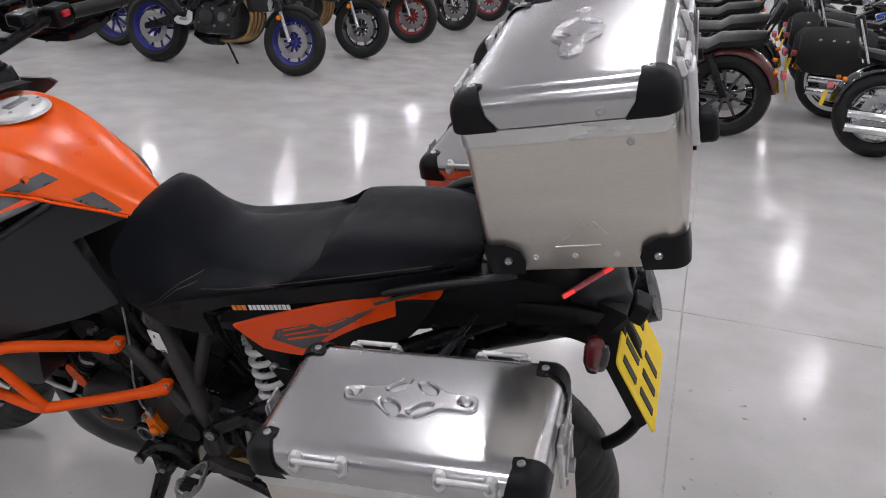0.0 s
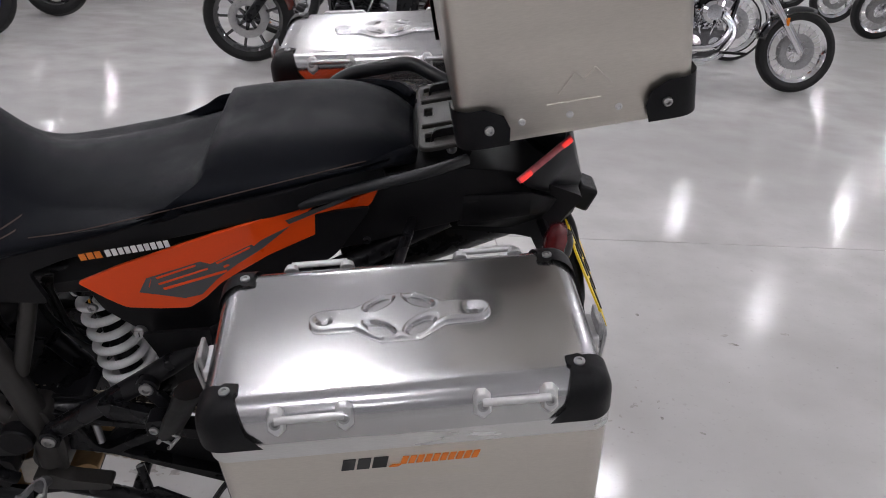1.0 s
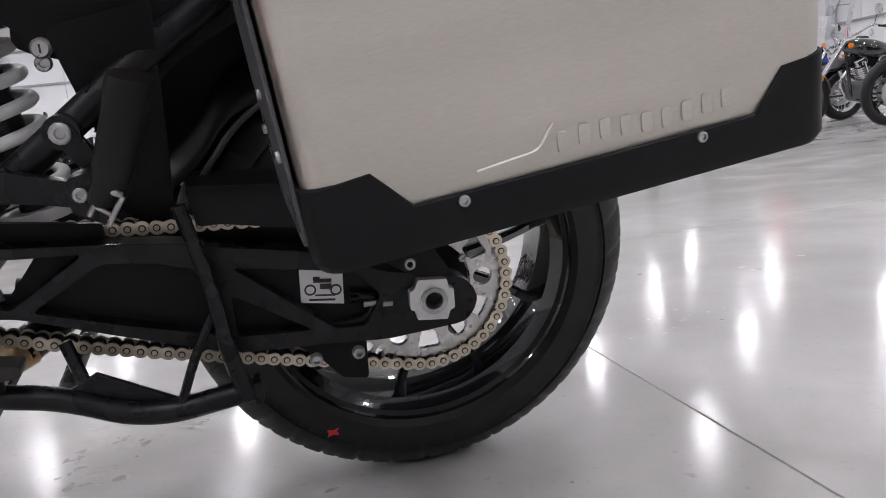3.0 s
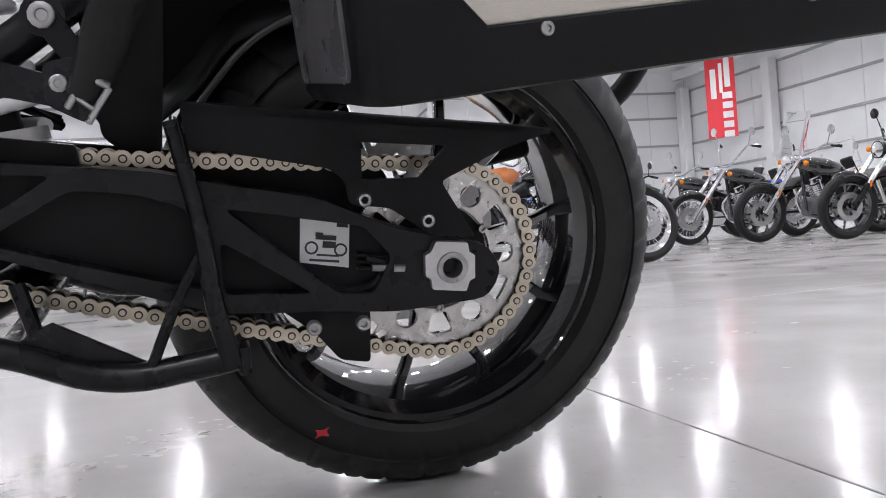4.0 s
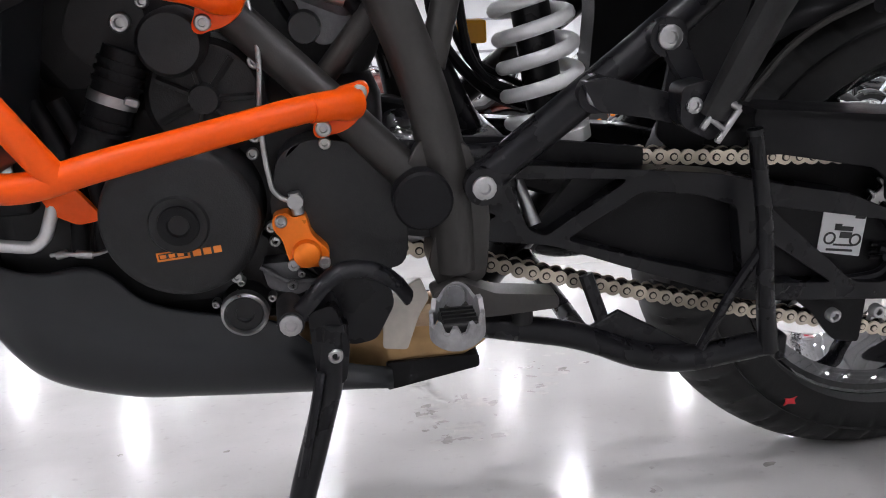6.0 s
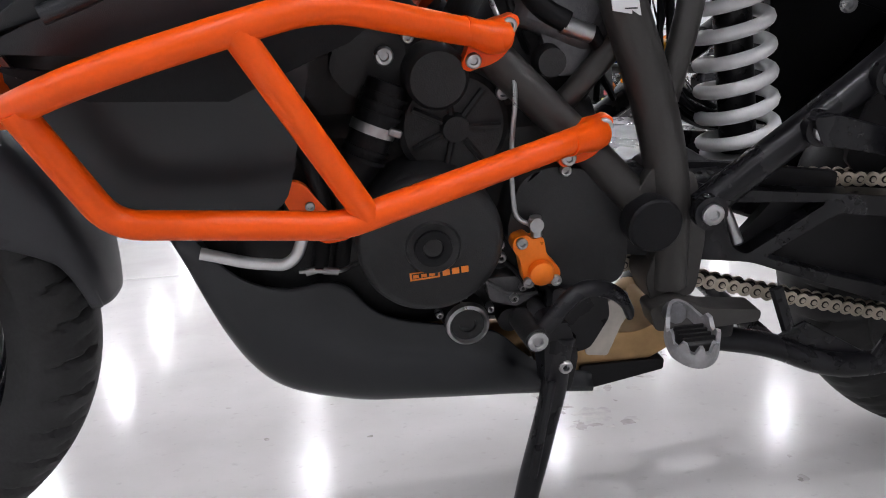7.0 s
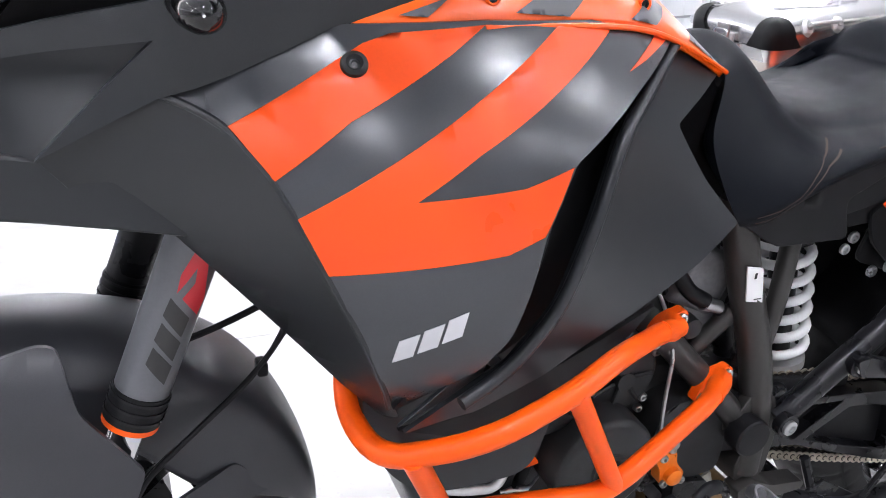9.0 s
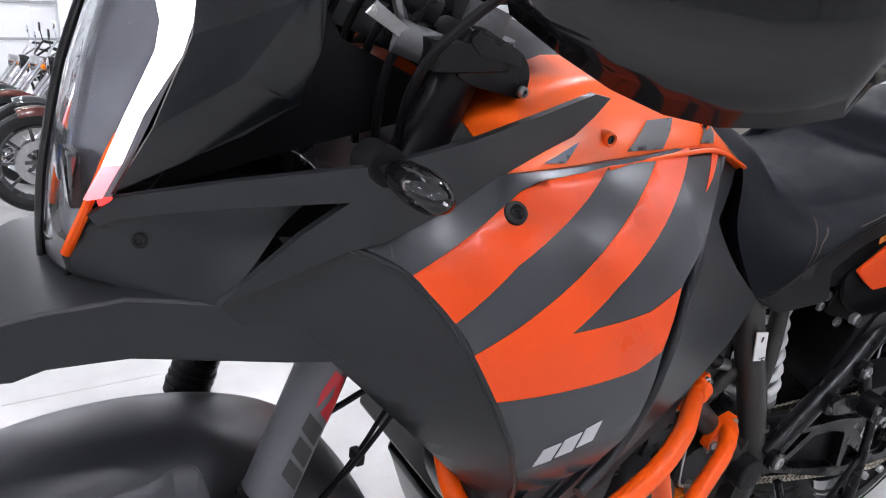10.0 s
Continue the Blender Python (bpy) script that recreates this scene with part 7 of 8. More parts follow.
def handlebar():
    h = part("handlebar", tube(B(), [(-1.05, -0.42, 1.17), (-1.1, -0.27, 1.18), (-1.155, -0.1, 1.135), (-1.155, 0.1, 1.135), (-1.1, 0.27, 1.18), (-1.05, 0.42, 1.17)], 0.0125, 14, 0.06), SATIN, bike, "black wide handlebar")
    for s in (-1, 1):
        part("grip", cyl(B(), (-1.046, 0.43 * s, 1.17), (-1.083, 0.31 * s, 1.177), 0.0165, 18), RUBBER, h, "black rubber grip")
        part("bar_end", cyl(B(), (-1.046, 0.43 * s, 1.17), (-1.042, 0.45 * s, 1.169), 0.018, 16), SATIN, h)
        sw = part("switch_block", box(B(), (-1.095, 0.28 * s, 1.178), (0.045, 0.05, 0.05)), BLACK, h, bevel=0.006)
        part("switch", box(B(), (-1.07, 0.28 * s, 1.185), (0.01, 0.022, 0.014)), RED_INK if s > 0 else WHITE_INK, sw, bevel=0.002)
        part("lever", tube(B(), [(-1.12, 0.25 * s, 1.17), (-1.14, 0.3 * s, 1.165), (-1.11, 0.42 * s, 1.155)], 0.006, 8, 0.03), SATIN, h)
        part("master_cylinder", box(B(), (-1.13, 0.22 * s, 1.19), (0.05, 0.07, 0.03)), SATIN, h, bevel=0.006)
        rows = []
        for i in range(9):
            q = i / 8
            x = -1.235 + 0.12 * q + 0.03 * math.sin(q * 3)
            y = (0.24 + 0.27 * q - 0.06 * max(0, q - 0.75) * 4) * s
            lo, hi = 1.14 - 0.055 * math.sin(math.pi * min(1, q * 1.1)), 1.2 + 0.025 * math.sin(math.pi * q)
            rows.append([(x + 0.05 * q * q, y, lo), (x - 0.012 + 0.05 * q * q, y + 0.006 * s, lo + (hi - lo) * 0.3), (x - 0.014 + 0.05 * q * q, y + 0.004 * s, lo + (hi - lo) * 0.7), (x + 0.05 * q * q, y, hi)])
        g = part("handguard", rings(B(), rows, close_ring=False, caps=False), SMOKED, h, "glossy black handguard", sharp=60)
        k = g.modifiers.new("solid", "SOLIDIFY")
        k.thickness = 0.005
        part("mirror_stem", tube(B(), [(-1.13, 0.24 * s, 1.2), (-1.13, 0.28 * s, 1.34), (-1.12, 0.33 * s, 1.38)], 0.006, 8, 0.04), SATIN, h)
    for s in (-1, 1):
        part("bar_clamp", box(B(), (-1.16, 0.055 * s, 1.11), (0.06, 0.05, 0.07)), SATIN, h, bevel=0.008)
        part("bolt", bolt_mesh(B(), (-1.14, 0.055 * s, 1.145), 0.006, 0.006, (0, 0, 1)), STEEL, h)
    rng = random.Random(8)
    for i in range(6):
        y = -0.16 + 0.05 * i
        part("cable", tube(B(), [(-1.12, y * 1.6, 1.165), (-1.2, y * 1.3, 1.16 + 0.03 * rng.random()), (-1.27, y, 1.08), (-1.26, y * 0.8, 0.98)], 0.0045, 8, 0.06), BLACK, h)


handlebar()


# ---- aluminium luggage ----
def rounded_ring(x0, x1, y0, y1, r, z, n=5):
    out = []
    for cx, cy, a in ((x1 - r, y1 - r, 0), (x0 + r, y1 - r, 90), (x0 + r, y0 + r, 180), (x1 - r, y0 + r, 270)):
        for i in range(n + 1):
            q = radians(a + 90 * i / n)
            out.append((cx + r * math.cos(q), cy + r * math.sin(q), z))
    return out


def soft_step(t):
    t = max(0.0, min(1.0, t))
    return t * t * (3 - 2 * t)


def lashing(t, a, c, n, up):
    """A lashing bracket: two six-sided ears joined by a bar."""
    a, c, n, up = Vector(a), Vector(c), Vector(n).normalized(), Vector(up).normalized()
    along = (c - a).normalized()
    b = part("lashing_bracket", tube(B(), [a + n * 0.011 + up * 0.004, c + n * 0.011 + up * 0.004], 0.0042, 10), ALU_CAST, t, "pale cast lashing bracket")
    for p in (a, c):
        hexa = [(0.0, -0.0185), (0.0095, -0.011), (0.0095, 0.0105), (0.004, 0.0165), (-0.005, 0.0165), (-0.0095, 0.0095), (-0.0095, -0.011)]
        lo = [p + along * u + up * v for u, v in hexa]
        hi = [p + n * 0.009 + along * u * 0.75 + up * v * 0.75 for u, v in hexa]
        part("ear", rings(B(), [lo, hi]), ALU_CAST, b, bevel=0.0012)
        part("bolt", bolt_mesh(B(), p + n * 0.009, 0.006, 0.0035, n), STEEL, b)


def corner_cap(sx, sy, x, y, z0, z1, r, top, flare):
    """A rubber corner: a quarter shell that wraps a rounded corner, and the lid's edge where it is a top one."""
    rows = []
    hgt = z1 - z0

    def loop_at(inset, reach, z):
        rr = max(r + 0.004 - max(0.0, inset), 0.006)
        ex, ey = x + sx * (0.004 - inset), y + sy * (0.004 - inset)
        cx, cy = ex - sx * rr, ey - sy * rr
        out = [(ex, y - sy * reach)] + [(cx + sx * rr * math.cos(q), cy + sy * rr * math.sin(q)) for q in (math.pi / 2 * i / 8 for i in range(9))] + [(x - sx * reach, ey)]
        return [(u, v, z) for u, v in out]

    if top:
        for t in (0.0, 0.5, 1.0):
            rows.append(loop_at(0.0, flare[0] + (flare[1] - flare[0]) * t * 0.6, z0 + hgt * 0.42 * t))
        for i in range(1, 7):
            q = math.pi / 2 * i / 6
            rows.append(loop_at(0.03 * (1 - math.cos(q)), flare[0] + (flare[1] - flare[0]) * (0.6 + 0.4 * i / 6), z0 + hgt * 0.42 + (hgt * 0.58 + 0.0035) * math.sin(q)))
        rows.append(loop_at(0.034, flare[1] + 0.003, z1 + 0.0035))
        rows.append([(x - sx * (flare[1] + 0.003), y - sy * (flare[1] + 0.003), z1 + 0.001)] * len(rows[0]))
    else:
        for t, grow in ((0.0, 0.7), (0.12, 0.95), (0.5, 1.0), (0.8, 0.9), (1.0, 0.55)):
            rows.append(loop_at(0.012 * max(0, 0.12 - t) / 0.12, flare[0] * grow, z0 + hgt * t))
    bm = rings(B(), rows, close_ring=False, caps=False)
    bmesh.ops.remove_doubles(bm, verts=bm.verts, dist=1e-5)
    return bm


def case(name, label, m, hx, width, down, lid_h, badge, base_cap, taper=0.0):
    """A riveted aluminium case: body below z = 0, lid above it. Its outer long side lies at y = 0, the other at y = width."""
    t = thing(name, label, "luggage case", m)
    R = 0.022
    out = 0.009 if badge == "bars" else 0.0
    body = [rounded_ring(-hx + 0.006, hx - 0.006 + out, 0.005 - taper * z / down, width - 0.006, R, z) for z in (-0.004, -0.03, -down * 0.5, -down + 0.012)]
    body.append(rounded_ring(-hx + 0.016, hx - 0.016 + out, 0.015 + taper, width - 0.016, R - 0.006, -down))
    b = part("body", rings(B(), body), ALU, t, "matt brushed aluminium body", sharp=40)
    lip = [rounded_ring(-hx + 0.003, hx - 0.003 + out * 0.8, 0.003, width - 0.003, R, z) for z in (-0.027, -0.003)]
    part("rim_band", rings(B(), lip), ALU_RIM, b, "bright bare rim below the lid", bevel=0.001)
    lid = [rounded_ring(-hx, hx, 0, width, R + 0.002, 0.0), rounded_ring(-hx, hx, 0, width, R + 0.002, lid_h * 0.42)]
    for i in range(1, 7):
        q = math.pi / 2 * i / 6
        k = lid_h * 0.58
        inset = 0.03 * (1 - math.cos(q))
        lid.append(rounded_ring(-hx + inset, hx - inset, inset, width - inset, R + 0.002, lid_h * 0.42 + k * math.sin(q)))
    l = part("lid", rings(B(), lid), ALU_LID, t, "shiny rolled aluminium lid", sharp=45)
    # embossed lattice on the lid: end bosses, a bar between them and four dents round a diamond
    cx, cy = 0.0, width / 2 + 0.005
    flip = hx > width * 0.6
    nu, nv = 168, 64
    vs, grid = [], B()
    for i in range(nu + 1):
        row = []
        for j in range(nv + 1):
            u, v = -0.12 + 0.24 * i / nu, -0.058 + 0.116 * j / nv
            au, av = abs(u), abs(v)
            wide = 0.0165 + 0.0215 * max(0.0, min(1.0, (0.052 - au) / 0.03))
            if au > 0.0875:
                wide = math.sqrt(max(0.0, 0.0165 ** 2 - min(0.0165, au - 0.0875) ** 2)) - (0.006 if au > 0.104 else 0)
            h = soft_step((wide - av) / 0.007 + 0.5)
            du, dv = au - 0.023, av - 0.0215
            p, q = du * 0.8 - dv * 0.6, du * 0.6 + dv * 0.8
            h *= 1 - 1.15 * soft_step((1.0 - math.hypot(p / 0.021, q / 0.0105)) / 0.55 + 0.3)
            h -= 1.1 * math.exp(-(math.hypot(au - 0.0865, v) / 0.0085) ** 2)
            x, y = (cx + u, cy + v) if flip else (cx + v, cy + u)
            row.append(grid.verts.new((x, y, lid_h - 0.0007 + 0.0078 * h)))
        vs.append(row)
    for a, c in zip(vs, vs[1:]):
        for j in range(nv):
            grid.faces.new((a[j], c[j], c[j + 1], a[j + 1]))
    part("embossing", grid, ALU_LID, l, "embossed lattice pressed into the lid", sharp=80)
    # rubber corners
    for sx in (-1, 1):
        for sy, y in ((-1, 0.0), (1, width)):
            part("corner_guard", corner_cap(sx, sy, sx * hx, y, -0.002, lid_h, R + 0.002, True, (0.066, 0.041)), BLACK, l, "black rubber corner guard")
            part("bolt", bolt_mesh(B(), (sx * (hx - 0.031), y - sy * 0.031, lid_h + 0.003), 0.006, 0.003, (0, 0, 1)), STEEL, l)
            if not base_cap:
                part("corner_guard", corner_cap(sx, sy, sx * (hx - 0.004), y - sy * -0.0 + (0.004 if sy < 0 else -0.004), -down - 0.004, -down + 0.056, R, False, (0.064, 0.035)), BLACK, b, "black rubber corner guard")
                part("bolt", bolt_mesh(B(), (sx * (hx - 0.042), 0.0 if sy < 0 else width, -down + 0.028), 0.006, 0.005, (0, sy, 0)), STEEL, b)
    if base_cap:
        def top_edge(x):
            brk = [(-hx, 0.062), (-hx + 0.054, 0.066), (-hx + 0.081, 0.034), (hx - 0.066, 0.034), (hx - 0.042, 0.068), (hx, 0.072)]
            for (x0, z0), (x1, z1) in zip(brk, brk[1:]):
                if x <= x1:
                    return z0 + (z1 - z0) * (x - x0) / (x1 - x0)
            return 0.072

        def perimeter(inset):
            ring = [(x, y) for x, y, _ in rounded_ring(-hx + 0.002 + inset, hx - 0.002 - inset + out, 0.001 + taper + inset, width - 0.002 - inset, R, 0.0, 6)]
            cuts = [-hx + 0.054, -hx + 0.081, -hx + 0.12, 0.0, hx - 0.12, hx - 0.066, hx - 0.042]
            n = len(ring) // 4
            return ring[:n] + [(x, width - 0.002 - inset) for x in cuts[::-1]] + ring[n:3 * n] + [(x, 0.001 + taper + inset) for x in cuts] + ring[3 * n:]
        base = perimeter(0.0)
        tops = [top_edge(x) for x, _ in base]
        rows = []
        for inset, drop in ((0.014, None), (0.004, -0.004), (0.0, 0.004), (0.0, 1.0), (0.0015, 2.0), (0.006, 2.0)):
            rows.append([(x, y, -down - 0.006 if drop is None else (-down + drop if drop < 0.5 else -down + t0 - (0.0015 if drop < 1.5 else 0.0))) for (x, y), t0 in zip(perimeter(inset), tops)])
        part("base_guard", rings(B(), rows), BLACK, b, "black rubber guard wrapped round the base", sharp=35)
        for sy, y in ((-1, taper + 0.0005), (1, width - 0.002)):
            for x in (-0.099, 0.1):
                part("rivet", bolt_mesh(B(), (x, y, -down + 0.028), 0.0045, 0.003, (0, sy, 0)), STEEL, b)
        ep = part("end_plate", sheet(B(), round_poly([(0.034 + taper, -down + 0.01), (width - 0.03, -down + 0.01), (width - 0.03, -0.045), (0.04, -0.045)], 0.012), -hx - 0.001, 0.004, plane="yz"), PLATE_GREY, b, "dark grey end plate", bevel=0.001)
        for y, z in ((0.07, -down + 0.08), (width - 0.06, -down + 0.08), (0.12, -down + 0.12)):
            part("rivet", bolt_mesh(B(), (-hx - 0.001, y, z), 0.0045, 0.003, (-1, 0, 0)), STEEL, ep)
    # lashing brackets
    if base_cap:
        for y, n in ((0.0, (0, -1, 0.45)), (width, (0, 1, 0.45))):
            for x in (-0.098, 0.1145):
                lashing(l, (x - 0.035, y + (0.004 if y == 0 else -0.004), lid_h * 0.66), (x + 0.035, y + (0.004 if y == 0 else -0.004), lid_h * 0.66), n, (0, 0.45 if y == 0 else -0.45, 1))
    else:
        for x, n in ((-hx, (-1, 0, 0.25)), (hx, (1, 0, 0.25))):
            for yy in (width * 0.27, width * 0.73):
                lashing(l, (x, yy - 0.037, lid_h * 0.55), (x, yy + 0.037, lid_h * 0.55), n, (-0.25 * (1 if x > 0 else -1), 0, 1))
    # latches
    for sx, y in (((-1, width / 2), (1, width / 2)) if base_cap else ((1, width * 0.25), (1, width * 0.75))):
        la = part("latch", box(B(), (sx * (hx + 0.006), y, -0.03), (0.01, 0.045, 0.09)), ALU_CAST, t, "steel over-centre latch", bevel=0.003)
        part("latch_hook", box(B(), (sx * (hx + 0.012), y, 0.012), (0.006, 0.035, 0.04)), STEEL, la, bevel=0.002)
        part("latch_bail", tube(B(), [(sx * (hx + 0.012), y - 0.018, -0.05), (sx * (hx + 0.018), y - 0.018, 0.02), (sx * (hx + 0.018), y + 0.018, 0.02), (sx * (hx + 0.012), y + 0.018, -0.05)], 0.0025, 6, 0.008), STEEL, la)
        part("lock", cyl(B(), (sx * (hx + 0.008), y, -0.045), (sx * (hx + 0.022), y, -0.045), 0.011, 14), BLACK if not base_cap else STEEL, la)
        for k in (-0.067, 0.0):
            part("rivet", bolt_mesh(B(), (sx * (hx + 0.01), y - 0.014, k), 0.0045, 0.004, (sx, 0, 0)), STEEL, la)
    if not base_cap:
        hd = part("lock_handle", box(B(), (hx + 0.03, 0.105, -0.066), (0.03, 0.046, 0.042)), BLACK, t, "black moulded lock handle", bevel=0.008)
        part("hinge_plate", box(B(), (hx + 0.014, 0.105, -0.03), (0.012, 0.06, 0.11)), ALU_CAST, hd, bevel=0.003)
    if badge == "bars":
        u = -0.077
        for w, hgt, mat in ((0.014, 0.017, INK), (0.014, 0.017, INK), (0.016, 0.017, INK), (0.01, 0.003, ORANGE_INK)) + ((0.0066, 0.0115, ORANGE_INK),) * 10:
            z = -0.052 + (0 if hgt > 0.01 else -0.008)
            sk = 0.004
            poly = [(u, z - hgt / 2), (u + w, z - hgt / 2), (u + w + sk, z + hgt / 2), (u + sk, z + hgt / 2)]
            part("badge_bar", sheet(B(), poly, 0.0037 + taper * 0.15, 0.0015), mat, b)
            u += w + (0.0028 if w > 0.009 else 0.0021)
        for k in range(9):
            z = -down + 0.052 + 0.002 * math.sin(k)
            u = -0.02 + 0.0175 * k
            part("embossed_bar", sheet(B(), round_poly([(u, z - 0.008), (u + 0.009, z - 0.008), (u + 0.009, z + 0.008), (u, z + 0.008)], 0.003), 0.0035 + taper * 0.86, 0.003), ALU, b, bevel=0.001)
        part("embossed_line", tube(B(), [(-0.085, 0.0048 + taper * 0.86, -down + 0.046), (-0.035, 0.0048 + taper * 0.86, -down + 0.05), (-0.028, 0.0048 + taper * 0.85, -down + 0.06), (-0.022, 0.0048 + taper * 0.82, -down + 0.068)], 0.0016, 6, 0.01), ALU, b)
    elif badge == "peak":
        pts = [(-0.03, 0.0), (-0.008, 0.022), (0.003, 0.012), (0.016, 0.024), (0.034, 0.004)]
        part("embossed_peak", tube(B(), [(u + 0.008, 0.0048, -down + 0.058 + v * 1.15) for u, v in pts], 0.0014, 6, 0.002), ALU, b)
        part("embossed_line", tube(B(), [(-0.036, 0.0048, -down + 0.046), (0.029, 0.0048, -down + 0.046)], 0.0014, 6), ALU, b)
        for u in (-0.068, -0.009, 0.051):
            part("rivet", bolt_mesh(B(), (u, 0.005, -down + 0.029), 0.0045, 0.002), ALU_CAST, b)
        for u, z in ((0.054, 0.012), (0.088, -0.036)):
            part("rivet", bolt_mesh(B(), (u, 0.001 if z > 0 else 0.006, z), 0.006, 0.003), STEEL, l if z > 0 else b)
    return t


left_m = LEANED @ Matrix.Translation((0.021, -0.528, 0.87)) @ Matrix.Rotation(radians(2.5), 4, "Z") @ Matrix.Rotation(radians(-6.5), 4, "Y")
case("pannier", "brushed aluminium pannier with black rubber corners and shiny lid", left_m, 0.217, 0.25, 0.338, 0.048, "bars", True, 0.016)
right_m = LEANED @ Matrix.Translation((-0.02, 0.30, 0.893)) @ Matrix.Rotation(radians(-2.5), 4, "Z") @ Matrix.Rotation(radians(-6.5), 4, "Y")
case("pannier", "second aluminium pannier on the far side of the motorcycle", right_m, 0.212, 0.25, 0.338, 0.048, "", True)
top_m = LEANED @ Matrix.Translation((0.172, -0.222, 1.302)) @ Matrix.Rotation(radians(-12.3), 4, "Y") @ Matrix.Rotation(radians(2.5), 4, "Z")
case("top_case", "brushed aluminium top case with embossed peak and rubber corners", top_m, 0.151, 0.44, 0.24, 0.05, "peak", False)


def pannier_racks():
    for s in (-1, 1):
        r = part("pannier_rack", tube(B(), [(-0.17, 0.16 * s, 0.66), (-0.17, 0.262 * s, 0.66), (-0.19, 0.262 * s, 0.84), (0.2, 0.262 * s, 0.885), (0.2, 0.262 * s, 0.62), (0.15, 0.2 * s, 0.6), (-0.17, 0.2 * s, 0.6)], 0.008, 10, 0.04), SATIN, bike, "satin black pannier rack tube")
        part("rack_stay", tube(B(), [(0.0, 0.262 * s, 0.86), (0.03, 0.12 * s, 0.87)], 0.008, 10), SATIN, r)
        part("rack_stay", tube(B(), [(-0.18, 0.262 * s, 0.75), (-0.2, 0.15 * s, 0.7)], 0.008, 10), SATIN, r)


pannier_racks()


# ---- the other motorcycles in the showroom ----
def small_wheel(parent, name, x, r, half, rim_mat, tyre_mat=None, spokes=10, wire=False, rim_r=None, white=False):
    rim_r = rim_r or r - 0.095
    hub = part(name, lathe(B(), [(0.015, -half * 0.8), (0.04, -half * 0.7), (0.03, 0), (0.04, half * 0.7), (0.015, half * 0.8)], 18, closed=True), CHROME if wire else rim_mat, parent, at=(x, 0, r))
    prof = [(rim_r, -half * 0.7), (rim_r + 0.03, -half * 0.95), (r - half * 0.7, -half), (r - half * 0.25, -half * 0.8), (r, -half * 0.25), (r, half * 0.25), (r - half * 0.25, half * 0.8), (r - half * 0.7, half), (rim_r + 0.03, half * 0.95), (rim_r, half * 0.7)]
    part("tyre", lathe(B(), prof, 40, closed=True), tyre_mat or RUBBER, hub)
    if white:
        for s in (-1, 1):
            part("whitewall", lathe(B(), [(rim_r + 0.012, s * half * 0.87), (rim_r + 0.04, s * half * 1.03), (rim_r + 0.045, s * half * 1.02), (rim_r + 0.015, s * half * 0.8)], 40, closed=True), WHITE_PAINT, hub)
    part("rim", lathe(B(), [(rim_r + 0.006, -half * 0.75), (rim_r - 0.015, -half * 0.5), (rim_r - 0.015, half * 0.5), (rim_r + 0.006, half * 0.75), (rim_r - 0.028, half * 0.3), (rim_r - 0.028, -half * 0.3)], 40, closed=True), CHROME if wire else rim_mat, hub)
    if wire:
        bm = B()
        for i in range(28):
            q = 2 * math.pi * i / 28
            w = q + (0.35 if i % 2 else -0.35)
            s = 0.025 if i % 4 < 2 else -0.025
            cyl(bm, (0.03 * math.cos(w), s, 0.03 * math.sin(w)), (rim_r * math.cos(q), 0, rim_r * math.sin(q)), 0.0025, 5)
        part("spokes", bm, CHROME, hub)
    else:
        for i in range(spokes):
            part("spoke", spoke(B(), 2 * math.pi * i / spokes, 0.03, rim_r - 0.01, 0, 0, 0.012, 0.008, 0.01), rim_mat, hub)
    part("brake_disc", lathe(B(), [(0.09, -half * 0.75), (0.145, -half * 0.75), (0.145, -half * 0.69), (0.09, -half * 0.69)], 30, closed=True), STEEL, hub)
    if name == "front_wheel":
        part("brake_disc", lathe(B(), [(0.09, half * 0.75), (0.145, half * 0.75), (0.145, half * 0.69), (0.09, half * 0.69)], 30, closed=True), STEEL, hub)
    return hub


def skin(parent, name, secs, mat, label="", sub=1):
    """A closed body lofted from (x, low, high, half width)."""
    loops = []
    for x, lo, hi, w in secs:
        m = (lo + hi) / 2
        loops.append([(x, -w * 0.55, lo), (x, -w, lo + (m - lo) * 0.6), (x, -w, m + (hi - m) * 0.3), (x, -w * 0.7, hi - (hi - m) * 0.2), (x, 0, hi), (x, w * 0.7, hi - (hi - m) * 0.2), (x, w, m + (hi - m) * 0.3), (x, w, lo + (m - lo) * 0.6), (x, w * 0.55, lo)])
    bm = rings(B(), loops)
    return part(name, bm, mat, parent, label, sharp=50)


def arc_fender(parent, name, x, z, r, half, a0, a1, mat, label=""):
    rows = []
    for i in range(13):
        q = radians(a0 + (a1 - a0) * i / 12)
        rows.append([(x + (r - 0.05 * (abs(k) ** 3)) * math.cos(q), k * half, z + (r - 0.05 * (abs(k) ** 3)) * math.sin(q)) for k in (-1, -0.8, -0.4, 0, 0.4, 0.8, 1)])
    ob = part(name, rings(B(), rows, close_ring=False, caps=False), mat, parent, label, sharp=60)
    k = ob.modifiers.new("solid", "SOLIDIFY")
    k.thickness = 0.006
    return ob


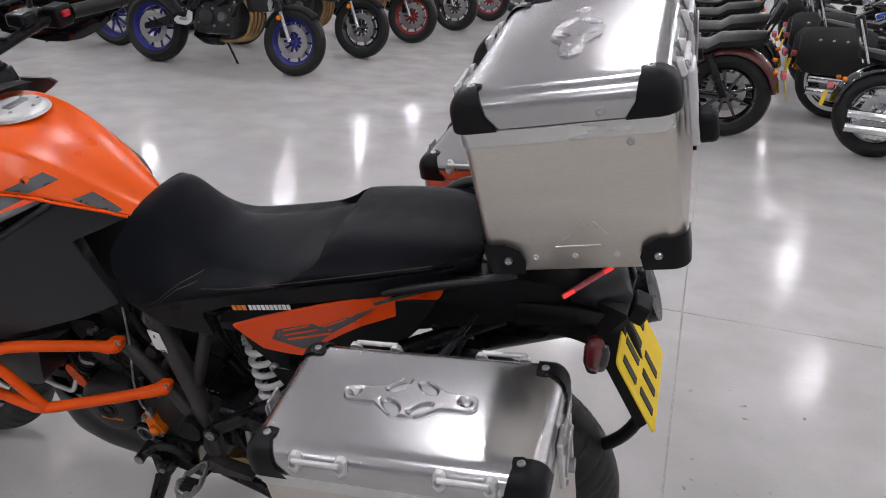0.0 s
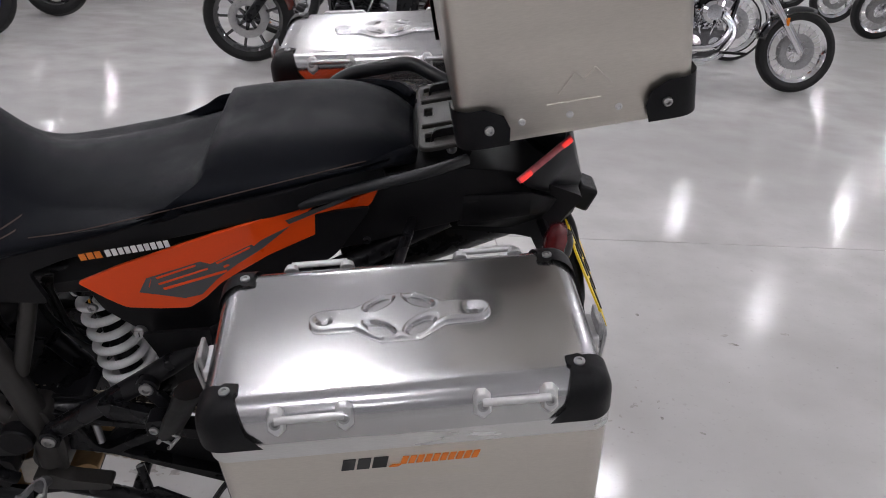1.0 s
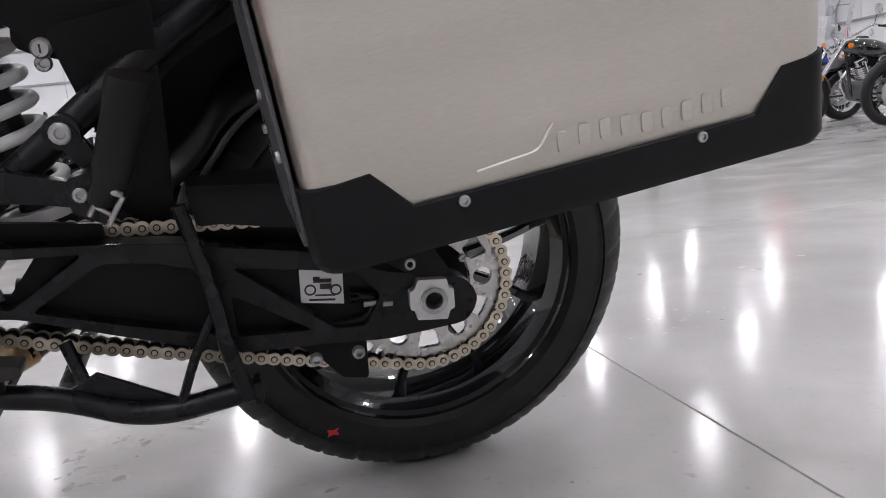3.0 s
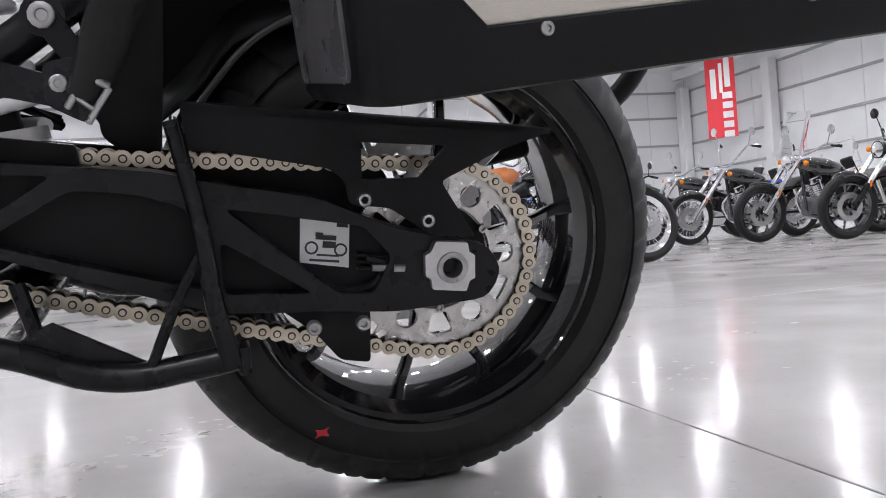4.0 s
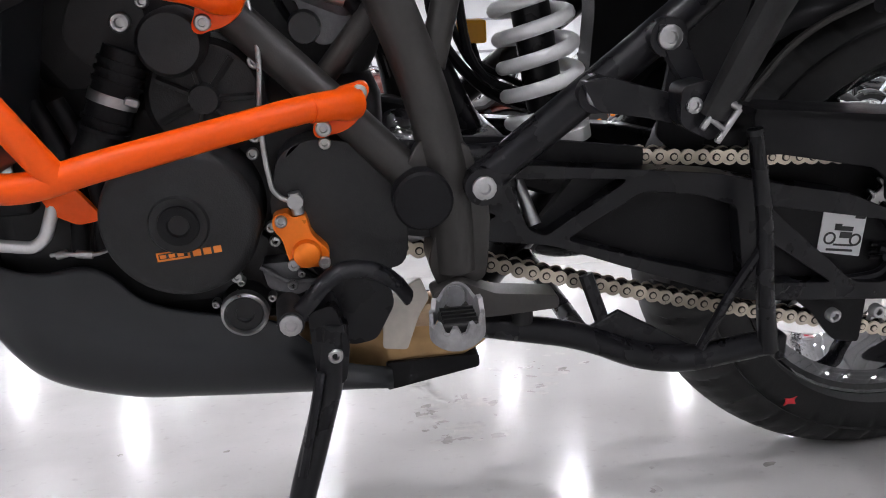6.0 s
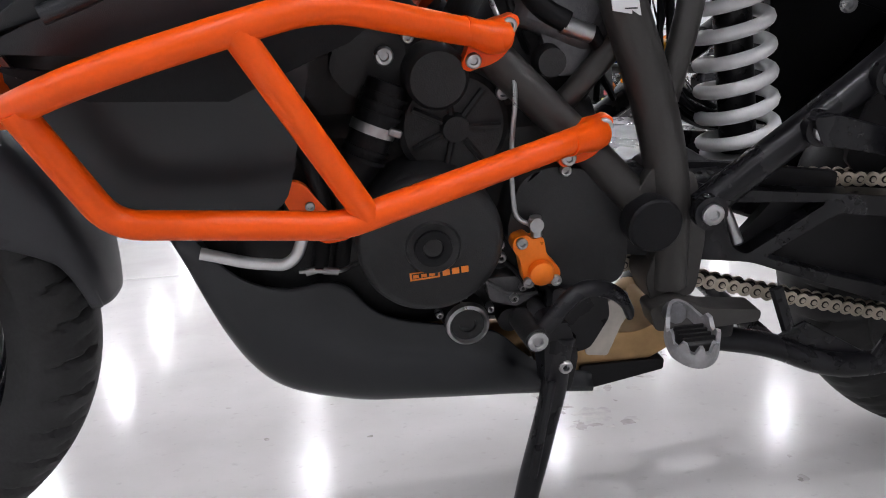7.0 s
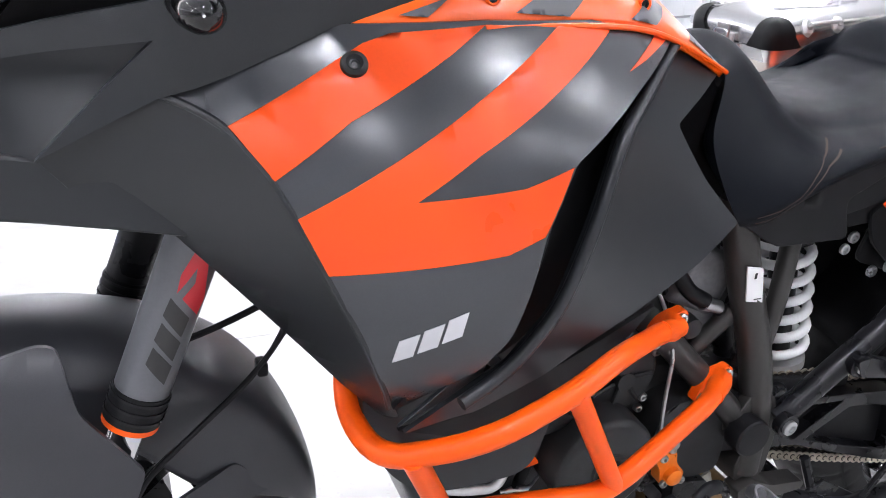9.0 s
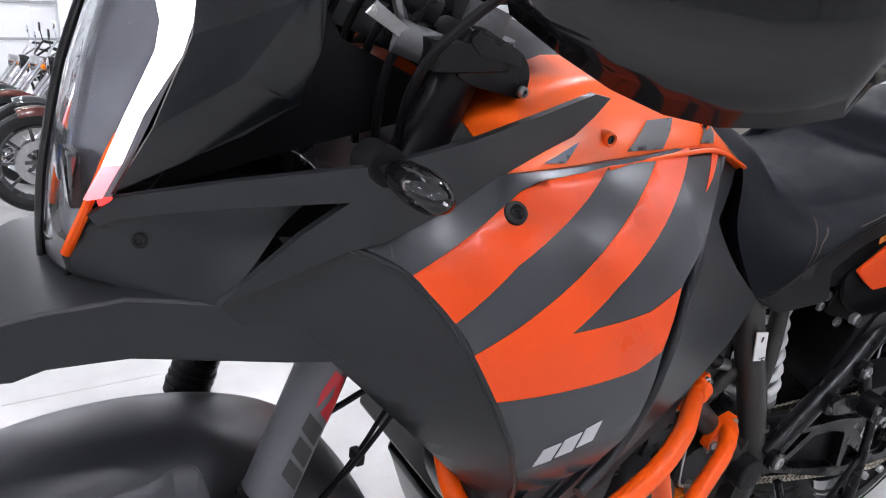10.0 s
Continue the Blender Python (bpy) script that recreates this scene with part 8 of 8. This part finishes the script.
def naked_bike(m, rim, body, label):
    """An upright road bike: front wheel at +x."""
    t = thing("motorcycle", label, "motorcycle", m, "motorcycles on show")
    small_wheel(t, "rear_wheel", 0, 0.315, 0.088, rim)
    small_wheel(t, "front_wheel", 1.43, 0.3, 0.06, rim)
    eng = part("engine", box(B(), (0.72, 0, 0.46), (0.46, 0.34, 0.3)), ENGINE, t, bevel=0.04)
    part("cylinder_block", box(B(), (0.84, 0, 0.66), (0.22, 0.32, 0.24), Matrix.Rotation(radians(25), 3, "Y")), ENGINE, eng, bevel=0.02)
    for s in (-1, 1):
        part("clutch_cover", lathe(B(), [(0.001, 0.2 * s), (0.05, 0.2 * s), (0.07, 0.19 * s), (0.076, 0.15 * s), (0.001, 0.15 * s)], 28, (0.64, 0, 0.46)), ENGINE, eng)
        part("side_cover", lathe(B(), [(0.001, 0.205 * s), (0.034, 0.205 * s), (0.046, 0.19 * s), (0.05, 0.15 * s), (0.001, 0.15 * s)], 24, (0.8, 0, 0.46)), ENGINE_GREY, eng)
        for u, z in ((0.56, 0.4), (0.6, 0.54), (0.7, 0.53), (0.72, 0.38), (0.86, 0.4), (0.87, 0.53), (0.92, 0.6), (0.84, 0.66)):
            part("bolt", bolt_mesh(B(), (u, 0.172 * s, z), 0.012, 0.012, (0, s, 0)), STEEL, eng)
        for a, c in (((0.52, 0.6), (0.62, 0.68)), ((0.66, 0.6), (0.8, 0.72)), ((0.75, 0.56), (0.93, 0.68)), ((0.9, 0.48), (0.97, 0.6))):
            part("hose", tube(B(), [(a[0], 0.17 * s, a[1]), ((a[0] + c[0]) / 2, 0.195 * s, (a[1] + c[1]) / 2 - 0.02), (c[0], 0.165 * s, c[1])], 0.014, 8, 0.03), BLACK, eng)
    part("radiator", box(B(), (1.03, 0, 0.66), (0.04, 0.32, 0.26), Matrix.Rotation(radians(-15), 3, "Y")), BLACK, t, bevel=0.008)
    part("swingarm", sheet(B(), round_poly([(-0.04, 0.29), (0.3, 0.37), (0.48, 0.42), (0.48, 0.52), (0.3, 0.46), (-0.04, 0.345)], 0.02), -0.14, 0.28), SATIN, t, bevel=0.008)
    for i, y in enumerate((-0.1, -0.03, 0.04, 0.11)):
        part("header_pipe", tube(B(), [(0.98, y, 0.62), (1.06, y, 0.5), (1.0, y * 0.8, 0.3), (0.8, y * 0.5, 0.25), (0.6, 0.06, 0.26)], 0.017, 10, 0.09), BROWN, t)
    part("silencer", tube(B(), [(0.66, 0.06, 0.25), (0.48, 0.08, 0.24), (0.36, 0.12, 0.29)], (0.05, 0.045), 14, 0.06), SATIN, t)
    skin(t, "fuel_tank", [(0.46, 0.76, 0.84, 0.1), (0.55, 0.74, 0.95, 0.14), (0.7, 0.72, 1.05, 0.19), (0.85, 0.74, 1.08, 0.21), (0.98, 0.8, 1.04, 0.18), (1.05, 0.86, 0.98, 0.1)], body, "glossy fuel tank")
    skin(t, "seat", [(-0.22, 0.9, 0.95, 0.06), (-0.1, 0.86, 0.95, 0.12), (0.1, 0.84, 0.93, 0.14), (0.2, 0.8, 0.86, 0.15), (0.42, 0.76, 0.83, 0.13), (0.5, 0.78, 0.86, 0.08)], LEATHER)
    skin(t, "tail_unit", [(-0.3, 0.88, 0.93, 0.04), (-0.15, 0.8, 0.89, 0.1), (0.1, 0.72, 0.85, 0.12), (0.4, 0.66, 0.78, 0.13)], body)
    part("plate_hanger", tube(B(), [(-0.25, 0, 0.88), (-0.38, 0, 0.72), (-0.42, 0, 0.6)], 0.015, 8, 0.05), BLACK, t)
    part("number_plate", box(B(), (-0.43, 0, 0.6), (0.006, 0.2, 0.16)), YELLOW, t)
    f = part("frame", tube(B(), [(0.95, -0.14, 0.9), (0.7, -0.2, 0.72), (0.48, -0.17, 0.5)], 0.03, 10, 0.1), SATIN, t)
    part("frame_tube", tube(B(), [(0.95, 0.14, 0.9), (0.7, 0.2, 0.72), (0.48, 0.17, 0.5)], 0.03, 10, 0.1), SATIN, f)
    for s in (-1, 1):
        leg = part("fork_leg", cyl(B(), (1.12, 0.1 * s, 0.98), (1.33, 0.1 * s, 0.55), 0.026, 12), SATIN, t)
        part("slider", cyl(B(), (1.33, 0.1 * s, 0.55), (1.43, 0.1 * s, 0.3), 0.02, 12), CHROME, leg)
        part("brake_caliper", box(B(), (1.36, 0.085 * s, 0.38), (0.06, 0.05, 0.1)), SATIN, leg, bevel=0.01)
        part("reflector", cyl(B(), (1.33, 0.13 * s, 0.5), (1.33, 0.135 * s, 0.5), 0.022, 12), AMBER, leg)
        part("grip", cyl(B(), (0.98, 0.38 * s, 1.1), (1.01, 0.26 * s, 1.11), 0.018, 10), RUBBER, t)
        mr = part("mirror", tube(B(), [(1.02, 0.25 * s, 1.12), (1.03, 0.34 * s, 1.26)], 0.006, 6), SATIN, t)
        part("mirror_head", box(B(), (1.03, 0.37 * s, 1.29), (0.025, 0.13, 0.07)), BLACK, mr, bevel=0.01)
        part("foot_peg", cyl(B(), (0.42, 0.16 * s, 0.42), (0.42, 0.26 * s, 0.42), 0.014, 8), STEEL, t)
        part("heel_guard", sheet(B(), round_poly([(0.29, 0.4), (0.33, 0.44), (0.42, 0.42), (0.44, 0.5), (0.49, 0.49), (0.48, 0.4), (0.42, 0.36), (0.33, 0.37)], 0.012), 0.17 * s, 0.012), ALU_CAST, t, bevel=0.003)
    part("handlebar", tube(B(), [(0.98, -0.38, 1.1), (1.04, -0.2, 1.12), (1.06, 0, 1.07), (1.04, 0.2, 1.12), (0.98, 0.38, 1.1)], 0.012, 10, 0.06), SATIN, t)
    arc_fender(t, "front_fender", 1.43, 0.3, 0.325, 0.065, 45, 160, BLACK)
    lamp = part("headlight", lathe(B(), [(0.001, 1.1), (0.06, 1.12), (0.09, 1.18), (0.09, 1.21), (0.001, 1.22)], 20, (0, 0, 0.93), axis="x"), BLACK, t)
    part("lens", lathe(B(), [(0.001, 1.226), (0.05, 1.224), (0.08, 1.212), (0.001, 1.21)], 20, (0, 0, 0.93), axis="x"), CHROME, lamp)
    part("shock", cyl(B(), (0.36, 0, 0.45), (0.42, 0, 0.72), 0.04, 12), SATIN, t)
    part("side_stand", tube(B(), [(0.64, 0.16, 0.25), (0.7, 0.29, 0.012), (0.74, 0.3, 0.012)], 0.011, 8, 0.02), SATIN, t)
    part("chain", tube(B(), [(0.02, 0.12, 0.41), (0.45, 0.12, 0.5)], 0.008, 6), STEEL, t)
    return t


def cruiser(m, body, label, wire=True, bags=False, screen=False, white=False, chrome=True, high=False):
    """A low V-twin cruiser: front wheel at +x."""
    bright = CHROME if chrome else SATIN
    t = thing("motorcycle", label, "motorcycle", m, "motorcycles on show")
    small_wheel(t, "rear_wheel", 0, 0.32, 0.075, GLOSS, wire=wire, rim_r=0.215, white=white, spokes=9)
    small_wheel(t, "front_wheel", 1.6, 0.33, 0.052, GLOSS, wire=wire, rim_r=0.25, white=white, spokes=9)
    eng = part("engine", box(B(), (0.78, 0, 0.36), (0.4, 0.26, 0.22)), SATIN if not chrome else ENGINE_GREY, t, bevel=0.04)
    for s, a in ((-1, -24), (1, 24)):
        prof = [(0.001, 0.06)]
        for k in range(8):
            q = 0.1 + 0.026 * k
            prof += [(0.062, q - 0.002), (0.082, q), (0.082, q + 0.01), (0.062, q + 0.012)]
        bm = lathe(B(), prof + [(0.001, 0.32)], 20, axis="z")
        bm.transform(Matrix.Translation((0.78, 0, 0.36)) @ Matrix.Rotation(radians(a), 4, "Y"))
        c = part("cylinder", bm, bright, eng, "finned cylinder")
        hd = box(B(), (0, 0, 0.35), (0.15, 0.17, 0.09))
        hd.transform(Matrix.Translation((0.78, 0, 0.36)) @ Matrix.Rotation(radians(a), 4, "Y"))
        part("rocker_cover", hd, bright, c, bevel=0.02)
        part("push_rod", cyl(B(), (0.78 + 0.04 * s, -0.12, 0.42), (0.78 + 0.13 * s, -0.1, 0.68), 0.011, 8), CHROME, c)
        part("push_rod", cyl(B(), (0.78 + 0.04 * s, 0.12, 0.42), (0.78 + 0.13 * s, 0.1, 0.68), 0.011, 8), CHROME, c)
    for s in (-1, 1):
        part("round_cover", lathe(B(), [(0.001, 0.185 * s), (0.05, 0.185 * s), (0.085, 0.165 * s), (0.09, 0.12 * s), (0.001, 0.12 * s)], 28, (0.66, 0, 0.34)), bright, eng)
        part("cam_cover", lathe(B(), [(0.001, 0.17 * s), (0.05, 0.17 * s), (0.06, 0.12 * s), (0.001, 0.12 * s)], 24, (0.85, 0, 0.36)), bright, eng)
    part("backbone", box(B(), (0.74, 0, 0.69), (0.56, 0.1, 0.14)), SATIN, t, bevel=0.02)
    part("oil_tank", box(B(), (0.45, 0, 0.5), (0.16, 0.22, 0.22)), SATIN, t, bevel=0.03)
    part("air_cleaner", lathe(B(), [(0.001, -0.26), (0.06, -0.255), (0.085, -0.23), (0.085, -0.17), (0.001, -0.16)], 28, (0.78, 0, 0.6)), bright, eng)
    part("primary_cover", sheet(B(), round_poly([(0.42, 0.3), (0.5, 0.42), (0.7, 0.46), (0.9, 0.4), (0.92, 0.3), (0.75, 0.24), (0.5, 0.24)], 0.05, 4), 0.13, 0.06), bright, eng, bevel=0.015)
    for k, z in enumerate((0.3, 0.2)):
        part("exhaust", tube(B(), [(0.86 + 0.06 * k, -0.12, 0.6), (0.98 + 0.04 * k, -0.17, 0.5 - 0.05 * k), (0.86, -0.19, z + 0.03), (0.4, -0.2, z), (-0.25, -0.2, z + 0.02)], (0.022, 0.034), 14, 0.12), bright, t)
    skin(t, "fuel_tank", [(0.52, 0.76, 0.8, 0.05), (0.62, 0.72, 0.86, 0.12), (0.78, 0.71, 0.92, 0.16), (0.94, 0.73, 0.94, 0.15), (1.04, 0.78, 0.92, 0.09), (1.1, 0.82, 0.88, 0.04)], body, "glossy teardrop tank")
    skin(t, "seat", [(-0.22, 0.72, 0.8, 0.08), (-0.1, 0.68, 0.79, 0.11), (0.1, 0.66, 0.76, 0.13), (0.18, 0.63, 0.7, 0.15), (0.4, 0.62, 0.68, 0.15), (0.54, 0.68, 0.76, 0.08)], LEATHER)
    br = part("backrest", tube(B(), [(-0.16, -0.11, 0.68), (-0.28, -0.1, 1.0), (-0.28, 0.1, 1.0), (-0.16, 0.11, 0.68)], 0.009, 8, 0.05), bright, t)
    part("backrest_pad", box(B(), (-0.25, 0, 0.94), (0.05, 0.2, 0.16), Matrix.Rotation(radians(-18), 3, "Y")), LEATHER, br, bevel=0.02)
    arc_fender(t, "rear_fender", 0, 0.32, 0.37, 0.095, 5 if bags else 25, 170, body)
    arc_fender(t, "front_fender", 1.6, 0.33, 0.36, 0.07, 40 if bags else 72, 165, body)
    part("tail_light", box(B(), (-0.37, 0, 0.5), (0.04, 0.09, 0.05)), RED_LENS, t, bevel=0.01)
    part("number_plate", box(B(), (-0.4, 0, 0.4), (0.006, 0.17, 0.12), Matrix.Rotation(radians(12), 3, "Y")), YELLOW, t)
    f = part("frame", tube(B(), [(1.08, 0, 0.84), (0.98, 0, 0.3), (0.85, 0.08, 0.22), (0.45, 0.1, 0.22), (0.42, 0.09, 0.6)], 0.018, 10, 0.06), GLOSS, t)
    for s in (-1, 1):
        part("swingarm", tube(B(), [(0, 0.11 * s, 0.32), (0.42, 0.11 * s, 0.34)], 0.018, 8), GLOSS, f)
        part("rear_shock", cyl(B(), (0.02, 0.13 * s, 0.34), (0.16, 0.13 * s, 0.64), 0.028, 12), bright, t)
        leg = part("fork_leg", cyl(B(), (1.16, 0.095 * s, 0.92), (1.44, 0.095 * s, 0.55), 0.026, 12), CHROME, t)
        part("slider", cyl(B(), (1.44, 0.095 * s, 0.55), (1.6, 0.095 * s, 0.33), 0.034, 12), bright, leg)
        part("reflector", box(B(), (1.44, 0.13 * s, 0.56), (0.02, 0.006, 0.06)), AMBER, leg)
        part("indicator", lathe(B(), [(0.001, -0.03), (0.025, -0.02), (0.03, 0.01), (0.001, 0.03)], 14, (1.18, 0.22 * s, 0.88), axis="x"), AMBER, t)
        part("rear_indicator", lathe(B(), [(0.001, -0.022), (0.014, -0.016), (0.017, 0.008), (0.001, 0.02)], 14, (-0.3, 0.16 * s, 0.56), axis="x"), AMBER, t)
        part("grip", cyl(B(), (0.86, 0.4 * s, 1.05 + 0.15 * high), (0.94, 0.32 * s, 1.07 + 0.15 * high), 0.018, 10), RUBBER, t)
        mr = part("mirror", tube(B(), [(0.97, 0.3 * s, 1.08 + 0.15 * high), (0.99, 0.36 * s, 1.22 + 0.15 * high)], 0.006, 6), bright, t)
        part("mirror_head", lathe(B(), [(0.001, -0.012), (0.05, -0.01), (0.055, 0.006), (0.001, 0.01)], 18, (0.99, 0.38 * s, 1.24 + 0.15 * high), axis="x"), bright, mr)
        part("foot_board", box(B(), (0.98, 0.24 * s, 0.3), (0.2, 0.09, 0.02)), BLACK, t, bevel=0.006)
        if bags:
            bag = skin(t, "saddlebag", [(-0.36, 0.42, 0.66, 0.05), (-0.3, 0.36, 0.72, 0.075), (0.1, 0.34, 0.74, 0.075), (0.2, 0.4, 0.7, 0.05)], LEATHER, "black leather saddlebag")
            bag.location = (0, 0.2 * s, 0)
            for k in range(4):
                part("stud", lathe(B(), [(0.001, -0.006), (0.012, -0.004), (0.014, 0.004), (0.001, 0.006)], 10, (-0.22 + 0.1 * k, 0.078 * s, 0.62)), CHROME, bag)
    hz = 0.15 if high else 0.0
    part("handlebar", tube(B(), [(0.86, -0.4, 1.05 + hz), (0.97, -0.3, 1.09 + hz), (1.1, -0.1, 0.96), (1.1, 0.1, 0.96), (0.97, 0.3, 1.09 + hz), (0.86, 0.4, 1.05 + hz)], 0.013, 10, 0.06), bright, t)
    lamp = part("headlight", lathe(B(), [(0.001, 1.14), (0.06, 1.16), (0.085, 1.22), (0.088, 1.27), (0.001, 1.275)], 22, (0, 0, 0.88), axis="x"), bright, t)
    part("lens", lathe(B(), [(0.001, 1.285), (0.05, 1.282), (0.08, 1.27), (0.001, 1.268)], 22, (0, 0, 0.88), axis="x"), CHROME, lamp)
    if screen:
        rows = [[(1.24 - 0.1 * k - 0.4 * (0.2 * i / 3) ** 2, 0.22 * i / 3, 0.95 + 0.5 * k) for i in range(-3, 4)] for k in (0, 0.3, 0.6, 1.0)]
        w = part("windscreen", rings(B(), rows, close_ring=False, caps=False), SCREEN, t, "clear touring windscreen")
        k = w.modifiers.new("solid", "SOLIDIFY")
        k.thickness = 0.004
    part("side_stand", tube(B(), [(0.8, 0.14, 0.24), (0.78, 0.28, 0.01)], 0.012, 8), SATIN, t)
    return t


def spot(x, y, turn, lean=-7):
    """Stands a motorcycle with its rear wheel at (x, y), heading turned, leaning on its stand."""
    return pose(x, y, 0.0, 0, 0, turn) @ pose(0, 0, 0.004, lean, 0, 0)


def showroom():
    # road bikes facing +x, front wheels in a line
    a = naked_bike(spot(-4.6, 5.06, 1), BLUE, BLUE_TANK, "dark road motorcycle with deep blue wheels")
    c = naked_bike(spot(-4.47, 6.3, 0), GLOSS, GLOSS, "black road motorcycle with black wheels")
    d = naked_bike(spot(-4.36, 7.55, -1), RED_RIM, GLOSS, "black road motorcycle with red wheel rims")
    copy_thing(c, spot(-4.24, 8.8, 1))
    copy_thing(d, spot(-4.12, 10.1, 0))
    copy_thing(c, spot(-4.0, 11.35, 0))
    copy_thing(a, spot(-3.9, 12.6, 0))
    copy_thing(c, spot(-3.8, 13.9, 0))
    copy_thing(a, spot(-5.45, 5.6, 178))
    copy_thing(c, spot(-5.5, 6.9, 181))
    copy_thing(d, spot(-5.5, 8.2, 180))
    copy_thing(c, spot(-5.5, 9.5, 179))
    # cruisers facing -x
    e = cruiser(spot(0.54, 4.77, 180), MAROON, "black and maroon cruiser with black cast wheels", wire=False, chrome=False)
    f = cruiser(spot(0.62, 6.0, 181), GLOSS, "black cruiser with wire wheels", chrome=True)
    copy_thing(e, spot(0.6, 7.2, 180))
    copy_thing(f, spot(0.6, 8.5, 179))
    copy_thing(e, spot(0.6, 9.7, 180))
    copy_thing(f, spot(0.6, 11.0, 180))
    # cruisers facing +x
    g = cruiser(spot(1.57, 4.66, 0) @ Matrix.Scale(0.93, 4), GLOSS, "black cruiser with bright chrome engine and wire wheels")
    h = cruiser(spot(1.43, 5.86, 1), COPPER, "burnt orange cruiser with saddlebags and whitewall tyres", bags=True, white=True, screen=True)
    i = cruiser(spot(1.45, 7.1, 0), BLUE_TANK, "blue touring cruiser with a clear windscreen", bags=True, screen=True)
    copy_thing(g, spot(1.5, 8.4, 0))
    copy_thing(h, spot(1.5, 9.7, 0))
    # the row beyond, facing -x
    k = cruiser(spot(7.45, 5.5, 176), GLOSS, "low black cruiser with black cast wheels", wire=False, chrome=False)
    n = cruiser(spot(7.3, 6.7, 178), GLOSS, "black touring cruiser with a clear windscreen and chrome fork", wire=False, screen=True)
    j = cruiser(spot(7.1, 7.85, 180), GLOSS, "black cruiser with tall bars and wire wheels", high=True)
    copy_thing(f, spot(7.2, 9.1, 181))
    copy_thing(k, spot(7.2, 10.4, 180))
    copy_thing(e, spot(8.4, 6.4, 2))
    copy_thing(k, spot(8.4, 7.9, 0))
    copy_thing(n, spot(8.4, 9.4, 0))
    copy_thing(i, spot(8.4, 10.9, 0))
    copy_thing(g, spot(8.5, 4.4, 0))


showroom()
